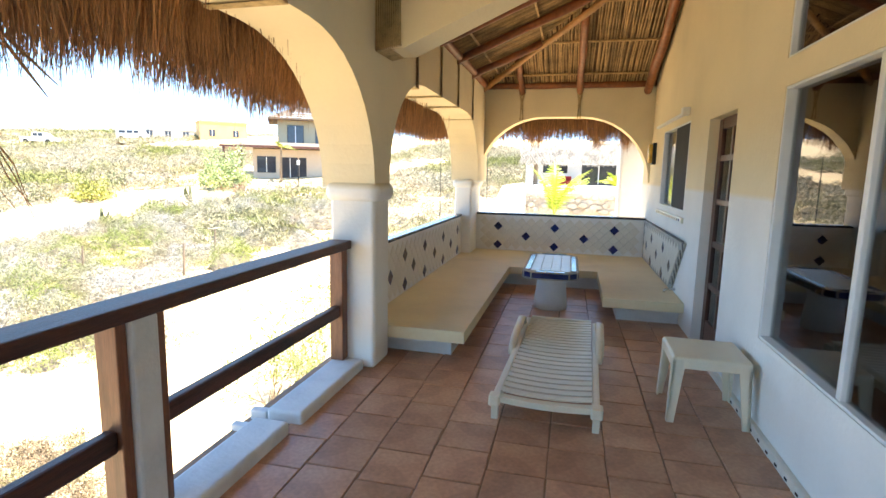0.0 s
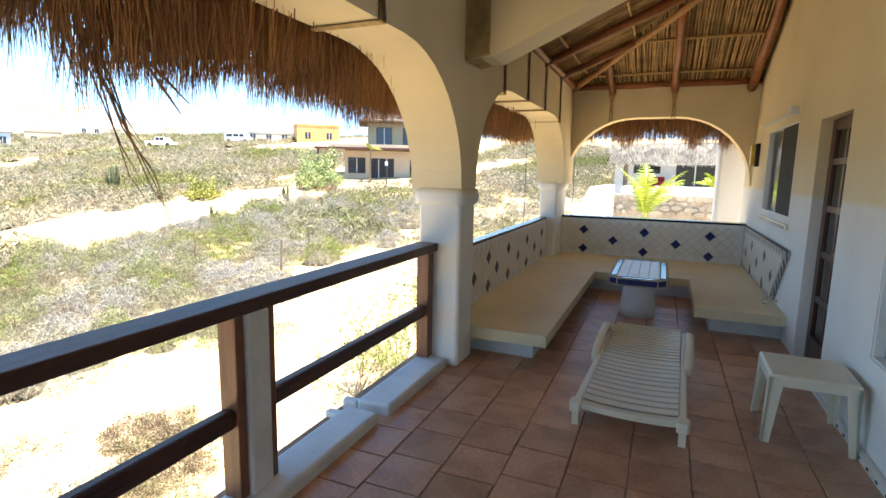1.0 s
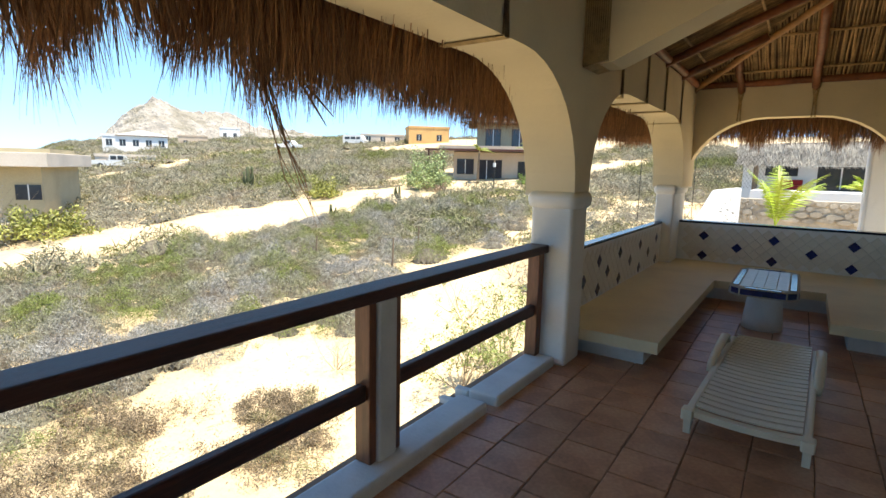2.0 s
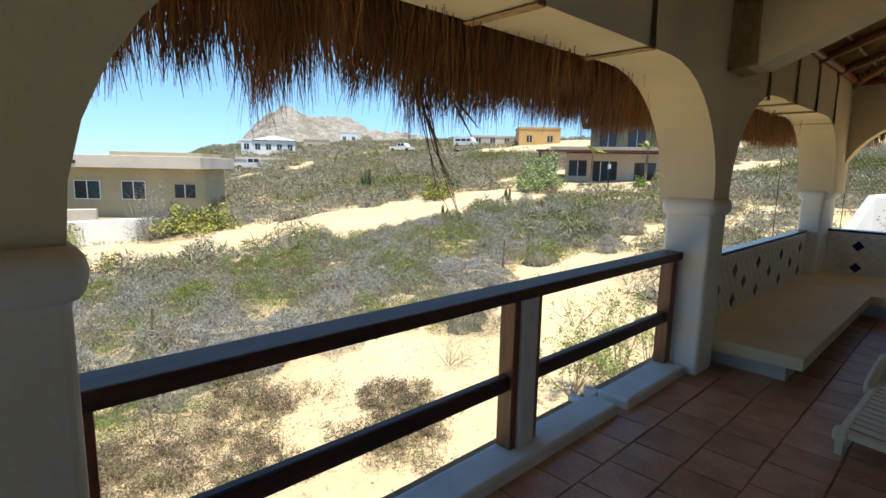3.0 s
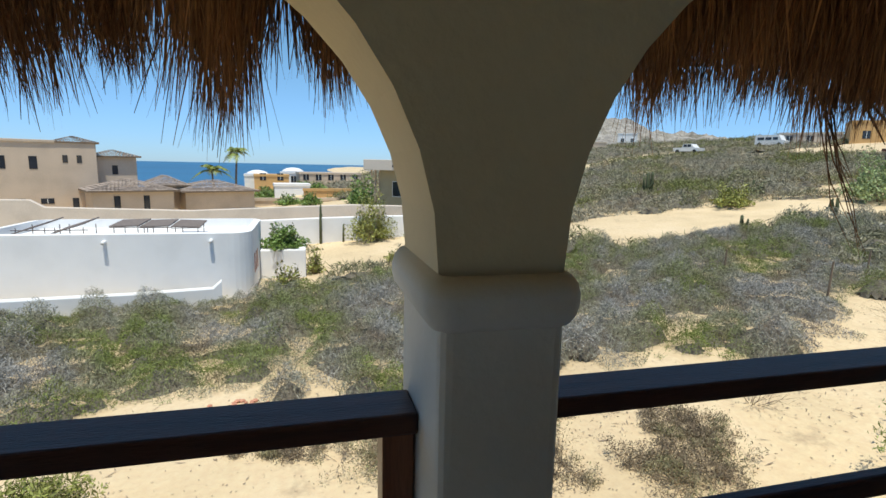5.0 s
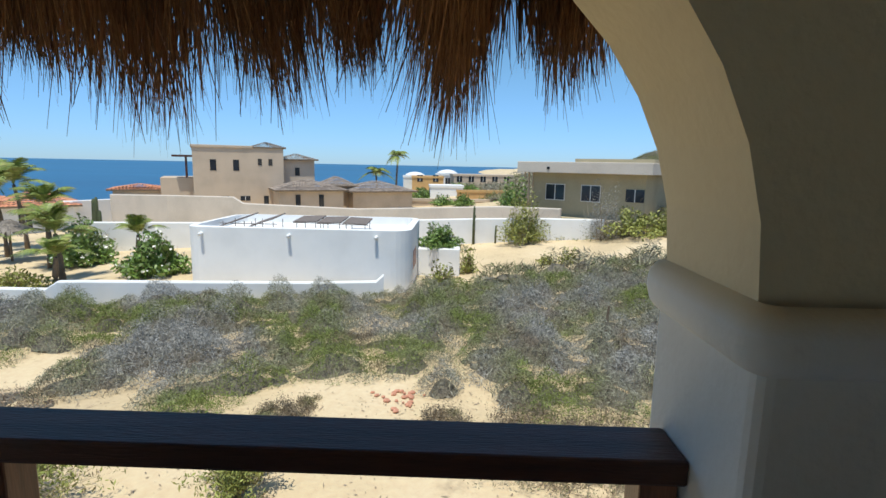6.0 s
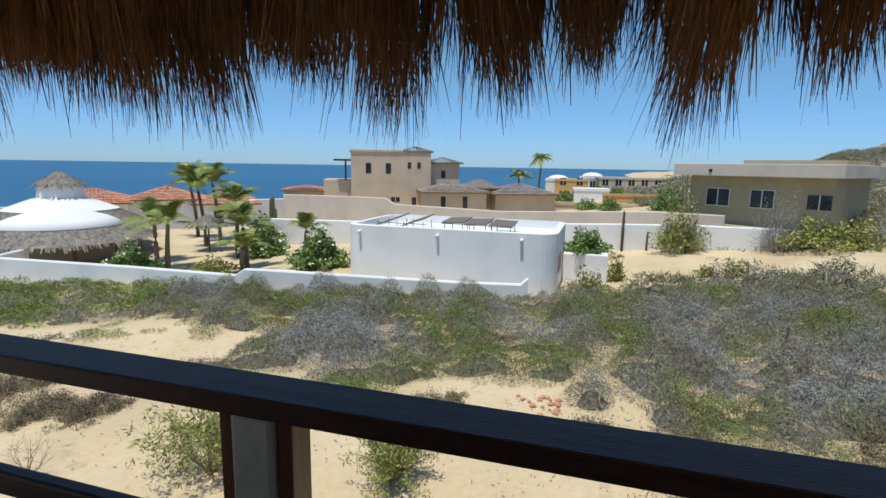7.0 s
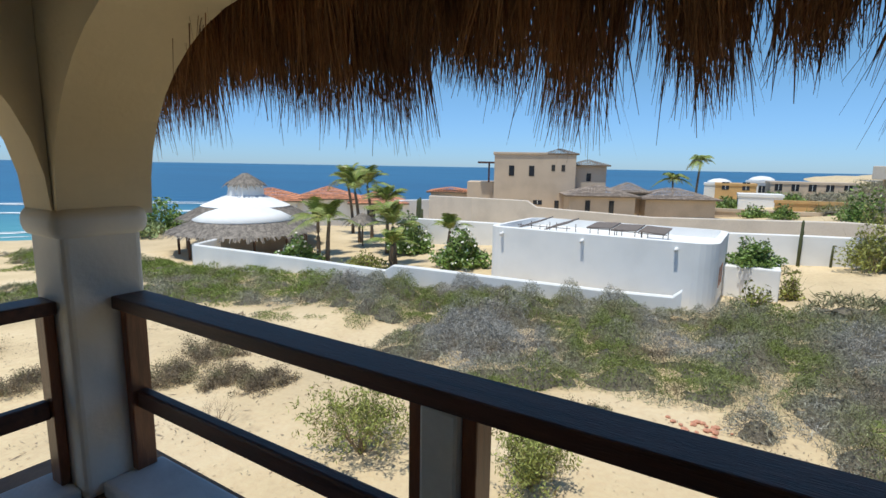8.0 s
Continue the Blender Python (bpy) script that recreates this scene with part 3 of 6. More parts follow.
# rafters, hip and battens
def log(name, p, q, r, mat, label, group=""):
    rr = random.Random(hash((round(p[0], 2), round(p[1], 2))) % 999)
    pts = [Vector(p).lerp(Vector(q), k / 8) + Vector((rr.uniform(-1, 1), rr.uniform(-1, 1), rr.uniform(-1, 1))) * r * 0.18 for k in range(9)]
    bm_ = tube(bmesh.new(), pts, [r * rr.uniform(0.9, 1.1) for _ in pts], 10)
    return tagged(part(name, bm_, mat, None, "", True), label, "rafter", group)


TIES = [4.62, 5.50, 6.35, 7.31]
for y in [-3.6, -2.3, -1.0, 0.4, 1.35, 2.40] + TIES:
    lim = min(2.53, (FAR - y) * 0.40 / PITCH - 0.16, (y - SOUTH) * 0.40 / PITCH - 0.16)
    log("rafter", (-0.52, y, ceil_w(-0.52) - 0.06), (lim, y, ceil_w(lim) - 0.06), 0.048, RAFTER, "red-stained round log rafter under the cane ceiling", "west slope rafters")
for x, r in ((0.60, 0.045), (1.47, 0.052), (2.44, 0.058)):
    y1 = FAR - (x + 0.12) * PITCH / 0.40
    log("rafter", (x, FAR + 0.12, ceil_n(FAR + 0.12) - 0.06), (x, y1, ceil_n(y1) - 0.06), r, RAFTER, "red-stained round log rafter over the far arch", "north slope rafters")
for y in (2.40, 1.35, 0.4, -1.0, -2.3, 5.5, 6.35, 7.31):
    log("rafter_tail", (-0.30, y, 2.50), (-0.66, y + 0.02, 2.33), 0.045, PALE_LOG if y > 4 else RAFTER, "round log rafter tail under the thatched eave", "rafter tails")
log("hip_rafter", (-0.12, FAR, 2.80 - 0.09), (2.44, FAR - 2.56 * PITCH / 0.40, ceil_w(2.44) - 0.09), 0.042, PALE_LOG, "peeled pale hip rafter running up from the corner")
log("wall_plate", (0.06, 4.0, 2.83), (0.06, FAR - 0.1, 2.83), 0.045, RAFTER, "red-stained log plate along the wall top")
log("wall_plate", (0.0, FAR - 0.07, 2.83), (2.53, FAR - 0.07, 2.83), 0.05, RAFTER, "red-stained log plate along the wall top")
for dy in (0.35, 1.05, 1.75):
    xa = -0.12 + dy * 0.40 / PITCH
    log("batten", (xa, FAR - dy, ceil_n(FAR - dy) - 0.005), (2.53, FAR - dy, ceil_n(FAR - dy) - 0.005), 0.016, CANE, "thin cane batten across the sticks", "ceiling battens")
for xb in (0.28, 0.95, 1.65):
    log("batten", (xb, 3.9, ceil_w(xb) - 0.005), (xb, FAR - (xb + 0.12) * PITCH / 0.40, ceil_w(xb) - 0.005), 0.015, CANE, "thin cane batten across the sticks", "ceiling battens")

# sloping masonry beam from the second column to the house
bm = prism(bmesh.new(), [(-0.32, 2.33), (0.10, 2.33), (0.24, 2.33), (WX, 2.33 + 0.44 * 2.31), (WX, ceil_w(WX) + 0.05), (-0.32, ceil_w(-0.32) + 0.05)], "y", 3.655, 3.965)
es = [e for e in bm.edges if e.calc_face_angle(0) > 0.3 and max(v.co.z for v in e.verts) < 3.4]
bmesh.ops.bevel(bm, geom=es, offset=0.03, segments=3, affect="EDGES", profile=0.5)
tagged(part("beam", bm, STUCCO), "sloping cream stucco beam rising from a column to the house", "beam", kind="structure")


def rope_loop(name, pts, r, turns, step, label, closed=True):
    """Rope bound side by side round a beam; step is the shift of each turn."""
    t = thing(name, label, "rope", group="rope bindings")
    for k in range(turns):
        bm_ = bmesh.new()
        shift = Vector(step) * k
        loop = [Vector(p) + shift for p in pts]
        tube(bm_, loop + ([loop[0]] if closed else []), r, 6, False)
        part("rope", bm_, ROPE, t, "", True)
    return t


# rope round the sloping beam beside the column
rope_loop("rope_binding", [(0.045, 3.642, 2.315), (0.045, 3.978, 2.315), (0.045, 3.978, 2.95), (0.045, 3.642, 2.95)], 0.008, 12, (0.0155, 0, 0.003), "wide binding of sisal rope round the sloping beam")
for y in TIES + [2.40, 1.35]:
    rope_loop("rope_tie", [(0.04, y, 2.80), (0.04, y + 0.02, 2.27 if 4.9 < y < 7 or y < 3 else 2.22), (-0.39, y + 0.03, 2.27 if 4.9 < y < 7 or y < 3 else 2.22), (-0.39, y + 0.02, 2.78)], 0.009, 4, (0, 0.016, 0), "sisal rope tying a rafter to the arch wall")
for x in (0.60, 1.47):
    t = thing("rope_tie", "crossed sisal rope tying a rafter to the far arch", "rope", group="rope bindings")
    zb = 2.33 if x < 1 else 2.37
    for a, b in ((-0.055, -0.015), (0.055, 0.02), (-0.03, 0.025), (0.035, -0.02)):
        part("rope", tube(bmesh.new(), [(x + a, FAR - 0.014, 2.82), (x + (a + b) / 2 * 0.4, FAR - 0.018, 2.6), (x + b, FAR - 0.014, zb), (x + b, FAR + 0.14, zb - 0.015), (x + b, FAR + 0.292, zb)], 0.008, 6, False), ROPE, t, "", True)


# ---- thatch fringe ----
def fringe(name, origin, along, out, length, per_metre, base_z, label, seed, drop=(0.34, 0.76), back=0.85, trim=None, long_tufts=()):
    """Hanging palm leaf strips along an eave. along and out are unit directions in plan."""
    g = np.random.default_rng(seed)
    n = int(length * per_metre)
    s = g.uniform(0, length, n)
    depth = g.uniform(0, 1, n) ** 0.7
    tuft = np.sort(g.uniform(0, length, int(length * 2.6)))
    reach, wide = g.uniform(0.05, 0.36 if long_tufts else 1.1, len(tuft)), g.uniform(0.06, 0.16, len(tuft))
    clump, pull = np.zeros(n), np.zeros(n)
    for c_, r_, w_ in list(zip(tuft, reach, wide)) + [(a - (origin[1] if along[1] else origin[0]), b, 0.15) for a, b in long_tufts]:
        near_ = r_ * np.exp(-((s - c_) / w_) ** 2)
        pull = np.where(near_ > clump, (c_ - s) * (0.45 if w_ == 0.15 else 0.0), pull)
        clump = np.maximum(clump, near_)
    clump2 = 0.5 + 0.5 * np.sin(s * 23.0 + 3 * np.sin(s * 7.9))
    ln = drop[0] + (drop[1] - drop[0]) * (0.0 + 0.95 * clump + 0.16 * clump2) * g.uniform(0.55, 1.1, n) + (1 - depth) * 0.25
    if trim:
        ln = ln * (1 + 0.06 * smooth01(trim[0], trim[1], s))
    stray = g.random(n) < 0.006
    ln = np.where(stray, ln * 1.14, ln)
    o, al, ou = np.array(origin, float), np.array([*along, 0.0]), np.array([*out, 0.0])
    start = o + al * s[:, None] + ou * (-(1 - depth) * back)[:, None]
    start[:, 2] = base_z + (1 - depth) * back * PITCH + g.uniform(-0.05, 0.06, n)
    sway = (np.sin(s * 5.3) * 0.06 + g.normal(0, 0.10, n))
    spread = np.clip(g.normal(0.16, 0.12, n), -0.05, 0.5)
    w = g.uniform(0.0028, 0.0072, n) * np.where(g.random(n) < 0.10, 1.35, 1.0)
    turn = g.uniform(0, math.pi, n)
    side = al * np.cos(turn)[:, None] + ou * np.sin(turn)[:, None]
    segs = 4
    verts = np.zeros((n, segs + 1, 2, 3))
    for k in range(segs + 1):
        f = k / segs
        p = start + al * (sway * f * f * ln + pull * f * f)[:, None] + ou * (spread * ln * (f - 0.35 * f * f) * 1.4)[:, None]
        p[:, 2] -= ln * (0.55 * f + 0.45 * f * f)
        wk = w * (1 - 0.86 * f ** 2)
        verts[:, k, 0], verts[:, k, 1] = p - side * wk[:, None], p + side * wk[:, None]
    base = (np.arange(n) * (segs + 1) * 2)[:, None, None]
    quad = np.array([[2 * k, 2 * k + 1, 2 * k + 3, 2 * k + 2] for k in range(segs)])[None]
    ob = raw(name, verts.reshape(-1, 3), (base + quad).reshape(-1, 4), THATCH)
    return tagged(ob, label, "thatch", kind="stuff")


EZ = 2.80 + PITCH * (EAVE + 0.12) + 0.04
fringe("thatch_fringe", (EAVE, -5.7, 0), (0, 1), (-1, 0), 15.3, 2100, EZ, "ragged fringe of dry brown palm leaves hanging from the west eave", 3, (0.32, 0.72), trim=(7.2, 9.8), long_tufts=((-5.55, 1.05), (-4.81, 0.9), (-3.65, 0.75), (-3.19, 1.05), (-2.65, 0.5), (-2.27, 1.05), (-1.85, 0.8), (-1.52, 0.55), (-1.16, 1.0), (-0.78, 0.62), (-0.37, 0.4), (0.04, 0.62), (0.29, 0.5), (0.65, 0.75), (1.26, 0.4), (1.65, 0.8), (1.88, 0.55), (2.19, 0.55), (2.85, 0.45), (3.15, 0.3), (3.6, 0.4), (3.95, 0.55), (5.2, 0.4), (6.0, 0.5)))
fringe("thatch_fringe", (EAVE, 9.62, 0), (1, 0), (0, 1), 3.9, 1600, 2.80 - 0.40 * (9.62 - FAR) + 0.04, "ragged fringe of dry brown palm leaves hanging outside the far arch", 8, (0.28, 0.62))
fringe("thatch_fringe", (EAVE, -5.75, 0), (1, 0), (0, -1), 3.9, 1500, 2.80 - 0.40 * (SOUTH + 5.75) + 0.04, "ragged fringe of dry brown palm leaves hanging from the south eave", 5)

# one long loose frond
lf = thing("loose_frond", "long loose strips of dry palm leaf dangling below the fringe", "frond")
g = random.Random(2)
for k in range(8):
    bm = bmesh.new()
    ln = g.uniform(0.35, 0.8) if k > 3 else g.uniform(0.86, 0.98)
    y0 = 1.62 + g.uniform(-0.05, 0.06)
    pts = [(-1.05 + g.uniform(-0.03, 0.03) + 0.10 * f, y0 + (0.30 + g.uniform(-0.05, 0.05)) * (0.5 * f + 0.5 * f * f) * ln / 0.9, 2.16 - ln * f) for f in (0, 0.25, 0.5, 0.75, 1)]
    tube(bm, pts, [0.004, 0.005, 0.004, 0.003, 0.001], 4)
    part("strip", bm, THATCH, lf)
for p, q in (((-1.05, 1.90, 2.1), (-1.0, 2.16, 1.86)), ((-1.05, 1.93, 2.06), (-1.02, 2.12, 1.80))):
    part("strip", tube(bmesh.new(), [p, Vector(p).lerp(Vector(q), 0.5), q], [0.008, 0.010, 0.003], 4), THATCH, lf)


# ---- ground and sea ----
def ground_sheet():
    na, nr = 240, 150
    rad = np.concatenate([[0.02], np.geomspace(1.5, 2600, nr)])
    az = np.linspace(0, 2 * math.pi, na, endpoint=False)
    X, Y = rad[:, None] * np.sin(az)[None], rad[:, None] * np.cos(az)[None]
    Z = land(X, Y)
    bumps = np.zeros_like(Z)
    for i in range(Z.shape[0]):
        if 1.5 < rad[i] < 200:
            for j in range(na):
                bumps[i, j] = noise.noise(Vector((X[i, j] * 0.25, Y[i, j] * 0.25, 3.1))) * 0.22 + noise.noise(Vector((X[i, j] * 0.06, Y[i, j] * 0.06, 7.7))) * 0.35
    Z = Z + bumps * np.minimum(1, np.maximum(0, (rad - 4) / 8))[:, None]
    Z = np.where(rad[:, None] > 600, np.minimum(Z, -2.0) - (rad[:, None] - 600) * 0.004, Z)
    v = np.stack([X, Y, Z], -1).reshape(-1, 3)
    idx = np.arange(v.shape[0]).reshape(nr + 1, na)
    a, b = idx[:-1], idx[1:]
    fc = np.stack([a, b, np.roll(b, -1, 1), np.roll(a, -1, 1)], -1).reshape(-1, 4)
    ob = raw("ground", v, fc, SAND)
    for p in ob.data.polygons:
        p.use_smooth = True
    return tagged(ob, "pale desert sand ground sloping up to the hill and down to the sea", "ground", kind="structure")


ground_sheet()
bm = bmesh.new()
c = [bm.verts.new(p) for p in ((-4800, -4800, -10.0), (2500, -4800, -10.0), (2500, 200, -10.0), (-4800, 2500, -10.0))]
bm.faces.new(c)
tagged(part("water", bm, SEA), "deep blue sea reaching the horizon", "sea", kind="structure")


# ---- terrace furniture ----
def lounger(m):
    L = thing("sun_lounger", "cream plastic sun lounger with curved slats on the tile floor", "lounger", m)
    for k in range(11):
        f = k / 10
        y = -0.28 + f * 0.78
        bm = bmesh.new()
        z = 0.27 + 0.03 * (1 - f) * 0.4
        for sx in range(8):
            a, b = -0.275 + sx * 0.06875, -0.275 + (sx + 1) * 0.06875
            za, zb = z - 0.03 * (1 - (a / 0.275) ** 2), z - 0.03 * (1 - (b / 0.275) ** 2)
            prism(bm, [(a, za), (b, zb), (b, zb + 0.016), (a, za + 0.016)], "y", y, y + 0.054)
        part("slat", bm, RESIN, L)
    for k in range(13):
        f = k / 12
        y = 0.53 + f * 0.72
        z = 0.265 + f * 0.05
        bm = bmesh.new()
        for sx in range(8):
            a, b = -0.27 + sx * 0.0675, -0.27 + (sx + 1) * 0.0675
            za, zb = z - 0.022 * (1 - (a / 0.27) ** 2), z - 0.022 * (1 - (b / 0.27) ** 2)
            prism(bm, [(a, za), (b, zb), (b, zb + 0.016), (a, za + 0.016)], "y", y, y + 0.040)
        part("slat", bm, RESIN, L)
    for s in (-1, 1):
        bm = bmesh.new()
        box(bm, s * 0.30 - 0.022, s * 0.30 + 0.022, -0.31, 1.30, 0.165, 0.285, 0.012, 2)
        part("side_rail", bm, RESIN, L)
        bm = bmesh.new()
        tube(bm, [(s * 0.325, 0.42, 0.23), (s * 0.333, 0.50, 0.29), (s * 0.335, 0.66, 0.345), (s * 0.335, 0.86, 0.395), (s * 0.335, 1.02, 0.42), (s * 0.33, 1.09, 0.39), (s * 0.325, 1.11, 0.24)], [0.026, 0.03, 0.034, 0.034, 0.034, 0.03, 0.026], 10)
        part("armrest", bm, RESIN, L, "", True)
        for y in (-0.315, 1.18):
            bm = bmesh.new()
            prism(bm, [(y - 0.03, 0.21), (y + 0.035, 0.21), (y + 0.016, 0.0), (y - 0.016, 0.0)], "x", s * 0.305 - 0.02, s * 0.305 + 0.02)
            part("leg", bm, RESIN, L)
    us = [-0.30 + k * 0.075 for k in range(9)]
    dip = [0.262 - 0.03 * (1 - (u / 0.3) ** 2) for u in us]
    bm = prism(bmesh.new(), [(u, z - 0.045) for u, z in zip(us, dip)] + [(u, z + 0.02) for u, z in zip(us[::-1], dip[::-1])], "y", -0.345, -0.295)
    part("foot_bar", bm, RESIN, L)
    part("cross_bar", boxed(-0.30, 0.30, 0.50, 0.54, 0.19, 0.235, 0.01), RESIN, L)
    part("head_bar", boxed(-0.27, 0.27, 1.245, 1.285, 0.275, 0.335, 0.014), RESIN, L)
    for s in (-1, 1):
        part("corner_cap", boxed(s * 0.305 - 0.035, s * 0.305 + 0.035, -0.365, -0.29, 0.17, 0.29, 0.012, 2), RESIN, L)
    return L


lounger(pose(1.335, 3.453, 0, 0, 0, -2.1) @ Matrix.Diagonal((0.98, 1.11, 0.56, 1)))


def side_table(m):
    t = thing("side_table", "square cream plastic side table beside the house wall", "table", m)
    bm = boxed(-0.222, 0.222, -0.215, 0.215, 0.375, 0.415, 0.019, 4)
    part("tabletop", bm, RESIN, t)
    for sx, sy in ((-1, -1), (1, -1), (-1, 1), (1, 1)):
        bm = bmesh.new()
        for w, d in ((0.075, 0.022), (0.022, 0.075)):
            top = [(0, 0), (w, 0), (w, d), (0, d)]
            ring = []
            for zz, k in ((0.39, 1.0), (0.30, 0.85), (0.0, 0.55)):
                o = 0.0 if zz > 0.1 else -0.012
                ring.append([bm.verts.new((sx * (0.22 - o - u * k), sy * (0.215 - o - v * k), zz)) for u, v in top])
            for p, q in zip(ring, ring[1:]):
                for i in range(4):
                    bm.faces.new((p[i], p[(i + 1) % 4], q[(i + 1) % 4], q[i]))
            bm.faces.new(ring[0])
            bm.faces.new(ring[-1])
        part("leg", bm, RESIN, t)
    for s in (-1, 1):
        part("apron", boxed(-0.16, 0.16, s * 0.205 - 0.012, s * 0.205 + 0.012, 0.345, 0.39, 0.004), RESIN, t)
        part("apron", boxed(s * 0.21 - 0.012, s * 0.21 + 0.012, -0.16, 0.16, 0.345, 0.39, 0.004), RESIN, t)
    return t


side_table(pose(2.285, 3.575, 0, 0, 0, -1))


def plate(name, w, h, t, axis, mat, inset=0.004):
    """A thin tile mesh lying on its back; the outer face is slightly smaller, with bevelled edges."""
    bm_ = bmesh.new()
    a = [bm_.verts.new((x * w / 2, y * h / 2, 0)) for x, y in ((-1, -1), (1, -1), (1, 1), (-1, 1))]
    b = [bm_.verts.new((x * (w / 2 - inset), y * (h / 2 - inset), t)) for x, y in ((-1, -1), (1, -1), (1, 1), (-1, 1))]
    for i in range(4):
        bm_.faces.new((a[i], a[(i + 1) % 4], b[(i + 1) % 4], b[i]))
    bm_.faces.new(b)
    bm_.faces.new(a[::-1])
    me = bpy.data.meshes.new(name)
    bmesh.ops.recalc_face_normals(bm_, faces=bm_.faces)
    bm_.to_mesh(me)
    bm_.free()
    me.materials.append(mat)
    return me


def piece(name, me, parent, m):
    ob = new(name, me)
    ob.parent = parent
    ob.matrix_parent_inverse = parent.matrix_world.inverted()
    ob.matrix_basis = m
    return ob


tb = thing("tiled_table", "masonry pedestal table with white tile top and cobalt tile border", "table")
part("pedestal", lathe(bmesh.new(), [(0.185, -0.012), (0.18, 0.1), (0.155, 0.32), (0.16, 0.41), (0.2, 0.446)], 1.25, 5.99, 20), CURB, tb, "white plaster pedestal", True)
TX0, TX1, TY0, TY1, CH = 0.97, 1.53, 5.34, 6.66, 0.10
octo = [(TX0 + CH, TY0), (TX1 - CH, TY0), (TX1, TY0 + CH), (TX1, TY1 - CH), (TX1 - CH, TY1), (TX0 + CH, TY1), (TX0, TY1 - CH), (TX0, TY0 + CH)]
part("tabletop", prism(bmesh.new(), octo, "z", 0.435, 0.51), TILE_GROUT, tb, "octagonal tiled slab")
wt, bt = plate("white_tile", 0.098, 0.098, 0.005, "z", TILE_WHITE), plate("blue_tile", 0.095, 0.055, 0.005, "z", TILE_BLUE)
for i in range(4):
    for j in range(11):
        piece("tile", wt, tb, pose(TX0 + 0.08 + 0.05 + i * 0.1, TY0 + 0.11 + 0.05 + j * 0.1, 0.51))
for j in range(10):
    for x in (TX0 + 0.045, TX1 - 0.045):
        piece("border_tile", bt, tb, pose(x, TY0 + 0.21 + j * 0.1, 0.51, 0, 0, 90))
for i in range(3):
    for y in (TY0 + 0.045, TY1 - 0.045):
        piece("border_tile", bt, tb, pose(TX0 + 0.18 + i * 0.1, y, 0.51))
for i in range(4):
    piece("edge_tile", bt, tb, pose(TX0 + CH + 0.045 + i * 0.09, TY0, 0.475, 90))
for j in range(10):
    piece("edge_tile", bt, tb, pose(TX1, TY0 + CH + 0.045 + j * 0.112, 0.475, 90, 0, 90))
    piece("edge_tile", bt, tb, pose(TX0, TY0 + CH + 0.045 + j * 0.112, 0.475, 90, 0, -90))
for (x, y), a in (((TX0 + CH / 2, TY0 + CH / 2), -45), ((TX1 - CH / 2, TY0 + CH / 2), 45)):
    piece("edge_tile", bt, tb, pose(x, y, 0.475, 90, 0, a))

# ---- tiled backs of the bench ----
D = 0.15
white_d = plate("white_tile", D / math.sqrt(2) - 0.003, D / math.sqrt(2) - 0.003, 0.006, "z", TILE_WHITE, 0.002)
blue_d = plate("blue_tile", D / math.sqrt(2) - 0.003, D / math.sqrt(2) - 0.003, 0.007, "z", TILE_BLUE, 0.002)
trim_t = plate("trim_tile", 0.096, 0.028, 0.006, "z", TILE_DARK, 0.002)


def tile_back(name, u0, u1, frame_at, pairs, mids, label, inside=lambda u, z: True):
    """Diagonal tiles on a panel; frame_at(u, z) gives a pose with the tile's face outwards."""
    t = thing(name, label, "tile panel", kind="structure")
    blue = {(round(p / (D / 2)), 0) for p in ()}
    for r in range(-4, 5):
        z = 0.545 - 0.045 + r * D / 2
        k0 = int(u0 / (D / 2)) - 1
        for k in range(k0, int(u1 / (D / 2)) + 2):
            if (k + r) % 2:
                continue
            u = k * D / 2
            if u - D / 2 < u0 or u + D / 2 > u1 or z - D / 2 < 0.262 or z + D / 2 > 0.826 or not inside(u, z):
                continue
            hit_ = (r in (-2, 2) and any(abs(u - p) < D * 0.49 for p in pairs)) or (r == 0 and any(abs(u - p) < D * 0.49 for p in mids))
            piece("tile", blue_d if hit_ else white_d, t, frame_at(u, z) @ pose(0, 0, 0, 0, 0, 45))
    n = int((u1 - u0) / 0.1)
    for k in range(n):
        piece("trim_tile", trim_t, t, frame_at(u0 + 0.05 + k * (u1 - u0) / n, 0.846))
    return t


def snap(u, even=True):
    k = round(u / D) if even else round(u / D)
    return k * D


tile_back("tile_back_north", -0.055, 2.525, lambda u, z: pose(u, FAR + 0.006, z, 90), [snap(0.30), snap(1.17), snap(2.07)], [snap(0.73), snap(1.62)], "white diagonal tiles with cobalt diamonds under the far arch")
tile_back("tile_back_west", 4.02, 7.93, lambda u, z: pose(-0.203, u, z, 90, 0, 90), [snap(5.05 + 0.87 * k) for k in range(4)], [snap(4.6 + 0.87 * k) for k in range(4)], "white diagonal tiles with cobalt diamonds behind the bench")
tagged(part("tile_cap_north", boxed(-0.06, WX, FAR + 0.0, FAR + 0.20, 0.832, 0.862, 0.004), TILE_DARK), "dark tile coping on the far parapet", "coping", kind="structure")
tagged(part("tile_cap_west", boxed(-0.30, -0.199, 3.97, 7.95, 0.832, 0.862, 0.004), TILE_DARK), "dark tile coping on the west parapet", "coping", kind="structure")
bm = prism(bmesh.new(), [(FAR, 0.262), (6.14, 0.262), (5.62, 0.832), (FAR, 0.832)], "x", WX - 0.022, WX)
tagged(part("tile_bed_east", bm, TILE_GROUT), "raised mortar bed of the tiled panel on the house wall", "tile panel", kind="structure")
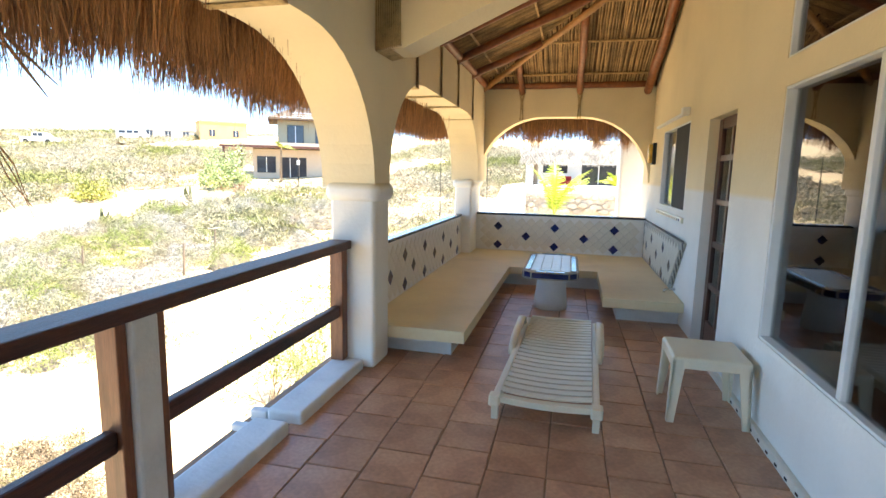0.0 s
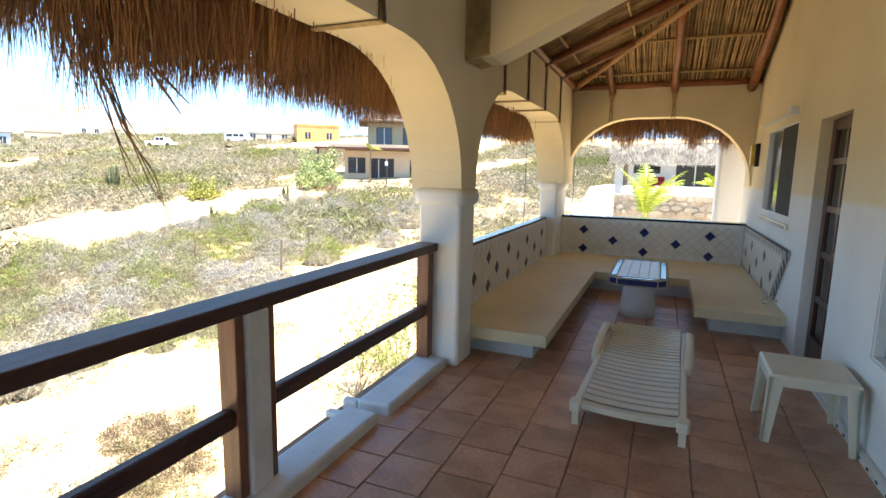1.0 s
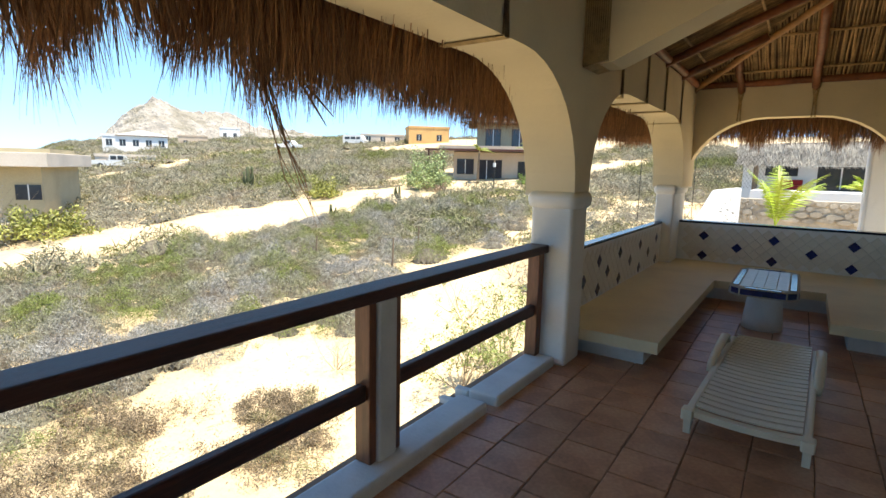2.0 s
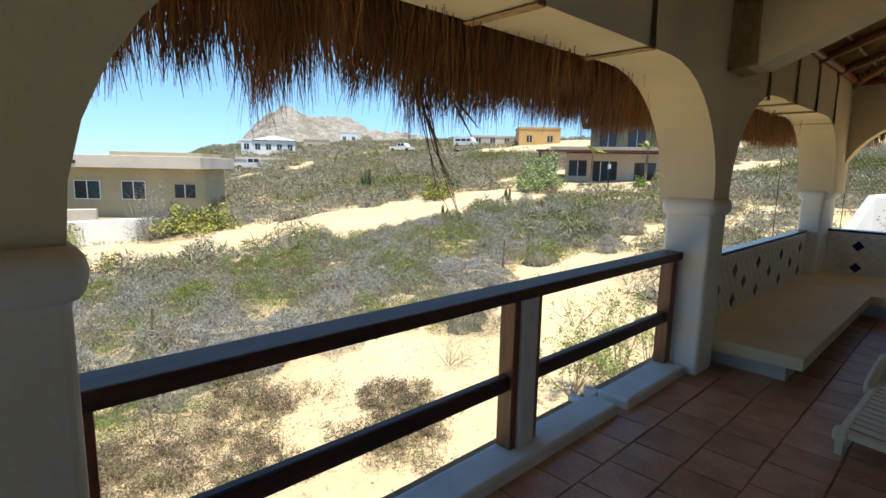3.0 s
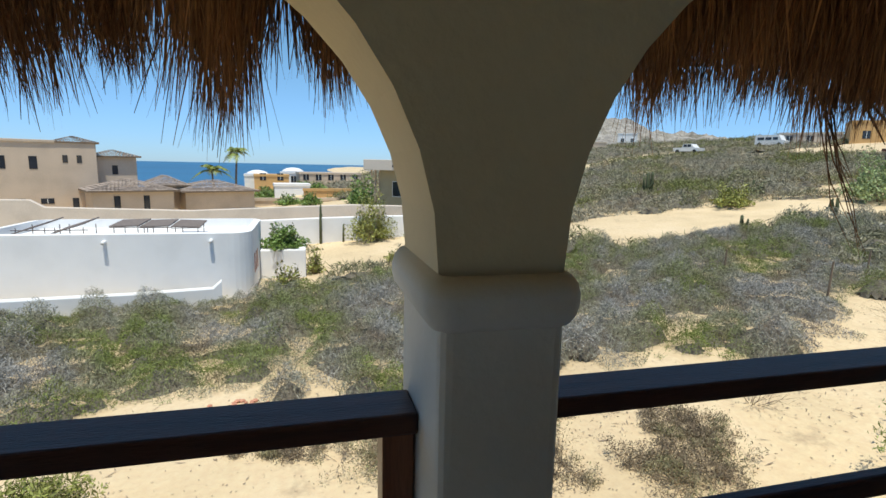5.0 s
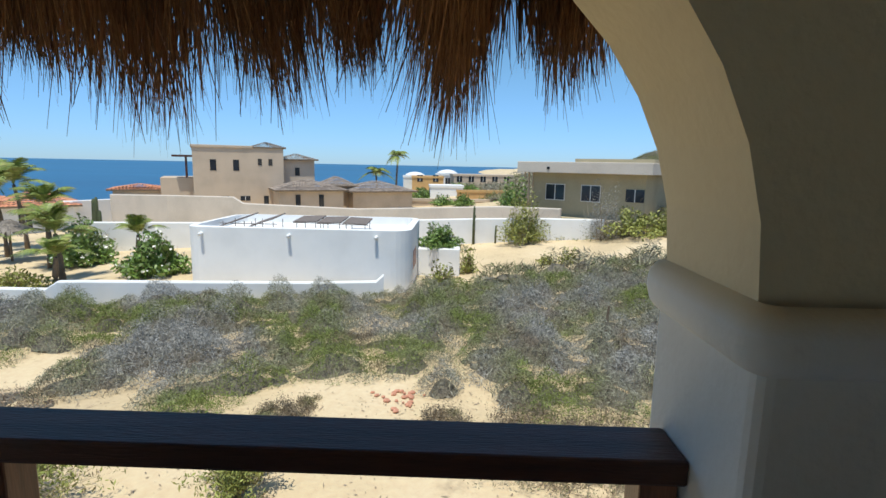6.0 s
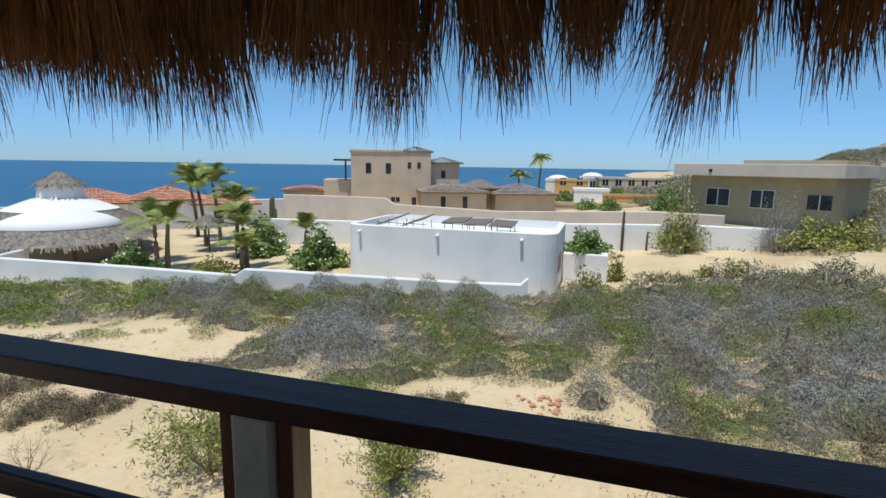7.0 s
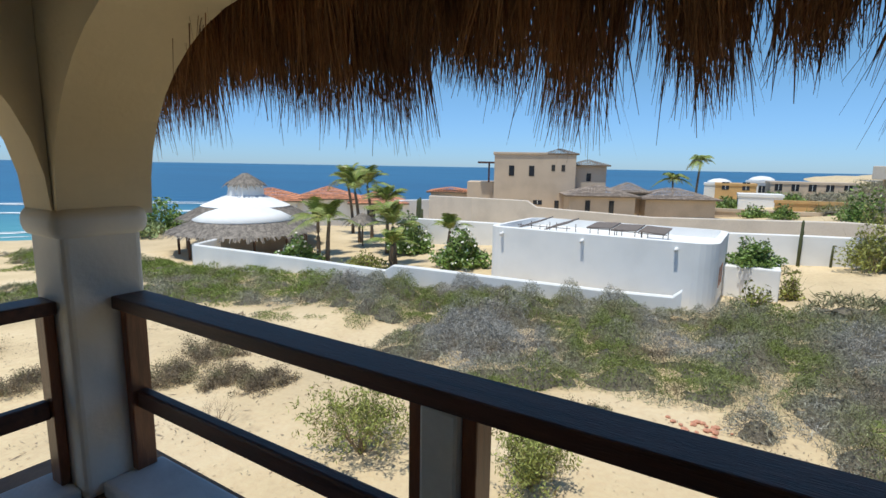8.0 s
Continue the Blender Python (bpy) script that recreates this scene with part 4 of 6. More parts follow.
te = tile_back("tile_back_east", 5.64, FAR - 0.02, lambda u, z: pose(WX - 0.022, u, z, 90, 0, -90), [snap(7.6), snap(6.72)], [snap(8.12), snap(7.25), snap(6.37)], "white diagonal tiles with cobalt diamonds on the house wall", lambda u, z: u - 0.11 > 5.62 + (0.832 - z) * 0.912)
for k in range(7):
    f = (k + 0.5) / 7
    piece("trim_tile", trim_t, te, pose(WX - 0.022, 5.635 + 0.52 * f, 0.832 - 0.57 * f, 90, 0, -90) @ pose(0, 0, 0, 0, 0, 132.4))

# ---- door, windows, wall fittings ----
dr = thing("door_1", "dark-stained wooden french door with small glass panes, closed", "door", kind="structure")
Y0, Y1 = 4.365, 5.135
for y0, y1 in ((Y0, Y0 + 0.10), (Y1 - 0.10, Y1)):
    part("stile", boxed(2.63, 2.67, y0, y1, 0.01, 1.985, 0.004), DOORWOOD, dr)
zs = [0.01, 0.52, 0.89, 1.26, 1.63, 1.90]
for i, z in enumerate(zs):
    part("door_rail", boxed(2.633, 2.667, Y0 + 0.10, Y1 - 0.10, z, z + (0.22 if i == 0 else 0.10 if i == 5 else 0.05), 0.004), DOORWOOD, dr)
part("muntin", boxed(2.635, 2.665, (Y0 + Y1) / 2 - 0.022, (Y0 + Y1) / 2 + 0.022, 0.23, 1.90, 0.004), DOORWOOD, dr)
part("pane", boxed(2.647, 2.653, Y0 + 0.09, Y1 - 0.09, 0.2, 1.95), GLASS, dr, "clear glass pane").visible_shadow = False
part("door_handle", tube(bmesh.new(), [(2.625, Y0 + 0.05, 0.98), (2.59, Y0 + 0.05, 0.98), (2.585, Y0 + 0.14, 0.98)], 0.009, 8), CHROME, dr, "metal lever handle", True)
tagged(part("door_sill", boxed(WX, WX + 0.24, 4.36, 5.14, -0.012, 0.012), DOORWOOD), "dark wooden door sill", "sill", kind="structure")


def window(name, y0, y1, z0, z1, x, mullions, bar, label):
    w = thing(name, label, "window", kind="structure")
    for a in ((y0, y1, z0, z0 + bar), (y0, y1, z1 - bar, z1), (y0, y0 + bar, z0 + bar, z1 - bar), (y1 - bar, y1, z0 + bar, z1 - bar)):
        part("window_frame", boxed(x - 0.03, x + 0.04, *a, 0.004), ALU, w)
    ys = [y0 + bar] + mullions + [y1 - bar]
    for m_ in mullions:
        part("sash_bar", boxed(x - 0.02, x + 0.02, m_ - 0.035, m_ + 0.005, z0 + bar, z1 - bar, 0.003), ALU, w)
        part("sash_bar", boxed(x + 0.022, x + 0.045, m_ - 0.008, m_ + 0.03, z0 + bar, z1 - bar, 0.003), ALU, w)
    for k, (a, b) in enumerate(zip(ys, ys[1:])):
        part("pane", boxed(x + 0.002 + 0.02 * (k % 2), x + 0.006 + 0.02 * (k % 2), a, b, z0 + bar, z1 - bar), GLASS, w, "clear glass pane").visible_shadow = False
    return w


window("window_1", -3.99, 3.50, 0.54, 2.005, WX + 0.035, [-2.2, 0.2, 2.58], 0.015, "wide sliding window with white aluminium frame")
window("window_2", -3.99, 3.52, 2.16, 3.05, WX + 0.035, [-1.0, 1.4], 0.015, "high fixed window with white aluminium frame")
w3 = window("window_3", 5.90, 7.42, 1.13, 2.06, WX + 0.028, [6.66], 0.018, "small sliding window with white aluminium frame and dark screen")
part("insect_screen", boxed(WX + 0.004, WX + 0.008, 5.92, 6.63, 1.15, 2.04), RUBBER, w3, "dark insect screen")
sill = thing("window_sill", "patterned glazed tile sill under the small window", "sill", kind="structure")
part("sill_bed", boxed(WX - 0.03, WX, 5.86, 7.45, 1.02, 1.075, 0.004), TILE_WHITE, sill)
for k in range(15):
    part("motif", boxed(WX - 0.034, WX - 0.03, 5.92 + k * 0.1, 5.97 + k * 0.1, 1.034, 1.060, 0.001), TILE_DARK if k % 2 else TILE_BLUE, sill)
va = thing("awning_rail", "slim white awning rail on brackets over the small window", "rail")
part("rail", boxed(WX - 0.045, WX, 6.05, 7.85, 2.135, 2.165, 0.005), ALU, va)
part("bracket", boxed(WX - 0.07, WX, 5.98, 6.09, 2.12, 2.20, 0.006), ALU, va)
AMBER = material("amber_glass", (0.75, 0.45, 0.08), 0.25, var=0.2, scale=20)
so = thing("wall_sconce", "dark metal wall sconce with amber glass sides", "lamp")
part("backplate", boxed(WX - 0.05, WX, 7.98, 8.12, 1.66, 1.96, 0.006), DARKMETAL, so)
part("shade", boxed(WX - 0.10, WX - 0.05, 7.99, 8.11, 1.68, 1.94, 0.01), AMBER, so, "amber glass shade")
fa = thing("faucet", "small chrome garden faucet on the house wall", "faucet")
part("pipe", tube(bmesh.new(), [(WX, 5.98, 0.30), (WX - 0.06, 5.98, 0.30), (WX - 0.10, 5.98, 0.29), (WX - 0.115, 5.98, 0.25)], 0.013, 8), CHROME, fa, "", True)
part("valve_handle", tube(bmesh.new(), [(WX - 0.05, 5.95, 0.345), (WX - 0.05, 6.01, 0.345)], 0.008, 6), CHROME, fa)
part("valve_stem", tube(bmesh.new(), [(WX - 0.05, 5.98, 0.30), (WX - 0.05, 5.98, 0.345)], 0.007, 6), CHROME, fa)


# ---- plants ----
def leaf_cloud(g, centre, radii, n, size, flat=0.5, shell=0.5):
    """Leaf quads scattered through a lumpy half ball: vertices and faces."""
    d = g.normal(0, 1, (n, 3))
    d[:, 2] = np.abs(d[:, 2]) * 0.9 - 0.12
    d /= np.linalg.norm(d, axis=1)[:, None]
    lump = 0.72 + 0.28 * np.sin(d[:, 0] * 5 + centre[0] * 3) * np.sin(d[:, 1] * 5 + centre[1] * 2) + 0.14 * np.sin(d[:, 2] * 9 + centre[0])
    r = lump * (shell + (1 - shell) * g.random(n) ** 0.5)
    p = np.array(centre) + d * r[:, None] * np.array(radii)
    a = g.normal(0, 1, (n, 3)) + d * 0.6
    a /= np.linalg.norm(a, axis=1)[:, None]
    b = np.cross(a, g.normal(0, 1, (n, 3)))
    b /= np.linalg.norm(b, axis=1)[:, None] + 1e-9
    s = size * g.uniform(0.6, 1.4, n)[:, None]
    v = np.stack([p - a * s, p + b * s * flat, p + a * s, p - b * s * flat], 1)
    return v.reshape(-1, 3)


def quads(n):
    return np.arange(n * 4).reshape(-1, 4)


def stems(g, base, n, height, spread, width, curve=0.3, seg=3):
    """Thin upright strips fanning out from a base."""
    an = g.uniform(0, 2 * math.pi, n)
    tilt = np.abs(g.normal(0, spread, n))
    ln = height * g.uniform(0.5, 1.1, n)
    off = g.uniform(0, 0.12, n) * height
    turn = g.uniform(0, math.pi, n)
    bend = g.normal(0, curve, n)
    out = np.zeros((n, seg + 1, 2, 3))
    for k in range(seg + 1):
        f = k / seg
        rr = off + ln * np.sin(tilt) * f
        a2 = an + bend * f * f
        p = np.stack([base[0] + rr * np.cos(a2), base[1] + rr * np.sin(a2), base[2] + ln * np.cos(np.minimum(tilt, 1.45)) * f - 0.03], -1)
        w = (width * (1 - 0.75 * f))
        sd = np.stack([np.cos(turn), np.sin(turn), np.zeros(n)], -1) * w
        out[:, k, 0], out[:, k, 1] = p - sd, p + sd
    fc = (np.arange(n) * (seg + 1) * 2)[:, None, None] + np.array([[2 * k, 2 * k + 1, 2 * k + 3, 2 * k + 2] for k in range(seg)])[None]
    return out.reshape(-1, 3), fc.reshape(-1, 4)


def branching(g, mains, height, spread, width, forks=3, levels=3, crook=0.25):
    """Twigs that fork again and again from one root: strips of two crossed quads, and the tips."""
    verts, tips = [], []

    def grow(p, d, ln, w, level):
        steps = 3
        for k_ in range(steps):
            d = d + g.normal(0, crook, 3) * 0.5
            d[2] = max(d[2], 0.05)
            d = d / np.linalg.norm(d)
            q = p + d * ln / steps
            w1 = w * (1 - 0.22 * (k_ + 1) / steps)
            side = np.cross(d, g.normal(0, 1, 3))
            side /= np.linalg.norm(side) + 1e-9
            other = np.cross(d, side)
            for v in (side, other):
                verts.append((p - v * w, p + v * w, q + v * w1, q - v * w1))
            p, w = q, w1
            if level < levels and k_ > 0:
                for _ in range(max(1, forks - 1 - k_ % 2)):
                    e = d + g.normal(0, 0.55, 3)
                    grow(p, e / np.linalg.norm(e), ln * g.uniform(0.5, 0.75), w * 0.65, level + 1)
        tips.append(p)

    for _ in range(mains):
        an, tilt = g.uniform(0, 2 * math.pi), min(1.35, abs(g.normal(spread, 0.25)))
        d = np.array([math.sin(tilt) * math.cos(an), math.sin(tilt) * math.sin(an), math.cos(tilt)])
        grow(np.array([g.normal(0, 0.04), g.normal(0, 0.04), -0.03]), d, height * g.uniform(0.45, 0.75), width, 1)
    return np.array(verts).reshape(-1, 3), np.array(tips)


def sprigs(g, tips, per, size, reach):
    """Small leaves scattered about the tips of twigs."""
    n = len(tips) * per
    p = np.repeat(tips, per, 0) + g.normal(0, reach, (n, 3))
    p[:, 2] = np.maximum(p[:, 2], 0.02)
    a = g.normal(0, 1, (n, 3)) + np.array([0, 0, 0.5])
    a /= np.linalg.norm(a, axis=1)[:, None]
    b = np.cross(a, g.normal(0, 1, (n, 3)))
    b /= np.linalg.norm(b, axis=1)[:, None] + 1e-9
    k_ = size * g.uniform(0.5, 1.4, n)[:, None]
    return np.stack([p - a * k_, p + b * k_ * 0.28, p + a * k_, p - b * k_ * 0.28], 1).reshape(-1, 3)


def broom_bush(x, y, h, label, mat=None, mains=26, spread=0.5, seed=1, leafy=True, category="shrub", z=None, per=7):
    g_ = np.random.default_rng(seed)
    b = thing("shrub", label, category, pose(x, y, rise(x, y) - 0.03 if z is None else z), group="shrubs near the house")
    v, tips = branching(g_, mains, h, spread, 0.009 if leafy else 0.008, 3, 3, 0.22)
    raw("woody_base", v, quads(len(v) // 4), TWIG, b)
    if leafy:
        lv = sprigs(g_, tips, per, 0.045, 0.05)
        raw("foliage", lv, quads(len(lv) // 4), mat or BROOM, b)
    return b


BROWNLEAF = material("dead_brown_leaves", (0.235, 0.185, 0.12), 0.85, var=0.4, scale=1.2, fine=8, bump=0.0, second=(0.24, 0.24, 0.11), island=0.5)


def dry_bush(x, y, r, h, label, seed=1):
    """A flat sprawl of dead twigs from several roots."""
    g_ = np.random.default_rng(seed)
    b = thing("dry_shrub", label, "shrub", pose(x, y, rise(x, y)), group="dry shrubs near the house")
    vs, dead = [], []
    for q in range(int(12 + 14 * r)):
        a_, d_ = g_.uniform(0, 2 * math.pi), r * math.sqrt(g_.uniform(0.0, 1.0)) * 0.85
        d_ *= 1 + 0.35 * math.sin(a_ * 3 + seed)
        root = np.array([d_ * math.cos(a_) * 1.2, d_ * math.sin(a_) * 0.95, 0.0])
        v, tips = branching(g_, 7, h * g_.uniform(0.45, 1.2), 1.15, 0.006, 3, 3, 0.4)
        vs.append(v + root)
        dead.append(sprigs(g_, tips, 4, 0.028, 0.05) + root)
    dead = np.concatenate(dead)
    vs = np.concatenate(vs)
    raw("twig_tangle", vs, quads(len(vs) // 4), TWIG, b)
    raw("dead_leaves", dead, quads(len(dead) // 4), BROWNLEAF, b)
    return b


YELLOWGREEN_NEAR = material("fresh_broom_leaves", (0.27, 0.33, 0.09), 0.6, var=0.3, scale=2, fine=12, bump=0.0, island=0.4)
k = 0
for x, y, h, lab in ((-5.65, -7.5, 1.05, "upright green broom shrub with a brown woody base"), (-6.35, -4.55, 0.8, "small upright green broom shrub on bare sand")):
    k += 1
    broom_bush(x, y, h, lab, None, 40, 0.5, 10 + k, per=8)
for x, y, h in ((-3.5, 9.6, 1.7), (-4.0, 8.6, 1.3), (-3.3, 10.6, 1.5)):
    k += 1
    broom_bush(x, y, h, "tall yellow-green broom shrub below the terrace", YELLOWGREEN_NEAR, 18, 0.45, 20 + k, per=8)
for x, y, r, h in ((-5.7, 5.2, 1.25, 0.42), (-6.6, 5.9, 0.8, 0.3), (-7.4, 1.9, 1.5, 0.55), (-7.9, 0.4, 1.3, 0.5), (-6.5, 2.9, 0.8, 0.3), (-6.7, -11.4, 0.55, 0.3), (-6.4, -12.4, 0.6, 0.3), (-6.3, -14.0, 1.2, 0.45), (-7.6, -14.6, 0.9, 0.4), (-8.6, 3.9, 1.2, 0.5), (-8.4, -1.4, 0.8, 0.25), (-8.9, -4.6, 0.7, 0.2), (-3.9, -16.5, 0.9, 0.4), (-2.9, -20.0, 1.2, 0.5)):
    k += 1
    dry_bush(x, y, r, h, "low dry brown shrub spreading on the sand", 40 + k)
for x, y, h in ((-6.1, 12.0, 1.3), (-7.0, 7.9, 0.9), (-5.8, 13.6, 0.9), (-4.7, -10.4, 0.8), (-8.4, 14.2, 1.2), (-10.7, 20.7, 1.5), (-6.9, 16.5, 1.3)):
    k += 1
    broom_bush(x, y, h, "bare grey twiggy shrub on the sand", None, 9, 0.8, 60 + k, False)
rb = thing("rubble_patch", "small scatter of red clay rubble on the sand", "rubble", pose(-9.95, -2.47, rise(-9.95, -2.47)))
g = np.random.default_rng(9)
for q in range(26):
    bm = bmesh.new()
    bmesh.ops.create_icosphere(bm, subdivisions=1, radius=g.uniform(0.03, 0.085))
    for v in bm.verts:
        v.co = Vector((v.co.x * g.uniform(0.7, 1.4), v.co.y * g.uniform(0.7, 1.4), v.co.z * 0.5)) + Vector((0, 0, 0))
    ob = part("clod", bm, REDDEBRIS, rb)
    ob.location = (g.normal(0, 0.28), g.normal(0, 0.42), 0.03)

# broad cover of scrub, too many to count
ROAD = [(-21.0, -3.2, 1.2), (-24.5, -1.5, 2.2), (-27.5, 2.0, 3.2), (-27.8, 6.0, 3.2), (-27.0, 11.0, 2.6), (-25.2, 16.0, 3.0), (-24.4, 21.0, 3.6), (-22.8, 28.0, 3.4), (-21.2, 35.0, 2.6), (-18.5, 44.0, 2.6), (-14.0, 60.0, 2.4)]
ROAD2 = [(-60.0, 22.0, 1.6), (-66.0, 34.0, 1.6), (-80.0, 50.0, 1.8), (-84.0, 64.0, 1.6), (-60.0, 62.0, 1.2)]


def road_gap(x, y, road):
    best = np.full(x.shape, 1e9)
    for (ax, ay, aw), (bx, by, bw) in zip(road, road[1:]):
        dx, dy = bx - ax, by - ay
        f = np.clip(((x - ax) * dx + (y - ay) * dy) / (dx * dx + dy * dy), 0, 1)
        best = np.minimum(best, np.hypot(x - ax - f * dx, y - ay - f * dy) - (aw + f * (bw - aw)))
    return best


PLOTS = [(-62, -36, -36, -4), (-50, -30.5, -14, 4.5), (-46, -33.5, 2, 14), (-70, -47, -34, -2), (-31, -15.5, 34, 48), (-63.5, -46, -4, 5.5), (-92, -61, -8, 2.6)]


def cover(x, y):
    """How likely scrub grows at a place, from 0 to 1."""
    edge_ = -9.4 + 0.9 * np.sin(y * 0.7) + 0.5 * np.sin(y * 1.9 + 1) + np.where((y > 6) & (y < 13), 0.9, 0) - np.where(y > 14, 0.10 * (y - 14), 0) + np.where(y > 23, 0.45 * (y - 23), 0)
    d = smooth01(-0.8, 2.2, edge_ - x)
    d = d * smooth01(0.0, 1.6, road_gap(x, y, ROAD)) * smooth01(0.0, 1.2, road_gap(x, y, ROAD2))
    patch = 0.5 + 0.5 * np.sin(x * 0.55 + 1.7 * np.sin(y * 0.23)) * np.sin(y * 0.42 + 1.3 * np.sin(x * 0.31 + 2))
    # bare sand with thin growth towards the beach
    bare = smooth01(-10.5, -13.0, y + 0.25 * (x + 9)) * smooth01(-16.5, -13.5, x)
    d = d * (1 - 0.85 * bare * (1 - 0.35 * smooth01(0.5, 0.7, patch)))
    # small sandy clearings
    for cx_, cy_, r_ in ((-9.9, -5.3, 1.0), (-9.9, -2.6, 1.55), (-10.1, -0.4, 0.7)):
        d = d * (1 - np.exp(-(((x - cx_) / r_) ** 2 + ((y - cy_) / r_) ** 2)))
    # nothing behind the low garden wall
    wall_x = np.minimum(-19.25 + 0.29 * (-4.6 - y), -16.25)
    d = np.where((y < -3.9) & (y > -34) & (x < wall_x + 0.25), 0, d)
    for x0, x1, y0, y1 in PLOTS:
        d = np.where((x > x0) & (x < x1) & (y > y0) & (y < y1), 0, d)
    return d * (coast(x, y) < -20)


def scrub(name, region, cell, per_m2, radius, height, leaves, size, seed, mat, label, where_=cover):
    """A blanket of rounded brush: overlapping mounds, a rough inner surface coloured as shaded stems, and sprigs all
    over it.
    """
    g_ = np.random.default_rng(seed)
    x0, x1, y0, y1 = region
    nx, ny = int((x1 - x0) / cell), int((y1 - y0) / cell)
    gx, gy = x0 + (np.arange(nx) + 0.5) * cell, y0 + (np.arange(ny) + 0.5) * cell
    top = np.zeros((nx, ny))
    count = int((x1 - x0) * (y1 - y0) * per_m2)
    cx, cy = g_.uniform(x0, x1, count), g_.uniform(y0, y1, count)
    keep = g_.random(count) < where_(cx, cy)
    for x, y in zip(cx[keep], cy[keep]):
        r = radius * g_.uniform(0.5, 1.3)
        hh_ = height * (r / radius) ** 0.7 * g_.choice([0.4, 0.6, 0.8, 1.0, 1.15]) * g_.uniform(0.8, 1.15)
        sx, sy = r * g_.uniform(0.8, 1.3), r * g_.uniform(0.8, 1.3)
        i0, i1 = max(0, int((x - sx - x0) / cell)), min(nx, int((x + sx - x0) / cell) + 2)
        j0, j1 = max(0, int((y - sy - y0) / cell)), min(ny, int((y + sy - y0) / cell) + 2)
        if i0 >= i1 or j0 >= j1:
            continue
        q = 1 - ((gx[i0:i1, None] - x) / sx) ** 2 - ((gy[None, j0:j1] - y) / sy) ** 2
        top[i0:i1, j0:j1] = np.maximum(top[i0:i1, j0:j1], hh_ * np.maximum(q, 0) ** 0.8)
    GX, GY = np.broadcast_to(gx[:, None], top.shape), np.broadcast_to(gy[None], top.shape)
    fill = where_(GX, GY) * np.clip(0.92 + 0.7 * mottle(GX, GY, radius * 2.3) + 0.5 * mottle(GY, GX, radius * 0.8), 0, 1.2)
    top = np.maximum(top, 0.55 * height * fill)
    top = top * np.clip(0.82 + 0.75 * mottle(GX + 7, GY, radius * 1.5) + 0.6 * mottle(GX, GY + 3, radius * 0.55), 0.45, 1.35)
    floor_ = land(gx[:, None], gy[None, :])
    full = top > 0.06
    ii, jj = np.nonzero(full)
    for a, b in zip(ii, jj):
        floor_[a, b] += dunes(gx[a], gy[b])
    # inner surface, a sheet whose dark colour stands for shade among the stems
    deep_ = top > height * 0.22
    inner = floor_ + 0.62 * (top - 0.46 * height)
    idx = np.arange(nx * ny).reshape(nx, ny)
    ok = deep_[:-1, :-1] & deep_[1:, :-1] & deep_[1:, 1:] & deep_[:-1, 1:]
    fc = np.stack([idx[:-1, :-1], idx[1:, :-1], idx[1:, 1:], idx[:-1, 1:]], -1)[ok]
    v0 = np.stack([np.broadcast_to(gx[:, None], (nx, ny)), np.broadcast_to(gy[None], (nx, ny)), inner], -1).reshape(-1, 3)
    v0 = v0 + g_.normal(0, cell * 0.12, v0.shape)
    # sprigs
    n_ = int(len(ii) * cell * cell * leaves)
    want = np.minimum(1, top[ii, jj] / (height * 0.6)) ** 0.8 + 0.05
    pick = g_.choice(len(ii), n_, p=want / want.sum())
    a, b = ii[pick], jj[pick]
    p_ = np.stack([gx[a] + g_.uniform(-0.5, 0.5, n_) * cell, gy[b] + g_.uniform(-0.5, 0.5, n_) * cell, floor_[a, b] + top[a, b] * (0.35 + 0.72 * g_.random(n_) ** 0.6)], -1)
    d_ = g_.normal(0, 1, (n_, 3)) + np.array([0, 0, 0.55])
    d_ /= np.linalg.norm(d_, axis=1)[:, None]
    w_ = np.cross(d_, g_.normal(0, 1, (n_, 3)))
    w_ /= np.linalg.norm(w_, axis=1)[:, None] + 1e-9
    twig_ = g_.random(n_) < 0.25
    s_ = (size * g_.uniform(0.5, 1.5, n_) * np.where(twig_, 3.2, 1.0))[:, None]
    ws = w_ * s_ * np.where(twig_, 0.05, 0.21)[:, None]
    lv = np.stack([p_ - d_ * s_, p_ + ws, p_ + d_ * s_, p_ - ws], 1).reshape(-1, 3)
    used, inv = np.unique(fc, return_inverse=True)
    v0 = v0[used]
    fc = inv.reshape(-1, 4)
    ob = tagged(raw(name, lv, quads(n_), mat), label, "scrub", kind="stuff")
    raw("shaded_inner_sheet", v0, fc, SHADED_STEMS, ob)
    return ob


def thin_mats(x, y):
    """Flat dead growth lying on the bare sand towards the beach."""
    patch = np.sin(x * 1.1 + 1.3 * np.sin(y * 0.7)) * np.sin(y * 0.95 + 1.1 * np.sin(x * 0.8))
    return smooth01(0.15, 0.5, patch) * smooth01(-7.5, -9.0, x) * smooth01(-8.0, -10.0, y) * (x > -16)


def dune_growth(x, y):
    patch = np.sin(x * 0.6 + 1.3 * np.sin(y * 0.33)) * np.sin(y * 0.45 + 1.5)
    low = smooth01(-14.8, -16.8, y + 0.9 * (x + 14)) * (x > -16.2) * (x < -5)
    return low * np.maximum(smooth01(-0.25, 0.15, patch), smooth01(-11.5, -13.0, x)) * (coast(x, y) < -22)


def north_growth(x, y):
    """Loose brush on the sand north of the terrace, clear of the thatched house."""
    patch = mottle(x, y, 4.5) + 0.5 * mottle(y, x, 1.7)
    free = ~((x > -2.6) & (x < 7.5) & (y > 24.5) & (y < 39)) & ~((x > -2.0) & (y < 24.6))
    return smooth01(-0.25, 0.3, patch) * free * smooth01(-9.5, -8.0, x) * smooth01(13.0, 15.5, y)


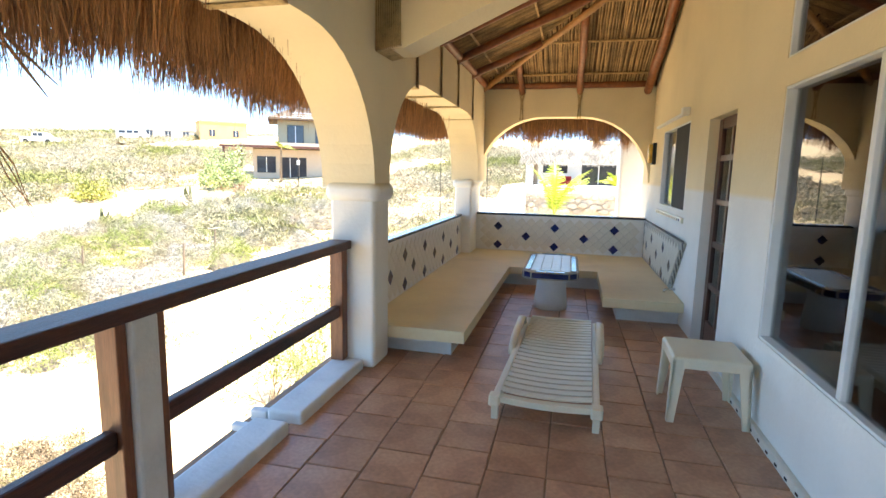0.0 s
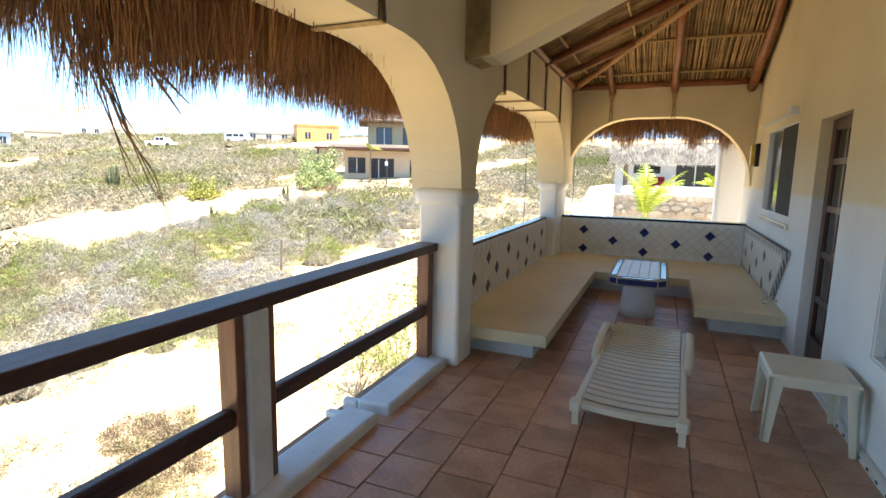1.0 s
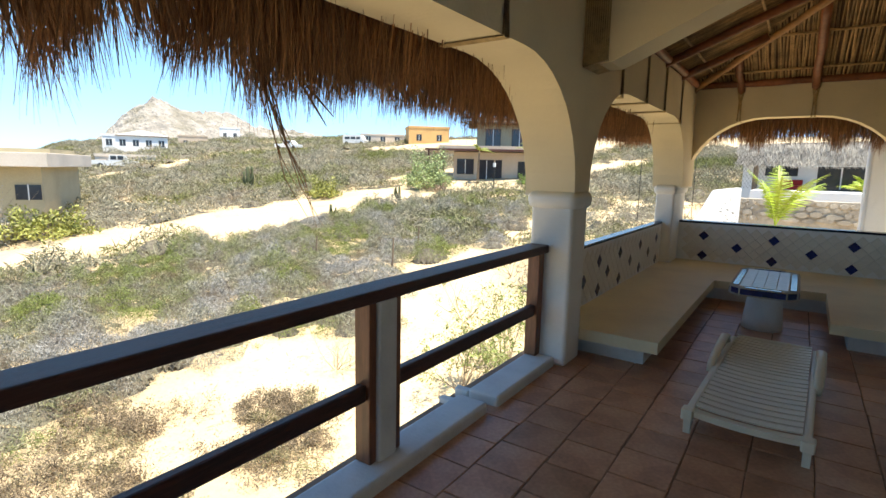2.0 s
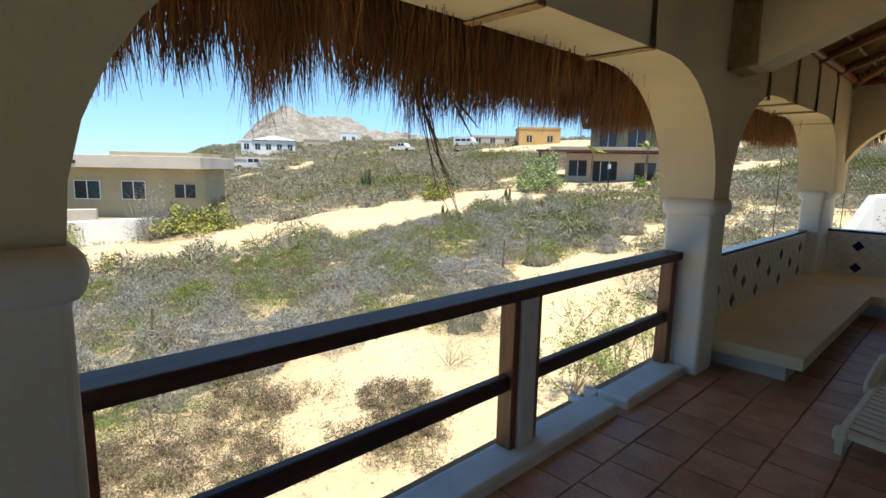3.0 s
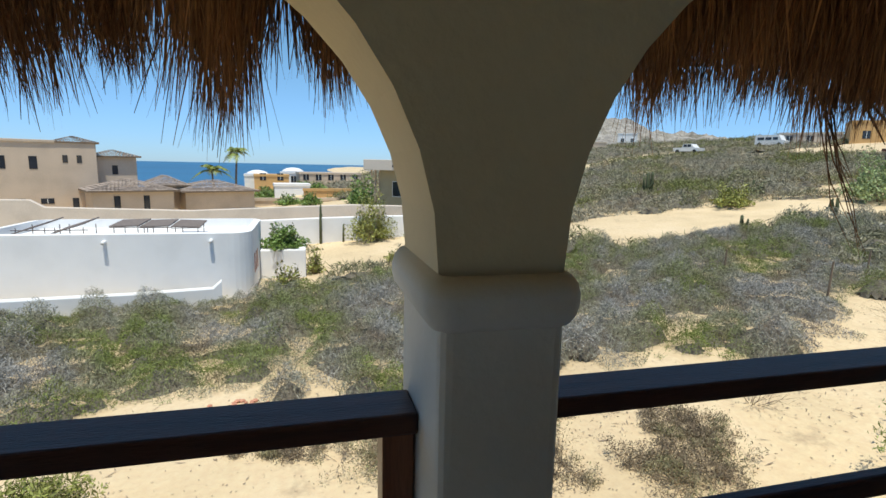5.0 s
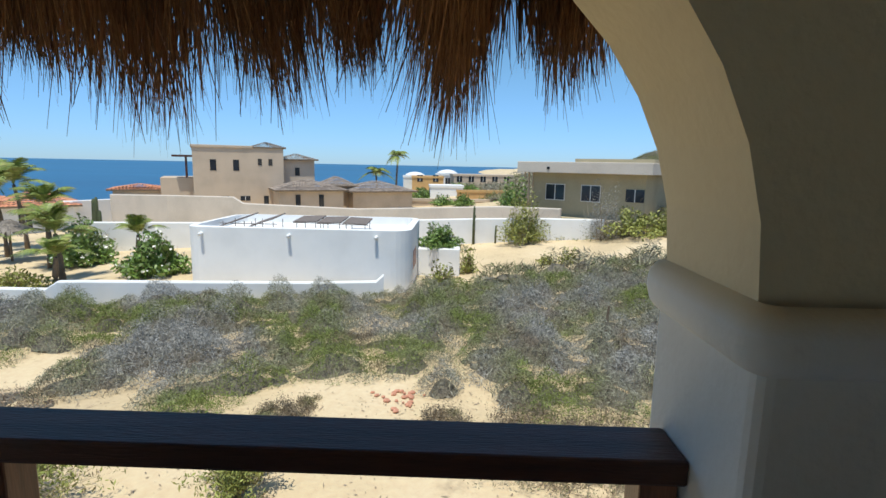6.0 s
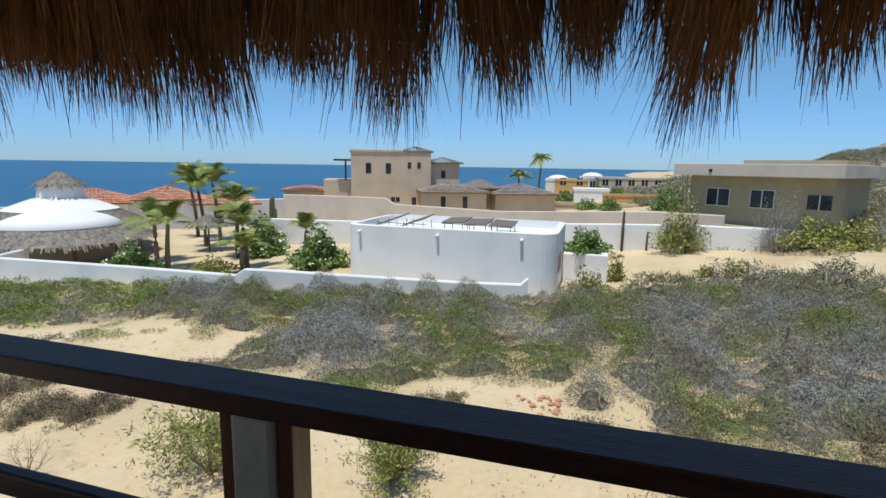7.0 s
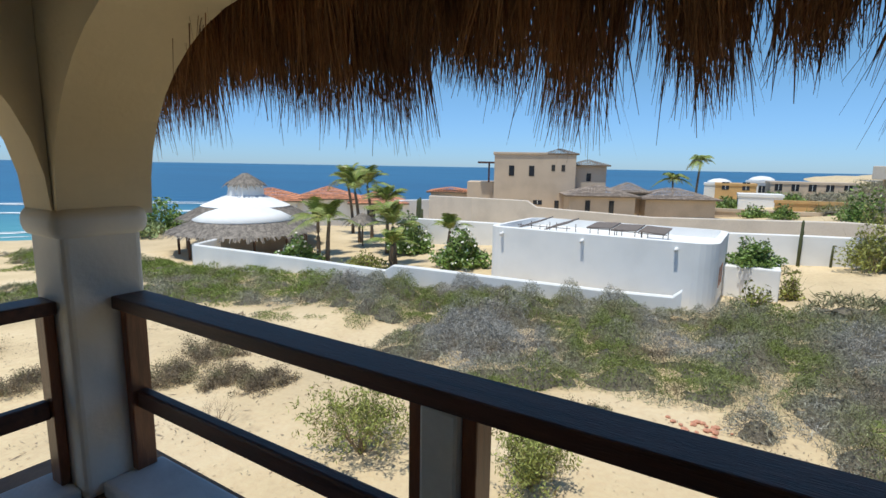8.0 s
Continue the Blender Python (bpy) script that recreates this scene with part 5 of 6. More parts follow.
GREYSCRUB = material("grey_scrub", (0.30, 0.29, 0.26), 0.85, var=0.28, scale=0.22, fine=1.1, bump=0.0, second=(0.24, 0.25, 0.15), island=0.4)
scrub("scrub", (-21, -5.5, -17, 27), 0.10, 2.2, 0.74, 0.70, 1650, 0.034, 1, NEARSCRUB, "dense grey and green desert scrub on the sandy slope")
scrub("scrub", (-63, -21, -4, 64), 0.25, 0.9, 1.0, 0.85, 95, 0.11, 3, FARSCRUB, "olive-grey scrub over the hillside beyond the track")
scrub("scrub", (-21, 6, 19, 78), 0.25, 0.7, 0.95, 0.8, 110, 0.10, 4, FARSCRUB, "olive-grey scrub north of the house")
scrub("scrub", (-200, -63, 0, 170), 0.8, 0.14, 2.2, 0.9, 16, 0.22, 5, FARSCRUB, "far scrub on the rising hillside")
scrub("scrub", (-9.5, 5.0, 13, 72), 0.22, 0.9, 0.9, 0.8, 170, 0.075, 9, FARSCRUB, "loose grey-green brush on the sand north of the terrace", north_growth)
scrub("scrub", (-135, -62, -40, 0), 0.6, 0.2, 1.6, 1.0, 20, 0.2, 8, FARSCRUB, "olive scrub round the houses near the shore")
scrub("scrub", (-17, -4, -46, -13), 0.14, 1.2, 0.85, 0.55, 520, 0.05, 6, DUNESCRUB, "green dune scrub towards the beach", dune_growth)
scrub("dead_scrub", (-16, -7, -26, -8), 0.12, 1.3, 0.5, 0.16, 380, 0.045, 7, TWIG, "thin dead brown growth lying on the sand", thin_mats)


def litter(count, region, seed):
    """Fallen twigs and leaf scraps lying on the sand."""
    g_ = np.random.default_rng(seed)
    x0, x1, y0, y1 = region
    xs, ys = g_.uniform(x0, x1, count), g_.uniform(y0, y1, count)
    keep = g_.random(count) < 0.25 + 0.75 * (np.sin(xs * 1.3 + 2 * np.sin(ys * 0.5)) * np.sin(ys * 0.9) > 0.25)
    xs, ys = xs[keep], ys[keep]
    n_ = len(xs)
    p_ = np.stack([xs, ys, land(xs, ys) + 0.02], -1)
    for i in range(n_):
        p_[i, 2] += dunes(xs[i], ys[i])
    an = g_.uniform(0, 2 * math.pi, n_)
    long_ = g_.uniform(0.012, 0.05, n_) * np.where(g_.random(n_) < 0.08, 3.5, 1)
    d_ = np.stack([np.cos(an), np.sin(an), g_.normal(0, 0.15, n_)], -1) * long_[:, None]
    s_ = np.stack([-np.sin(an), np.cos(an), g_.normal(0, 0.4, n_)], -1) * g_.uniform(0.004, 0.014, n_)[:, None]
    return tagged(raw("ground_litter", np.stack([p_ - d_, p_ + s_, p_ + d_, p_ - s_], 1).reshape(-1, 3), quads(n_), TWIG), "scattered dry twigs and leaf scraps on the sand", "litter", kind="stuff")


litter(22000, (-10.5, -1.5, -22, 26), 77)


def leafy_bush(x, y, r, h, label, mat, n=2600, size=0.07, seed=3, name="bush", z=None):
    g_ = np.random.default_rng(seed)
    b = thing(name, label, "bush", pose(x, y, rise(x, y) if z is None else z))
    v, fc = stems(g_, (0, 0, 0), 40, h * 0.9, 0.55, 0.02, 0.5)
    raw("framework", v, fc, TWIG, b)
    raw("foliage", leaf_cloud(g_, (0, 0, h * 0.1), (r, r, h * 0.95), n, size, 0.45, 0.35), quads(n), mat, b)
    return b


YELLOWGREEN = material("yellow_green_leaves", (0.27, 0.28, 0.065), 0.6, var=0.35, scale=1, fine=8, bump=0.0, island=0.4)
leafy_bush(-22.6, 32.7, 2.6, 3.1, "large round pale green bush beside the sandy track", PALELEAF, 6500, 0.09, 31)
leafy_bush(-27.0, 26.0, 1.6, 1.5, "rounded yellow-green bush beside the sandy track", YELLOWGREEN, 2400, 0.09, 32)
leafy_bush(-29.2, 24.6, 1.0, 1.0, "small olive bush beside the sandy track", SCRUB, 1200, 0.08, 33)
leafy_bush(-29.7, 30.5, 1.2, 1.1, "small brown-green bush beside the sandy track", SCRUB, 1200, 0.08, 34)
leafy_bush(-20.6, 31.6, 0.8, 0.7, "small russet bush beside the sandy track", TWIG, 900, 0.07, 35)
leafy_bush(-31.4, 3.0, 1.7, 3.2, "tall olive-green bush in front of the white wall", YELLOWGREEN, 3600, 0.08, 36)
leafy_bush(-31.0, 10.4, 3.0, 1.6, "wide green bush below the flat-roofed house", YELLOWGREEN, 3200, 0.11, 37)
leafy_bush(-31.2, 7.9, 1.5, 3.6, "tall bare grey shrub in front of the flat-roofed house", GREYSCRUB, 3600, 0.042, 38)
leafy_bush(-25.2, 4.6, 0.7, 0.9, "small branching shrub on the sandy track", YELLOWGREEN, 500, 0.07, 39)
leafy_bush(-25.6, 3.5, 0.6, 0.7, "small branching shrub on the sandy track", YELLOWGREEN, 350, 0.07, 40)
leafy_bush(-20.6, -1.75, 0.9, 1.2, "sparse leafy shrub beside the white building", YELLOWGREEN, 800, 0.08, 41)
leafy_bush(-24.3, -0.6, 0.6, 1.4, "slim leafy shrub beside the planter", YELLOWGREEN, 500, 0.08, 42)
leafy_bush(-22.9, 7.1, 0.7, 0.6, "low olive shrub at the edge of the track", SCRUB, 500, 0.07, 43)
leafy_bush(-24.45, -2.0, 1.15, 1.25, "dense green bush growing in a white planter", LEAF, 3200, 0.08, 44, z=-2.45)
PETAL = material("white_petals", (0.78, 0.76, 0.66), 0.6, var=0.1, bump=0.0)
for x, y, r, h, n in ((-22.43, -15.21, 1.6, 2.1, 2600), (-19.38, -24.27, 1.5, 1.7, 2000), (-25.12, -20.57, 1.5, 1.9, 1800), (-27.85, -22.52, 1.6, 2.4, 1800)):
    fb = leafy_bush(x, y, r, h, "frangipani bush with glossy green leaves and white flowers", LEAF, n, 0.13, int(n - x * 10))
    fl = raw("flowers", leaf_cloud(np.random.default_rng(n), (0, 0, h * 0.14), (r * 1.03, r * 1.03, h * 0.98), 110, 0.08, 0.8, 0.95), quads(110), PETAL, fb)
    tagged(fl, "small white flowers", kind="stuff")
leafy_bush(-19.70, -19.56, 1.4, 0.9, "low olive bush behind the garden wall", YELLOWGREEN, 1200, 0.08, 47)
leafy_bush(-27.87, -53.53, 4.0, 4.0, "cluster of green coastal shrubs", LEAF, 2200, 0.22, 48)
leafy_bush(-22.80, -49.61, 3.0, 2.6, "cluster of green coastal shrubs", PALELEAF, 1500, 0.2, 49)
leafy_bush(-39.0, 3.2, 1.6, 3.8, "tall green tree at the corner of the house", LEAF, 2200, 0.14, 50)


def palm_tree(x, y, h, spread, fronds, mat, label, seed, z=None, trunk_r=0.085, leaflets=38, droop=0.8, name="palm_tree", up_from=0.45, up_to=1.45, bow=0.25, leaf=0.16, blade=0.10):
    g_ = np.random.default_rng(seed)
    p_ = thing(name, label, "palm", pose(x, y, (rise(x, y) if z is None else z) - 0.03))
    lean = g_.normal(0, 0.05, 2) * h
    top = Vector((lean[0], lean[1], h))
    pts = [Vector((lean[0] * f * f, lean[1] * f * f, h * f)) for f in np.linspace(0, 1, 7)]
    part("trunk", tube(bmesh.new(), pts, [trunk_r * (1.35 - 0.5 * f) for f in np.linspace(0, 1, 7)], 8), TRUNK, p_, "", True)
    vs, fs, base = [], [], 0
    for k_ in range(fronds):
        an = 2 * math.pi * k_ / fronds + g_.uniform(-0.3, 0.3)
        up = up_from + (up_to - up_from) * math.sqrt(g_.random())
        ln = spread * g_.uniform(0.8, 1.1)
        ax = []
        for f in np.linspace(0, 1, 9):
            r_ = ln * (math.cos(up) * f + bow * f * f)
            zz = ln * (math.sin(up) * f - droop * f * f * (0.45 + 0.35 * math.cos(up)))
            ax.append(np.array([top.x + r_ * math.cos(an), top.y + r_ * math.sin(an), top.z + zz]))
        ax = np.array(ax)
        sd = np.array([-math.sin(an), math.cos(an), 0.0])
        for i in range(leaflets):
            f = 0.12 + 0.88 * i / leaflets
            t_ = f * 8
            i0 = min(7, int(t_))
            p0 = ax[i0] + (ax[i0 + 1] - ax[i0]) * (t_ - i0)
            d_ = (ax[i0 + 1] - ax[i0])
            d_ = d_ / np.linalg.norm(d_)
            ll = ln * leaf * math.sin(math.pi * min(0.98, f * 0.85 + 0.12)) + 0.04
            for s in (-1, 1):
                tip = p0 + sd * s * ll * 0.85 + d_ * ll * 0.55 + np.array([0, 0, -ll * 0.35 + g_.normal(0, 0.03)])
                wv = d_ * ll * blade
                vs.append([p0 - wv, p0 + wv, tip + wv * 0.2, tip - wv * 0.2])
                fs.append([base, base + 1, base + 2, base + 3])
                base += 4
        for a, b in zip(ax, ax[1:]):
            w_ = sd * ln * 0.008
            vs.append([a - w_, a + w_, b + w_, b - w_])
            fs.append([base, base + 1, base + 2, base + 3])
            base += 4
    raw("crown", np.array(vs).reshape(-1, 3), np.array(fs), mat, p_)
    return p_


for i, (x, y, h, s) in enumerate(((-20.46, -23.05, 2.9, 1.5), (-21.49, -18.93, 2.6, 1.4), (-20.59, -18.54, 1.5, 1.1), (-28.54, -27.71, 4.6, 1.9), (-23.02, -26.41, 2.8, 1.6), (-26.18, -18.35, 1.6, 1.2), (-27.38, -24.13, 3.6, 1.7), (-31.46, -28.97, 5.0, 1.9), (-33.02, -32.44, 5.2, 1.9), (-24.85, -22.17, 2.6, 1.5))):
    palm_tree(x, y, h * 0.85, s * 1.75, 15, PALMLEAF, "coconut palm with drooping yellow-green fronds in the sandy garden", 100 + i, trunk_r=0.11, droop=1.0, up_from=0.3, up_to=1.5, bow=0.12, leaf=0.2, blade=0.055)
for i, (x, y, h, s) in enumerate(((-73.7, -10.1, 6.3, 2.6), (-71.5, -12.5, 4.2, 2.9))):
    palm_tree(x, y, h, s, 18, PALMLEAF, "tall coconut palm against the sea", 120 + i, droop=1.2, up_from=0.2, up_to=1.3, bow=0.12, leaf=0.22, blade=0.09, trunk_r=0.13)
palm_tree(1.0, 13.0, 0.5 - rise(1.0, 13.0), 1.8, 7, YOUNGPALM, "young bright yellow-green palm outside the far arch", 130, leaflets=36, droop=0.6, up_from=0.95, up_to=1.5, bow=0.2, leaf=0.15, blade=0.055)
palm_tree(-20.9, 37.4, 2.7, 1.2, 11, PALMLEAF, "small palm in front of the hillside house", 131)
palm_tree(-17.3, 39.4, 2.7, 1.2, 11, PALMLEAF, "small palm in front of the hillside house", 132)
palm_tree(3.6, 24.0, 2.6, 1.2, 9, YOUNGPALM, "young palm beside the thatched house", 133)


def cactus(x, y, h, arms, label, seed=1, r=0.12):
    g_ = random.Random(seed)
    c_ = thing("cactus", label, "cactus", pose(x, y, rise(x, y) - 0.05))
    part("stem", tube(bmesh.new(), [(0, 0, 0), (0.02, 0, h * 0.5), (0, 0.02, h * 0.95), (0, 0.02, h)], [r, r, r * 0.8, r * 0.3], 8), CACTUS, c_, "", True)
    for k_ in range(arms):
        a = g_.uniform(0, 6.28)
        rr, z0, z1 = g_.uniform(0.3, 0.6), h * g_.uniform(0.15, 0.4), h * g_.uniform(0.7, 1.0)
        part("arm", tube(bmesh.new(), [(0, 0, z0), (rr * 0.7 * math.cos(a), rr * 0.7 * math.sin(a), z0 + 0.1), (rr * math.cos(a), rr * math.sin(a), z0 + 0.35), (rr * math.cos(a), rr * math.sin(a), z1), (rr * math.cos(a), rr * math.sin(a), z1 + 0.08)], [r * 0.8, r * 0.8, r * 0.8, r * 0.7, r * 0.25], 7), CACTUS, c_, "", True)
    return c_


cactus(-35.2, 25.5, 2.0, 4, "many-armed cactus standing on the hillside", 4, 0.16)
for x, y, h in ((-20.6, 20.6, 0.9), (-21.0, 24.0, 0.7), (-20.8, 27.0, 1.0), (-20.0, 24.8, 0.6), (-30.2, 30.8, 1.2), (-30.6, 31.2, 1.0), (-33.8, 22.6, 0.8)):
    cactus(x, y, h, 2, "slim columnar cactus beside the sandy track", int(abs(x * 7 + y)), 0.09)
for dx, dy, h in ((0, 0, 3.0), (0.35, 0.25, 2.5), (0.7, 0.5, 3.1), (1.0, 0.8, 2.2)):
    cactus(-34.0 + dx * 0.6, -26.2 + dy, h, 0, "tall slim columnar cactus behind the palm garden", 9, 0.14)
cactus(-32.2, -0.1, 2.5, 1, "tall slim columnar cactus in front of the white wall", 12, 0.085)
cactus(-32.1, 1.3, 1.2, 0, "short slim columnar cactus in front of the white wall", 13, 0.06)
for x, y, h in ((-10.8, 14.4, 1.3), (-14.8, 14.3, 1.0), (-12.2, 17.8, 1.1), (-13.6, 3.2, 1.0)):
    st = part("stake", tube(bmesh.new(), [(x, y, rise(x, y) - 0.1), (x + 0.03, y, rise(x, y) + h * 0.5), (x + 0.02, y + 0.04, rise(x, y) + h)], [0.04, 0.035, 0.03], 6), TRUNK)
    tagged(st, "weathered wooden boundary stake in the scrub", "stake", "boundary stakes")
sp_ = thing("signpost", "dark slim post beside the track by the house", "post", pose(-17.2, 33.5, rise(-17.2, 33.5)))
part("pole", tube(bmesh.new(), [(0, 0, -0.1), (0, 0, 1.7)], 0.05, 8), DARKMETAL, sp_)
part("head", boxed(-0.08, 0.08, -0.08, 0.08, 1.7, 2.0, 0.01), ALU, sp_)


# ---- buildings ----
def facing(x, y, z, yaw):
    return pose(x, y, z, 0, 0, yaw)


def pane_window(parent, x0, x1, z0, z1, y, depth=0.12, mat=None, frame_mat=None, mullion=True):
    """A window set into a wall that faces local -y."""
    w = part("window", boxed(x0, x1, y - 0.03, y + depth, z0, z1), frame_mat or DARKMETAL, parent)
    part("pane", boxed(x0 + 0.05, x1 - 0.05, y - 0.04, y - 0.02, z0 + 0.05, z1 - 0.05), mat or FAR_GLASS, w)
    if mullion and x1 - x0 > 0.9:
        part("mullion", boxed((x0 + x1) / 2 - 0.03, (x0 + x1) / 2 + 0.03, y - 0.055, y - 0.035, z0 + 0.05, z1 - 0.05), ALU, w)
    return w


def hip_roof(parent, x0, x1, y0, y1, z, h, mat, over=0.35, name="roof", rows=9):
    """A hip roof of overlapping tile courses."""
    bm_ = bmesh.new()
    x0, x1, y0, y1 = x0 - over, x1 + over, y0 - over, y1 + over
    half = min(x1 - x0, y1 - y0) / 2
    for k_ in range(rows):
        f0, f1 = k_ / rows, (k_ + 1) / rows
        a, b = half * f0, half * f1 * 0.999
        za, zb = z + h * f0 + 0.05, z + h * f1
        lo = [(x0 + a, y0 + a), (x1 - a, y0 + a), (x1 - a, y1 - a), (x0 + a, y1 - a)]
        hi = [(x0 + b, y0 + b), (x1 - b, y0 + b), (x1 - b, y1 - b), (x0 + b, y1 - b)]
        for i in range(4):
            j = (i + 1) % 4
            seg = max(1, int(math.hypot(lo[j][0] - lo[i][0], lo[j][1] - lo[i][1]) / 0.32))
            for s in range(seg):
                u0, u1 = s / seg, (s + 1) / seg
                def mix(p, q, u):
                    return p[0] + (q[0] - p[0]) * u, p[1] + (q[1] - p[1]) * u
                p0, p1, q1, q0 = mix(lo[i], lo[j], u0), mix(lo[i], lo[j], u1), mix(hi[i], hi[j], u1), mix(hi[i], hi[j], u0)
                lift = 0.04
                pm, qm = mix(p0, p1, 0.5), mix(q0, q1, 0.5)
                vv = [bm_.verts.new((*p0, za)), bm_.verts.new((*pm, za + lift)), bm_.verts.new((*p1, za)), bm_.verts.new((*q1, zb)), bm_.verts.new((*qm, zb + lift)), bm_.verts.new((*q0, zb))]
                bm_.faces.new((vv[0], vv[1], vv[4], vv[5]))
                bm_.faces.new((vv[1], vv[2], vv[3], vv[4]))
    r = part(name, bm_, mat, parent)
    part("fascia", boxed(x0, x1, y0, y1, z - 0.10, z + 0.05), TRUNK, r)
    return r


# white box building with roof panels
wb = thing("white_building", "low white stucco building with rounded corners and a flat roof", "building")
bm = bmesh.new()
X0_, X1_, Y0_, Y1_ = -25.6, -20.0, -12.5, -3.05
rc = 0.8


def round_rect(x0, x1, y0, y1, r, n=6):
    out = []
    for cx, cy, a0 in ((x1 - r, y1 - r, 0), (x0 + r, y1 - r, 90), (x0 + r, y0 + r, 180), (x1 - r, y0 + r, 270)):
        out += [(cx + r * math.cos(radians(a0 + 90 * k_ / n)), cy + r * math.sin(radians(a0 + 90 * k_ / n))) for k_ in range(n + 1)]
    return out


outer, inner = round_rect(X0_, X1_, Y0_, Y1_, rc), round_rect(X0_ + 0.3, X1_ - 0.3, Y0_ + 0.3, Y1_ - 0.3, rc - 0.3)
rings = []
for pts, z in ((outer, -4.2), (outer, -1.14), ([(u * 0.5 + p * 0.5, v * 0.5 + q * 0.5) for (u, v), (p, q) in zip(outer, outer)], -1.08), (inner, -1.06), (inner, -1.45)):
    rings.append([bm.verts.new((u, v, z)) for u, v in pts])
for p, q in zip(rings, rings[1:]):
    for i in range(len(p)):
        bm.faces.new((p[i], p[(i + 1) % len(p)], q[(i + 1) % len(p)], q[i]))
bm.faces.new(rings[-1])
part("wall", bm, WHITE, wb)
for y in (-11.7, -8.05, -4.45):
    part("roof_spout", tube(bmesh.new(), [(X1_ - 0.1, y, -1.33), (X1_ + 0.22, y, -1.37)], 0.07, 10), WHITE, wb, "short white roof spout", True)
for x in (-21.4, -22.0, -22.6):
    part("slit_window", boxed(x - 0.1, x + 0.1, Y1_ - 0.05, Y1_ + 0.02, -2.9, -2.1), REDDEBRIS, wb, "narrow red-shuttered slit window")
for i, (x, y0, tilt, w, h) in enumerate(((-22.5, -11.15, 19, 0.6, 0.34), (-22.5, -9.85, 19, 0.6, 0.34), (-22.4, -7.85, 2, 0.53, 0.44), (-22.4, -6.78, 2, 0.53, 0.42), (-22.7, -5.71, -2, 0.53, 0.36))):
    sp_ = thing("solar_panel", "dark solar panel lying on a low steel frame on the roof", "solar panel", pose(x, y0, -1.45), group="roof solar panels")
    pl = part("panel", boxed(-0.85, 0.85, -w, w, -0.025, 0.025), PANEL, sp_)
    pl.matrix_basis = pose(0, 0, h + 0.1, tilt, 3, 0)
    part("frame_bar", boxed(0.62, 0.66, -w - 0.05, w + 0.05, h - 0.03, h), PANEL, sp_, "thin steel frame bar")
    for sx, sy in ((-1, -1), (1, -1), (-1, 1), (1, 1)):
        part("leg", tube(bmesh.new(), [(sx * 0.64, sy * w * 0.8, 0), (sx * 0.64, sy * w * 0.8, h + 0.08)], 0.018, 6), PANEL, sp_)


def free_wall(name, pts, t, mat, label):
    """A free-standing wall along plan points (x, y, base, top), with a rounded coping."""
    bm_ = bmesh.new()
    prev = None
    for i, (x, y, z0, z1) in enumerate(pts):
        a, b = pts[max(0, i - 1)], pts[min(len(pts) - 1, i + 1)]
        d_ = Vector((b[0] - a[0], b[1] - a[1], 0)).normalized()
        nn = Vector((-d_.y, d_.x, 0)) * t / 2
        ring = [bm_.verts.new((x + nn.x * s, y + nn.y * s, z)) for s, z in ((1, z0), (1, z1 - 0.06), (0.6, z1), (-0.6, z1), (-1, z1 - 0.06), (-1, z0))]
        if prev:
            for k_ in range(6):
                bm_.faces.new((prev[k_], prev[(k_ + 1) % 6], ring[(k_ + 1) % 6], ring[k_]))
        else:
            bm_.faces.new(ring)
        prev = ring
    bm_.faces.new(prev)
    return tagged(part(name, bm_, mat), label, "wall", kind="structure")


free_wall("garden_wall_1", [(-19.40, -4.06, -4.2, -2.75), (-19.35, -4.36, -4.2, -3.02), (-18.69, -6.87, -4.2, -2.98), (-16.52, -14.31, -4.2, -2.62), (-16.38, -15.01, -4.3, -2.62), (-16.94, -15.90, -4.4, -3.05)], 0.22, WHITE, "low white garden wall with a rounded top")
free_wall("garden_wall_2", [(-16.94, -15.90, -4.8, -3.05), (-16.94, -21.71, -5.0, -3.1), (-16.88, -30.31, -5.2, -3.25)], 0.22, WHITE, "low white garden wall beside the palms")
free_wall("garden_wall_3", [(-29.87, -23.49, -4.6, -2.2), (-30.74, -15.48, -4.5, -2.15), (-32.10, -7.45, -4.4, -2.0), (-32.6, 0.0, -4.2, -1.75), (-32.2, 4.0, -4.0, -1.6), (-31.6, 8.0, -3.6, -1.55)], 0.25, WHITE, "white boundary wall behind the track")
free_wall("garden_wall_4", [(-46.0, -33.0, -4.6, -1.6), (-41.2, -25.0, -4.4, -1.25), (-41.0, -19.5, -4.4, -1.25), (-40.9, -18.6, -4.4, -1.75), (-39.8, -9.0, -4.4, -1.9), (-37.0, 2.2, -4.2, -1.25), (-35.2, 6.0, -4.2, -1.2)], 0.3, BEIGE_WALL, "long beige garden wall of the large house")
free_wall("garden_wall_5", [(-16.88, -30.51, -5.2, -3.25), (-19.10, -31.27, -5.2, -3.2)], 0.22, WHITE, "white wall return beside the thatched palapa")
pb = part("planter", boxed(-25.3, -23.6, -3.04, -1.0, -4.0, -2.35, 0.05, 2), WHITE)
tagged(pb, "white masonry planter box beside the building", "planter")

# large beige house
mh = thing("beige_house", "large beige stucco house with grey tile hip roofs", "house", facing(-53.2, -27.3, -3.6, 116.5))
part("wall", boxed(-1.5, 7.6, 0.0, 7.0, -1.0, 6.7, 0.03), BEIGE, mh)
part("wall", boxed(-4.6, -1.5, 1.0, 7.0, -1.0, 3.4, 0.03), BEIGE, mh)
part("wall", boxed(7.6, 11.2, 1.2, 6.0, -1.0, 5.5, 0.03), BEIGE, mh)
part("parapet", boxed(-1.65, 4.4, -0.12, 7.1, 6.6, 6.85, 0.03), BEIGE, mh)
hip_roof(mh, 4.4, 7.6, 0.2, 6.8, 6.72, 0.6, ROOFTILE, 0.3)
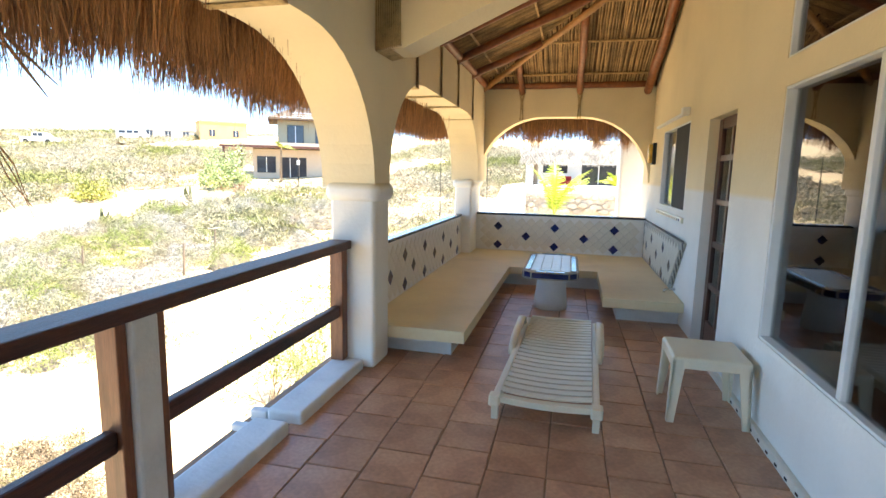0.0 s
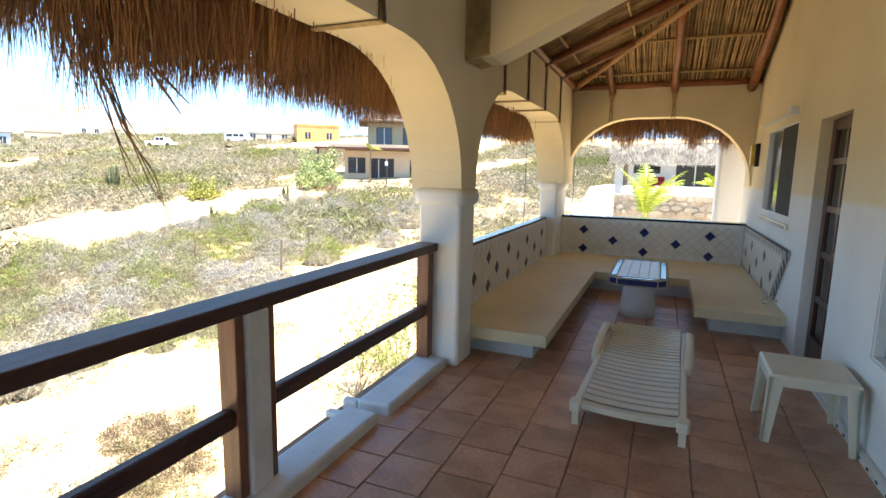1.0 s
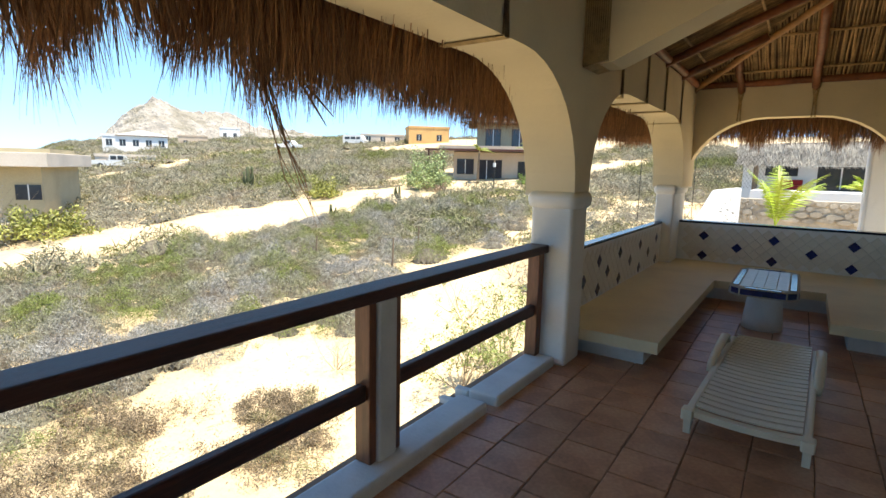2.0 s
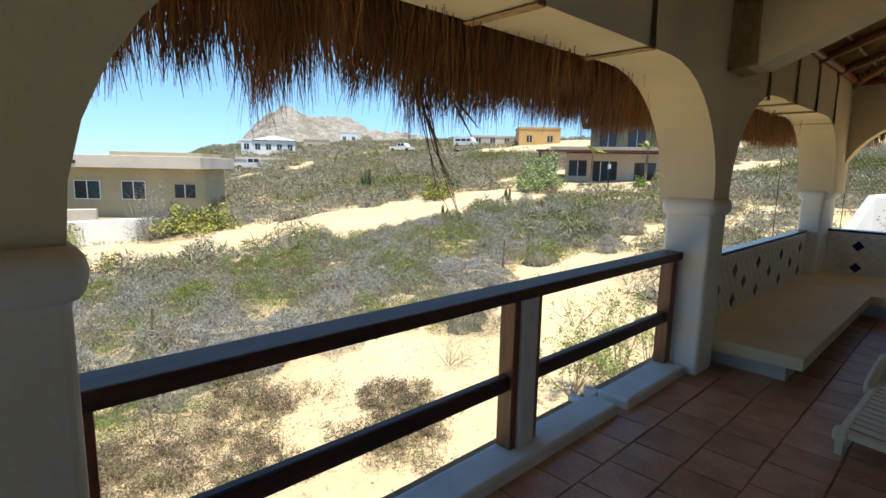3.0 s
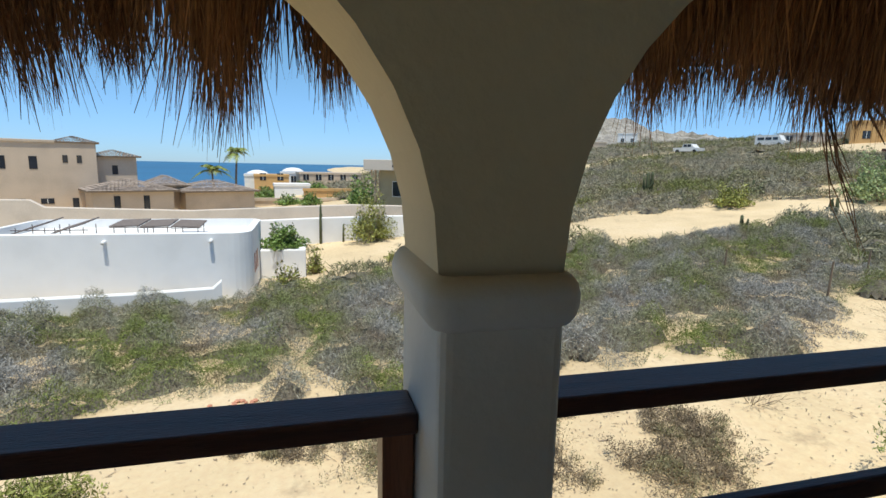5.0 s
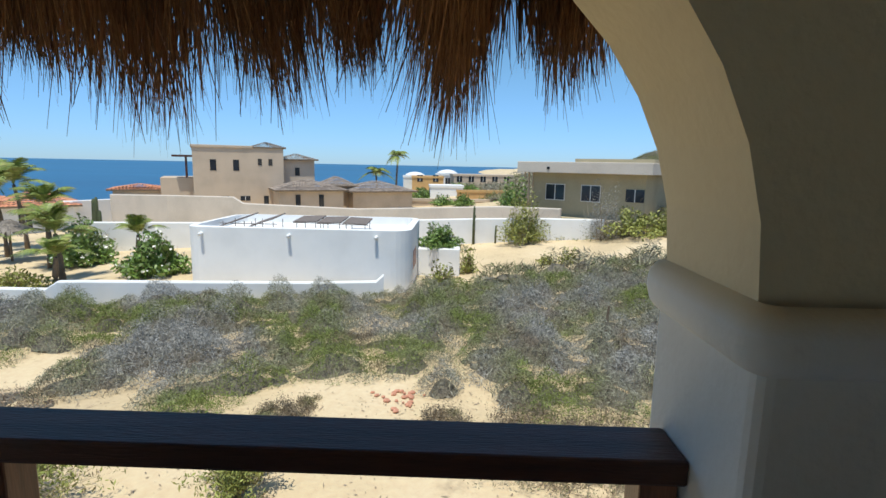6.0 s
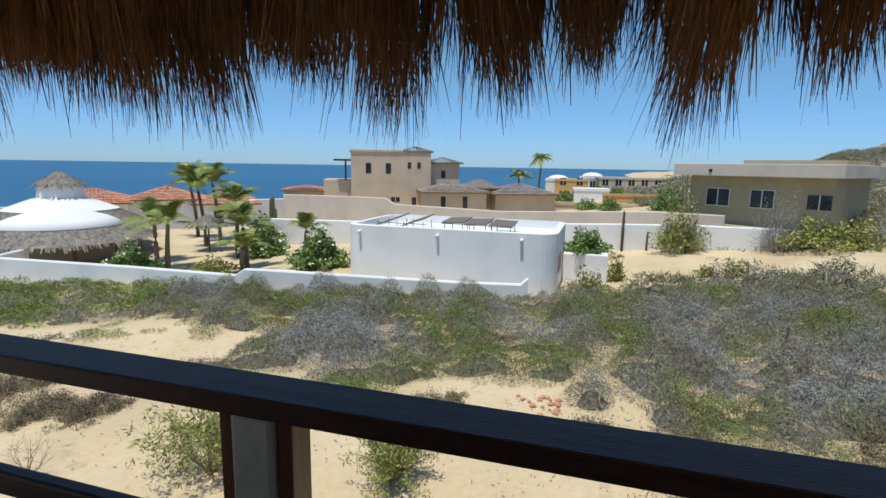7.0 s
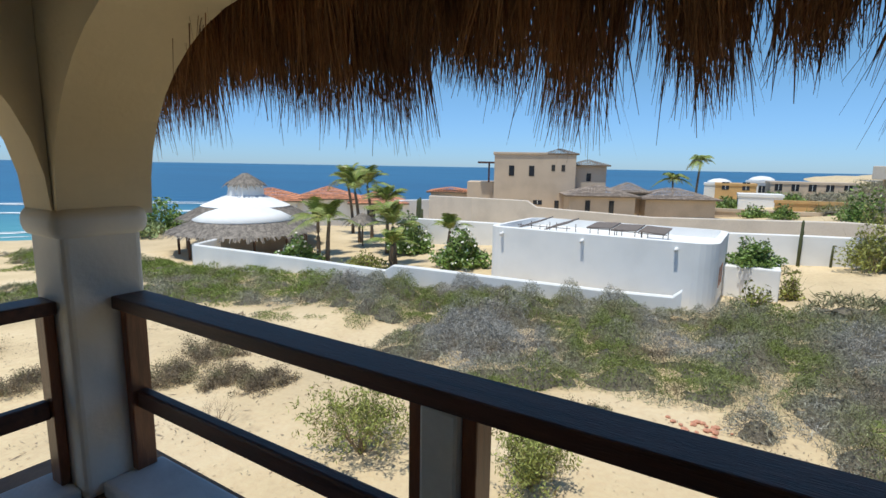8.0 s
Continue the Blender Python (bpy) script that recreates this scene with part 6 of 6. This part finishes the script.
hip_roof(mh, 7.7, 11.2, 1.2, 6.0, 5.5, 0.65, ROOFTILE, 0.4)
for a in ((-2.2, -1.7, 0.4), (-2.2, -1.7, 3.2)):
    part("post", boxed(a[0], a[0] + 0.16, a[2], a[2] + 0.16, 3.4, 5.6), DOORWOOD, mh)
part("pergola", boxed(-3.4, -1.3, 0.2, 3.6, 5.55, 5.75), DOORWOOD, mh, "dark wooden pergola")
for x0, z0, w, h in ((0.15, 4.2, 0.6, 1.15), (2.4, 4.2, 0.6, 1.15), (4.9, 4.8, 0.4, 0.7), (6.0, 4.8, 0.4, 0.7), (9.0, 3.7, 0.5, 0.9), (0.9, 1.0, 1.0, 0.5), (3.0, 1.0, 1.0, 0.5), (5.4, 0.6, 0.5, 0.9)):
    pane_window(mh, x0, x0 + w, z0, z0 + h, 1.2 if x0 > 7.6 else 0.0)
for k_, (x0, x1, y0, y1, zt) in enumerate(((6.4, 13.0, -5.0, 1.0, 2.35), (12.6, 15.4, 0.0, 5.0, 2.6))):
    part("wing", boxed(x0, x1, y0, y1, -1.0, zt), BEIGE, mh)
    hip_roof(mh, x0, x1, y0, y1, zt, 1.0, ROOFTILE, 0.5)
for x0 in (8.0, 10.4):
    pane_window(mh, x0, x0 + 0.5, 0.6, 1.9, -5.0)
part("wing", boxed(14.8, 22.0, -2.2, 4.0, -1.0, 2.05), BEIGE, mh)
hip_roof(mh, 14.8, 22.0, -2.2, 4.0, 2.05, 1.1, ROOFTILE, 0.5)
part("wing", boxed(-9.0, -4.6, 2.0, 7.0, -1.0, 2.1), BEIGE, mh)
hip_roof(mh, -9.0, -4.6, 2.0, 7.0, 2.1, 0.5, TERRACOTTA, 0.5)

# flat-roofed khaki house
fh = thing("flat_house", "single-storey khaki house with a deep flat roof slab", "house", facing(-40.8, 4.0, -3.0, 55.0))
part("wall", boxed(0.6, 9.3, 0.6, 8.0, -1.0, 4.2), OLIVE, fh)
part("roof", boxed(-0.25, 10.0, -0.6, 8.6, 4.2, 5.02, 0.03), BEIGE_WALL, fh, "pale flat roof slab with a deep edge")
part("roof", boxed(3.4, 9.4, 2.0, 7.0, 5.02, 5.3), OLIVE, fh)
for k_ in range(5):
    part("post", tube(bmesh.new(), [(0.05, 0.2 + k_ * 0.7, -1), (0.05, 0.2 + k_ * 0.7, 4.2)], 0.07, 8), BEIGE, fh)
pane_window(fh, 1.7, 3.3, 2.1, 3.35, 0.6, frame_mat=ALU)
pane_window(fh, 4.6, 6.1, 2.1, 3.35, 0.6, frame_mat=ALU)
pane_window(fh, 7.9, 9.3, 2.2, 3.2, 0.6, frame_mat=OLIVE)
part("roof_light", boxed(2.3, 2.5, -0.68, -0.6, 4.45, 4.65), DARKMETAL, fh)
part("wall", boxed(0.6, 9.3, -0.6, 0.6, -1.5, 0.9), OLIVE, fh)

# palapa with white discs
pal = thing("palapa", "round thatched palapa with white plaster domes on its roof", "palapa", pose(-23.14, -34.00, rise(-23.14, -34.00)))


def thatch_cone(parent, cx, cy, r0, r1, z0, z1, seed, name="thatch", n=2600):
    g_ = np.random.default_rng(seed)
    part(name, lathe(bmesh.new(), [(r0 - 0.15, z0 - 0.02), (r0, z0), (r1, z1), (r1 * 0.5, z1 + 0.02)], cx, cy, 40), GREYTHATCH, parent)
    an, f = g_.uniform(0, 2 * math.pi, n), g_.random(n)
    r = r0 + (r1 - r0) * f
    z = z0 + (z1 - z0) * f
    p = np.stack([cx + r * np.cos(an), cy + r * np.sin(an), z + 0.03], -1)
    o = np.stack([np.cos(an), np.sin(an), -np.full(n, (z1 - z0) / (r0 - r1 + 1e-6)) - g_.uniform(0, 0.5, n)], -1)
    q = p + o * g_.uniform(0.25, 0.5, n)[:, None]
    s = np.stack([-np.sin(an), np.cos(an), np.zeros(n)], -1) * 0.06
    v = np.stack([p - s, p + s, q + s * 0.3, q - s * 0.3], 1)
    raw("thatch_layer", v.reshape(-1, 3), quads(n), GREYTHATCH, parent)


thatch_cone(pal, 0, 0, 5.2, 3.0, 1.45, 2.35, 1)
thatch_cone(pal, -2.6, -3.2, 5.0, 3.2, 2.0, 2.9, 2)
part("dome", lathe(bmesh.new(), [(3.4, 2.1), (3.5, 2.25), (2.6, 2.7), (1.2, 3.15), (0.3, 3.35)], 0, 0, 40), WHITE, pal, "white plaster dome", True)
part("dome", lathe(bmesh.new(), [(3.3, 2.7), (3.4, 2.9), (2.2, 3.4), (1.4, 3.7), (1.3, 4.5), (0.9, 4.75), (0.2, 4.95)], -2.6, -3.2, 40), WHITE, pal, "white plaster dome with a lantern", False)
thatch_cone(pal, -2.6, -3.2, 1.5, 0.2, 4.6, 5.4, 3, n=700)
for k_ in range(12):
    a = 2 * math.pi * k_ / 12
    part("post", tube(bmesh.new(), [(4.4 * math.cos(a), 4.4 * math.sin(a), -0.6), (4.4 * math.cos(a), 4.4 * math.sin(a), 1.6)], 0.09, 8), DOORWOOD, pal)
part("core_wall", lathe(bmesh.new(), [(3.3, -0.8), (3.3, 1.9)], -0.6, -0.8, 30), BEIGE, pal)

# terracotta-roofed house behind the palms
th = thing("tile_roof_house", "white house with terracotta hip roofs behind the palms", "house", facing(-36.74, -45.88, -5.4, 130))
for x0, x1, y0, y1, zt in ((-5.0, 1.5, 0, 6.0, 3.0), (1.5, 7.5, 1.0, 7.0, 3.2), (7.5, 13.0, 0.0, 6.0, 2.8)):
    part("wall", boxed(x0, x1, y0, y1, -1.5, zt), WHITE, th)
    hip_roof(th, x0, x1, y0, y1, zt, 1.25, TERRACOTTA, 0.6)
for x0 in (-3.4, -0.6, 9.0, 11.0):
    pane_window(th, x0, x0 + 0.9, 0.9, 2.1, 0.0)
pane_window(th, 3.0, 4.2, 0.9, 2.1, 1.0)
free_wall("garden_wall_6", [(-52.0, -34.0, -5.2, -2.3), (-45.0, -36.0, -5.2, -2.2), (-43.0, -42.0, -5.4, -2.3)], 0.3, WHITE, "white wall below the large house")
pu = thing("thatch_umbrella", "small thatched sunshade on a pole in the garden", "umbrella", pose(-26.61, -25.75, rise(-26.61, -25.75)))
part("pole", tube(bmesh.new(), [(0, 0, -0.1), (0, 0, 1.9)], 0.06, 8), TRUNK, pu)
thatch_cone(pu, 0, 0, 1.1, 0.1, 1.75, 2.3, 6, "canopy", 300)

# hillside house
hh = thing("hillside_house", "two-storey beige house with a roof terrace and dark doors", "house", facing(-24.6, 37.0, 0.25, 31.0))
part("wall", boxed(1.2, 9.4, 1.6, 8.0, -1.0, 2.9), BEIGE, hh)
part("roof", boxed(-1.2, 9.8, -0.3, 8.2, 2.95, 3.12), DOORWOOD, hh, "flat dark-edged porch roof")
part("wall", boxed(3.2, 9.2, 3.6, 8.0, 3.12, 5.6), OLIVE, hh)
for x in (-0.9, 0.4, 8.9):
    part("post", tube(bmesh.new(), [(x, -0.05, -0.6), (x, -0.05, 2.95)], 0.09, 8), DOORWOOD, hh)
part("rail_wall", boxed(0.0, 9.6, 0.1, 0.25, 3.12, 3.4), BEIGE, hh)
for x0, x1, z0, z1 in ((1.5, 3.0, 0.95, 2.3), (3.5, 4.8, 0.1, 2.25), (4.9, 5.5, 0.6, 2.25), (6.9, 8.6, 0.05, 2.15)):
    pane_window(hh, x0, x1, z0, z1, 1.6)
pane_window(hh, 4.0, 5.4, 3.3, 5.1, 3.6)
pane_window(hh, 6.4, 7.8, 3.3, 5.1, 3.6)
hip_roof(hh, 3.0, 9.4, 3.2, 8.4, 5.6, 1.6, GREYTHATCH, 0.6)
part("wall", boxed(9.4, 10.8, 2.6, 8.0, -1.0, 2.6), BEIGE, hh)
leafy_bush(-17.0, 38.0, 0.7, 0.9, "small green bush beside the house door", LEAF, 700, 0.08, 61)
leafy_bush(-16.0, 39.2, 0.9, 1.3, "yellow-green bush beside the house corner", YELLOWGREEN, 700, 0.09, 62)


def skyline_house(x, y, w, d, h, yaw, mat, label, windows=3, z=None, storeys=1):
    b = thing("hill_house", label, "house", facing(x, y, rise(x, y) if z is None else z, yaw))
    part("wall", boxed(-w / 2, w / 2, 0, d, -2.0, h), mat, b)
    part("parapet", boxed(-w / 2 - 0.1, w / 2 + 0.1, -0.1, d + 0.1, h - 0.05, h + 0.3), mat, b)
    for s in range(storeys):
        zz = s * h / storeys
        for k_ in range(windows):
            cx = -w / 2 + (k_ + 0.5) * w / windows
            pane_window(b, cx - 0.5, cx + 0.5, zz + 0.9, zz + 2.1, 0.0)
    return b


mn = skyline_house(-106.0, 50.5, 11, 8, 5.4, 65, WHITE, "white two-storey house with arched windows on the hillside", 5, 1.2, 2)
hip_roof(mn, -3.0, 5.5, 0.0, 8.0, 5.6, 1.2, WHITE, 0.3)
for x0 in (-5.5, -3.7, -1.9):
    part("arch_bay", lathe(bmesh.new(), [(0.75, 0.2), (0.75, 1.6), (0.5, 2.1), (0.1, 2.3)], x0 + 0.4, -0.4, 12), BEIGE, mn)
skyline_house(-74.0, 34.0, 7, 5, 2.6, 65, BEIGE_WALL, "low pale house beside the white villa", 2, -0.2)
skyline_house(-130.0, 76.0, 7, 6, 3.2, 60, BEIGE, "small beige house on the ridge", 2, 5.5)
skyline_house(-150.0, 100.0, 6, 5, 7.0, 58, WHITE, "tall pale house on the ridge", 2, 6.0, 2)
skyline_house(-60.0, 84.0, 8, 6, 3.4, 45, OCHRE, "ochre house on the ridge", 2, 6.2)
skyline_house(-72.0, 84.0, 9, 6, 2.4, 45, BEIGE_WALL, "low pale house on the ridge", 3, 6.0)
skyline_house(-92.0, -6.6, 5.6, 6, 1.6, 95, OCHRE, "small ochre house near the shore", 2, -2.3)
lw = skyline_house(-97.0, -9.3, 4.4, 4, 1.4, 95, WHITE, "low white house with a flat dome near the shore", 0, -2.2)
part("dome", lathe(bmesh.new(), [(2.0, 1.65), (1.7, 2.0), (1.0, 2.3), (0.2, 2.42)], 0, 2.0, 24), WHITE, lw, "flat white dome", True)
dm = skyline_house(-104.0, -3.3, 4.6, 4, 2.6, 95, WHITE, "white cube house with a small dome near the shore", 1, -3.0)
part("dome", lathe(bmesh.new(), [(2.1, 2.85), (1.9, 3.2), (1.2, 3.55), (0.3, 3.7)], 0, 2.0, 24), WHITE, dm, "white dome", True)
skyline_house(-78.0, -2.9, 5.0, 4, 1.6, 95, WHITE, "low white shed roof near the shore", 0, -3.3)
skyline_house(-96.0, 3.4, 11, 6, 2.0, 97, BEIGE, "long low beige house near the shore", 5, -2.3)
skyline_house(-64.0, -2.2, 13, 0.4, 0.75, 95, BEIGE, "low beige garden wall near the shore", 0, -3.6)
skyline_house(-71.0, 2.2, 7, 0.4, 1.3, 95, OCHRE, "sandy garden wall near the shore", 0, -3.3)
for i, (x, y) in enumerate(((-82.0, -7.2), (-80.0, -5.9), (-76.0, -9.4), (-78.0, -6.5), (-88.0, -1.6), (-84.0, -0.4), (-83.0, 0.9), (-66.0, -7.4), (-62.0, -3.0), (-60.0, -0.6), (-58.0, 4.6))):
    leafy_bush(x, y, 1.6, 1.5, "dark green garden bush near the shore", LEAF, 700, 0.17, 70 + i)


def pickup(x, y, yaw, label, van=False):
    c_ = thing("van" if van else "pickup_truck", label, "vehicle", facing(x, y, rise(x, y) + 0.05, yaw))
    if van:
        body = [(-2.4, 0.35), (2.4, 0.35), (2.45, 1.0), (1.9, 1.15), (1.4, 2.0), (-2.3, 2.05), (-2.45, 1.2)]
    else:
        body = [(-2.5, 0.4), (2.5, 0.4), (2.5, 0.95), (1.5, 1.05), (0.9, 1.7), (-0.6, 1.72), (-0.75, 1.05), (-2.5, 1.05)]
    part("body", prism(bmesh.new(), body, "y", -0.9, 0.9), CARPAINT, c_)
    for s in (-0.91, 0.91):
        for a, b in (((-0.5, 0.15), (0.25, 0.9)) if not van else ((-2.0, -0.9), (-0.7, 0.3), (0.5, 1.3))):
            part("side_window", boxed(a, b, s - 0.01, s + 0.01, 1.15, 1.62), FAR_GLASS, c_)
        for wx in (-1.6, 1.6):
            part("wheel", tube(bmesh.new(), [(wx, s - 0.12, 0.35), (wx, s + 0.12, 0.35)], 0.36, 14), RUBBER, c_)
    return c_


pickup(-80.0, 66.0, 20, "white pickup truck parked on the hillside track")
pickup(-74.0, 78.0, 20, "white passenger van parked on the ridge", True)
pickup(-70.0, 31.0, 60, "pale parked pickup truck beside a low house")

# rocky hill
def hill():
    """Two rounded summits with a long shoulder, broken by outcrops."""
    nx, ny = 120, 130
    xs, ys = np.linspace(-420, -190, nx), np.linspace(40, 330, ny)
    v = np.zeros((nx, ny, 3))
    for i, x in enumerate(xs):
        for j, y in enumerate(ys):
            # across runs along the crest, deep runs towards the houses
            across, deep = (x + 291) * 0.54 + (y - 151) * 0.84, (x + 291) * -0.84 + (y - 151) * 0.54
            p = 36 * math.exp(-(across / 29) ** 2 - (deep / 55) ** 2)
            q = 31 * math.exp(-((across - 30) / 34) ** 2 - (deep / 55) ** 2)
            s = 23 * math.exp(-((across - 72) / 50) ** 2 - (deep / 60) ** 2)
            h = (p ** 4 + q ** 4 + s ** 4) ** 0.25
            h *= 1 + 0.10 * noise.noise(Vector((x * 0.06, y * 0.06, 1.0)))
            rough = noise.noise(Vector((x * 0.16, y * 0.16, 2.0))) * 2.4 + abs(noise.noise(Vector((x * 0.34, y * 0.34, 5.0)))) * 4.2
            v[i, j] = (x, y, h - 3.0 + rough * min(1, h / 8))
    idx = np.arange(nx * ny).reshape(nx, ny)
    fc = np.stack([idx[:-1, :-1], idx[1:, :-1], idx[1:, 1:], idx[:-1, 1:]], -1).reshape(-1, 4)
    ob = raw("hill", v.reshape(-1, 3), fc, ROCK)
    return tagged(ob, "bare grey rocky hill behind the houses", "hill", kind="structure")


hill()

# ---- north side, through the far arch ----
nh = thing("thatched_house", "white house with a shaggy grey thatch roof and dark sliding doors", "house", pose(1.0, 30.0, 0.0))
part("wall", boxed(-2.2, 4.6, 1.5, 7.0, -2.0, 2.2), WHITE, nh)
part("terrace", boxed(-1.4, 5.0, -4.0, 1.5, -2.0, 0.95), WHITE, nh, "white terrace wall")
pane_window(nh, 1.0, 2.9, 0.95, 2.1, 1.5)
pane_window(nh, -1.2, 0.2, 1.6, 2.1, 1.5)
bm = prism(bmesh.new(), [(-2.2, 2.15), (-1.4, 3.1), (3.6, 3.2), (5.0, 2.15)], "y", -0.6, 7.5)
part("roof", bm, PALETHATCH, nh)
g = np.random.default_rng(12)
n = 7000
px_, pf = g.uniform(-2.3, 4.9, n), g.random(n)
p = np.stack([px_, -0.65 - 0.2 * (1 - pf), 2.2 + pf * 0.95], -1)
q = p + np.stack([g.normal(0, 0.08, n), -g.uniform(0.02, 0.15, n), -g.uniform(0.12, 0.3, n)], -1)
s_ = np.array([0.014, 0, 0])
raw("thatch_layer", np.stack([p - s_, p + s_, q + s_ * 0.3, q - s_ * 0.3], 1).reshape(-1, 3), quads(n), PALETHATCH, nh)
for x in (-1.5, 3.6):
    part("post", tube(bmesh.new(), [(x, -0.3, 0.9), (x, -0.3, 2.3)], 0.12, 8), TRUNK, nh)
so_ = thing("red_sofa", "red cushioned sofa on the terrace of the thatched house", "sofa", pose(0.9, 30.4, 0.95))
part("seat", boxed(-0.55, 0.55, -0.3, 0.3, 0.0, 0.22, 0.03), REDCLOTH, so_)
part("backrest", boxed(-0.55, 0.55, 0.25, 0.4, 0.22, 0.48, 0.03), REDCLOTH, so_)
free_wall("garden_wall_7", [(-1.75, 18.6, -3.0, -0.6), (-1.3, 19.4, -2.8, 0.2), (-1.0, 19.9, -2.6, 1.05), (-0.35, 20.4, -2.6, 1.15)], 0.35, WHITE, "white sloping garden wall north of the terrace")
sw = thing("stone_wall", "low dry field-stone retaining wall north of the terrace", "wall", kind="structure")
g = random.Random(5)
for r in range(4):
    x = -0.9 + g.uniform(0, 0.3)
    while x < 5.5:
        w = g.uniform(0.18, 0.55)
        zz, hh_ = r * 0.19 + g.uniform(-0.04, 0.04), g.uniform(0.16, 0.22)
        outline = []
        for q in range(7):
            a = 2 * math.pi * q / 7 + g.uniform(-0.25, 0.25)
            outline.append((x + w / 2 + (w / 2 - 0.012) * math.cos(a) * g.uniform(0.9, 1.08), zz + hh_ / 2 + hh_ / 2 * math.sin(a) * g.uniform(0.9, 1.08)))
        part("stone", prism(bmesh.new(), outline, "y", 21.26 + g.uniform(-0.05, 0.05), 21.7), STONE, sw)
        x += w
part("core", boxed(-0.9, 5.5, 21.33, 21.9, -3.0, 0.76), STONE, sw)
for x, y in ((2.6, 18.6), (1.9, 18.0)):
    broom_bush(x, y, 0.9, "spiky russet desert plant on the sand", TWIG, 14, 0.5, int(x * 10), True, "shrub")

leafy_bush(-0.2, 18.9, 0.9, 2.9, "bare grey twiggy shrub beside the sloping white wall", GREYSCRUB, 1800, 0.045, 64)
leafy_bush(0.55, 18.0, 0.6, 2.1, "bare grey twiggy shrub beside the sloping white wall", GREYSCRUB, 900, 0.045, 65)

# chain-link fence beyond the far arch
cf = thing("chain_link_fence", "thin chain-link fence north of the terrace", "fence")
bm = bmesh.new()
for k_ in range(60):
    for s in (-1, 1):
        x = -2.6 + k_ * 0.085
        dx = s * 0.75 * 0.8
        a, b = Vector((x, 15.4, 1.25)), Vector((x + dx, 15.4, 2.1))
        if -2.4 < b.x < 1.2 and -2.4 < a.x < 1.2:
            tube(bm, [a, b], 0.0025, 3, False)
part("mesh", bm, DARKMETAL, cf)
for x in (-2.4, -0.98):
    part("post", tube(bmesh.new(), [(x, 15.4, rise(x, 15.4) - 0.2), (x, 15.4, 2.1)], 0.009, 8), DARKMETAL, cf)

# surf line
g = np.random.default_rng(21)
n = 420
t_ = g.uniform(-60, 60, n)
off = g.choice([7.0, 10.0, 17.0, 22.0, 24.0, 60.0, 84.0, 88.0], n) + g.normal(0, 0.8, n) + 1.5 * np.sin(t_ * 0.2)
bx, by = -20 + t_ * -0.815 - off * 0.578, -83 + t_ * 0.578 - off * 0.815
L_ = g.uniform(2.0, 6.0, n)
W_ = g.uniform(0.25, 0.9, n)
al, nn = np.array([-0.815, 0.578]), np.array([-0.578, -0.815])
vv = []
for x, y, l, w in zip(bx, by, L_, W_):
    for a, b in ((-1, 0), (-0.5, -1), (0.5, -1), (1, 0), (0.5, 1), (-0.5, 1)):
        vv.append((x + al[0] * l * a + nn[0] * w * b, y + al[1] * l * a + nn[1] * w * b, -9.97 + 0.0001 * len(vv) / 6))
tagged(raw("surf", np.array(vv), np.arange(len(vv)).reshape(-1, 6), FOAM), "white breaking surf along the beach", "surf", kind="stuff")

# ---- clay floor tiles ----
g = random.Random(7)
floor = bpy.data.objects["floor"]
meshes = []
for k_ in range(6):
    bm = bmesh.new()
    w = 0.1468
    lo = [bm.verts.new((sx * (w + g.uniform(-0.002, 0.001)), sy * (w + g.uniform(-0.002, 0.001)), -0.014)) for sx, sy in ((-1, -1), (1, -1), (1, 1), (-1, 1))]
    mid = [bm.verts.new((v.co.x, v.co.y, -0.004)) for v in lo]
    hi = [bm.verts.new((v.co.x * 0.975, v.co.y * 0.975, 0.0 + g.uniform(-0.0012, 0.0012))) for v in lo]
    for p, q in ((lo, mid), (mid, hi)):
        for i in range(4):
            bm.faces.new((p[i], p[(i + 1) % 4], q[(i + 1) % 4], q[i]))
    bm.faces.new(hi)
    me = bpy.data.meshes.new("tile")
    bmesh.ops.recalc_face_normals(bm, faces=bm.faces)
    bm.to_mesh(me)
    bm.free()
    me.materials.append(SALTILLO)
    meshes.append(me)
rest_v, rest_f = [], []
for c_ in range(-1, 9):
    x = 1.36 + (c_ - 5) * 0.30 + 0.15 + 0.30
    if x > WX - 0.05:
        continue
    shift = g.choice([0.0, 0.11, 0.19, 0.05, 0.24])
    y = -4.4 + shift
    while y < FAR - 0.1:
        me = meshes[g.randrange(6)]
        m = pose(x + g.uniform(-0.003, 0.003), y, g.uniform(-0.0008, 0.0008), 0, 0, g.uniform(-0.5, 0.5) + g.choice([0, 90, 180, 270]))
        if y > 0.4:
            ob = new("tile", me)
            ob.parent = floor
            ob.matrix_basis = m
        else:
            b0 = len(rest_v)
            rest_v += [m @ v.co for v in me.vertices]
            rest_f += [[b0 + i for i in p.vertices] for p in me.polygons]
        y += 0.30
rt = raw("floor_tiles", np.array([list(v) for v in rest_v]), np.array(rest_f), SALTILLO, floor)
tagged(rt, "worn square clay floor tiles", kind="stuff")
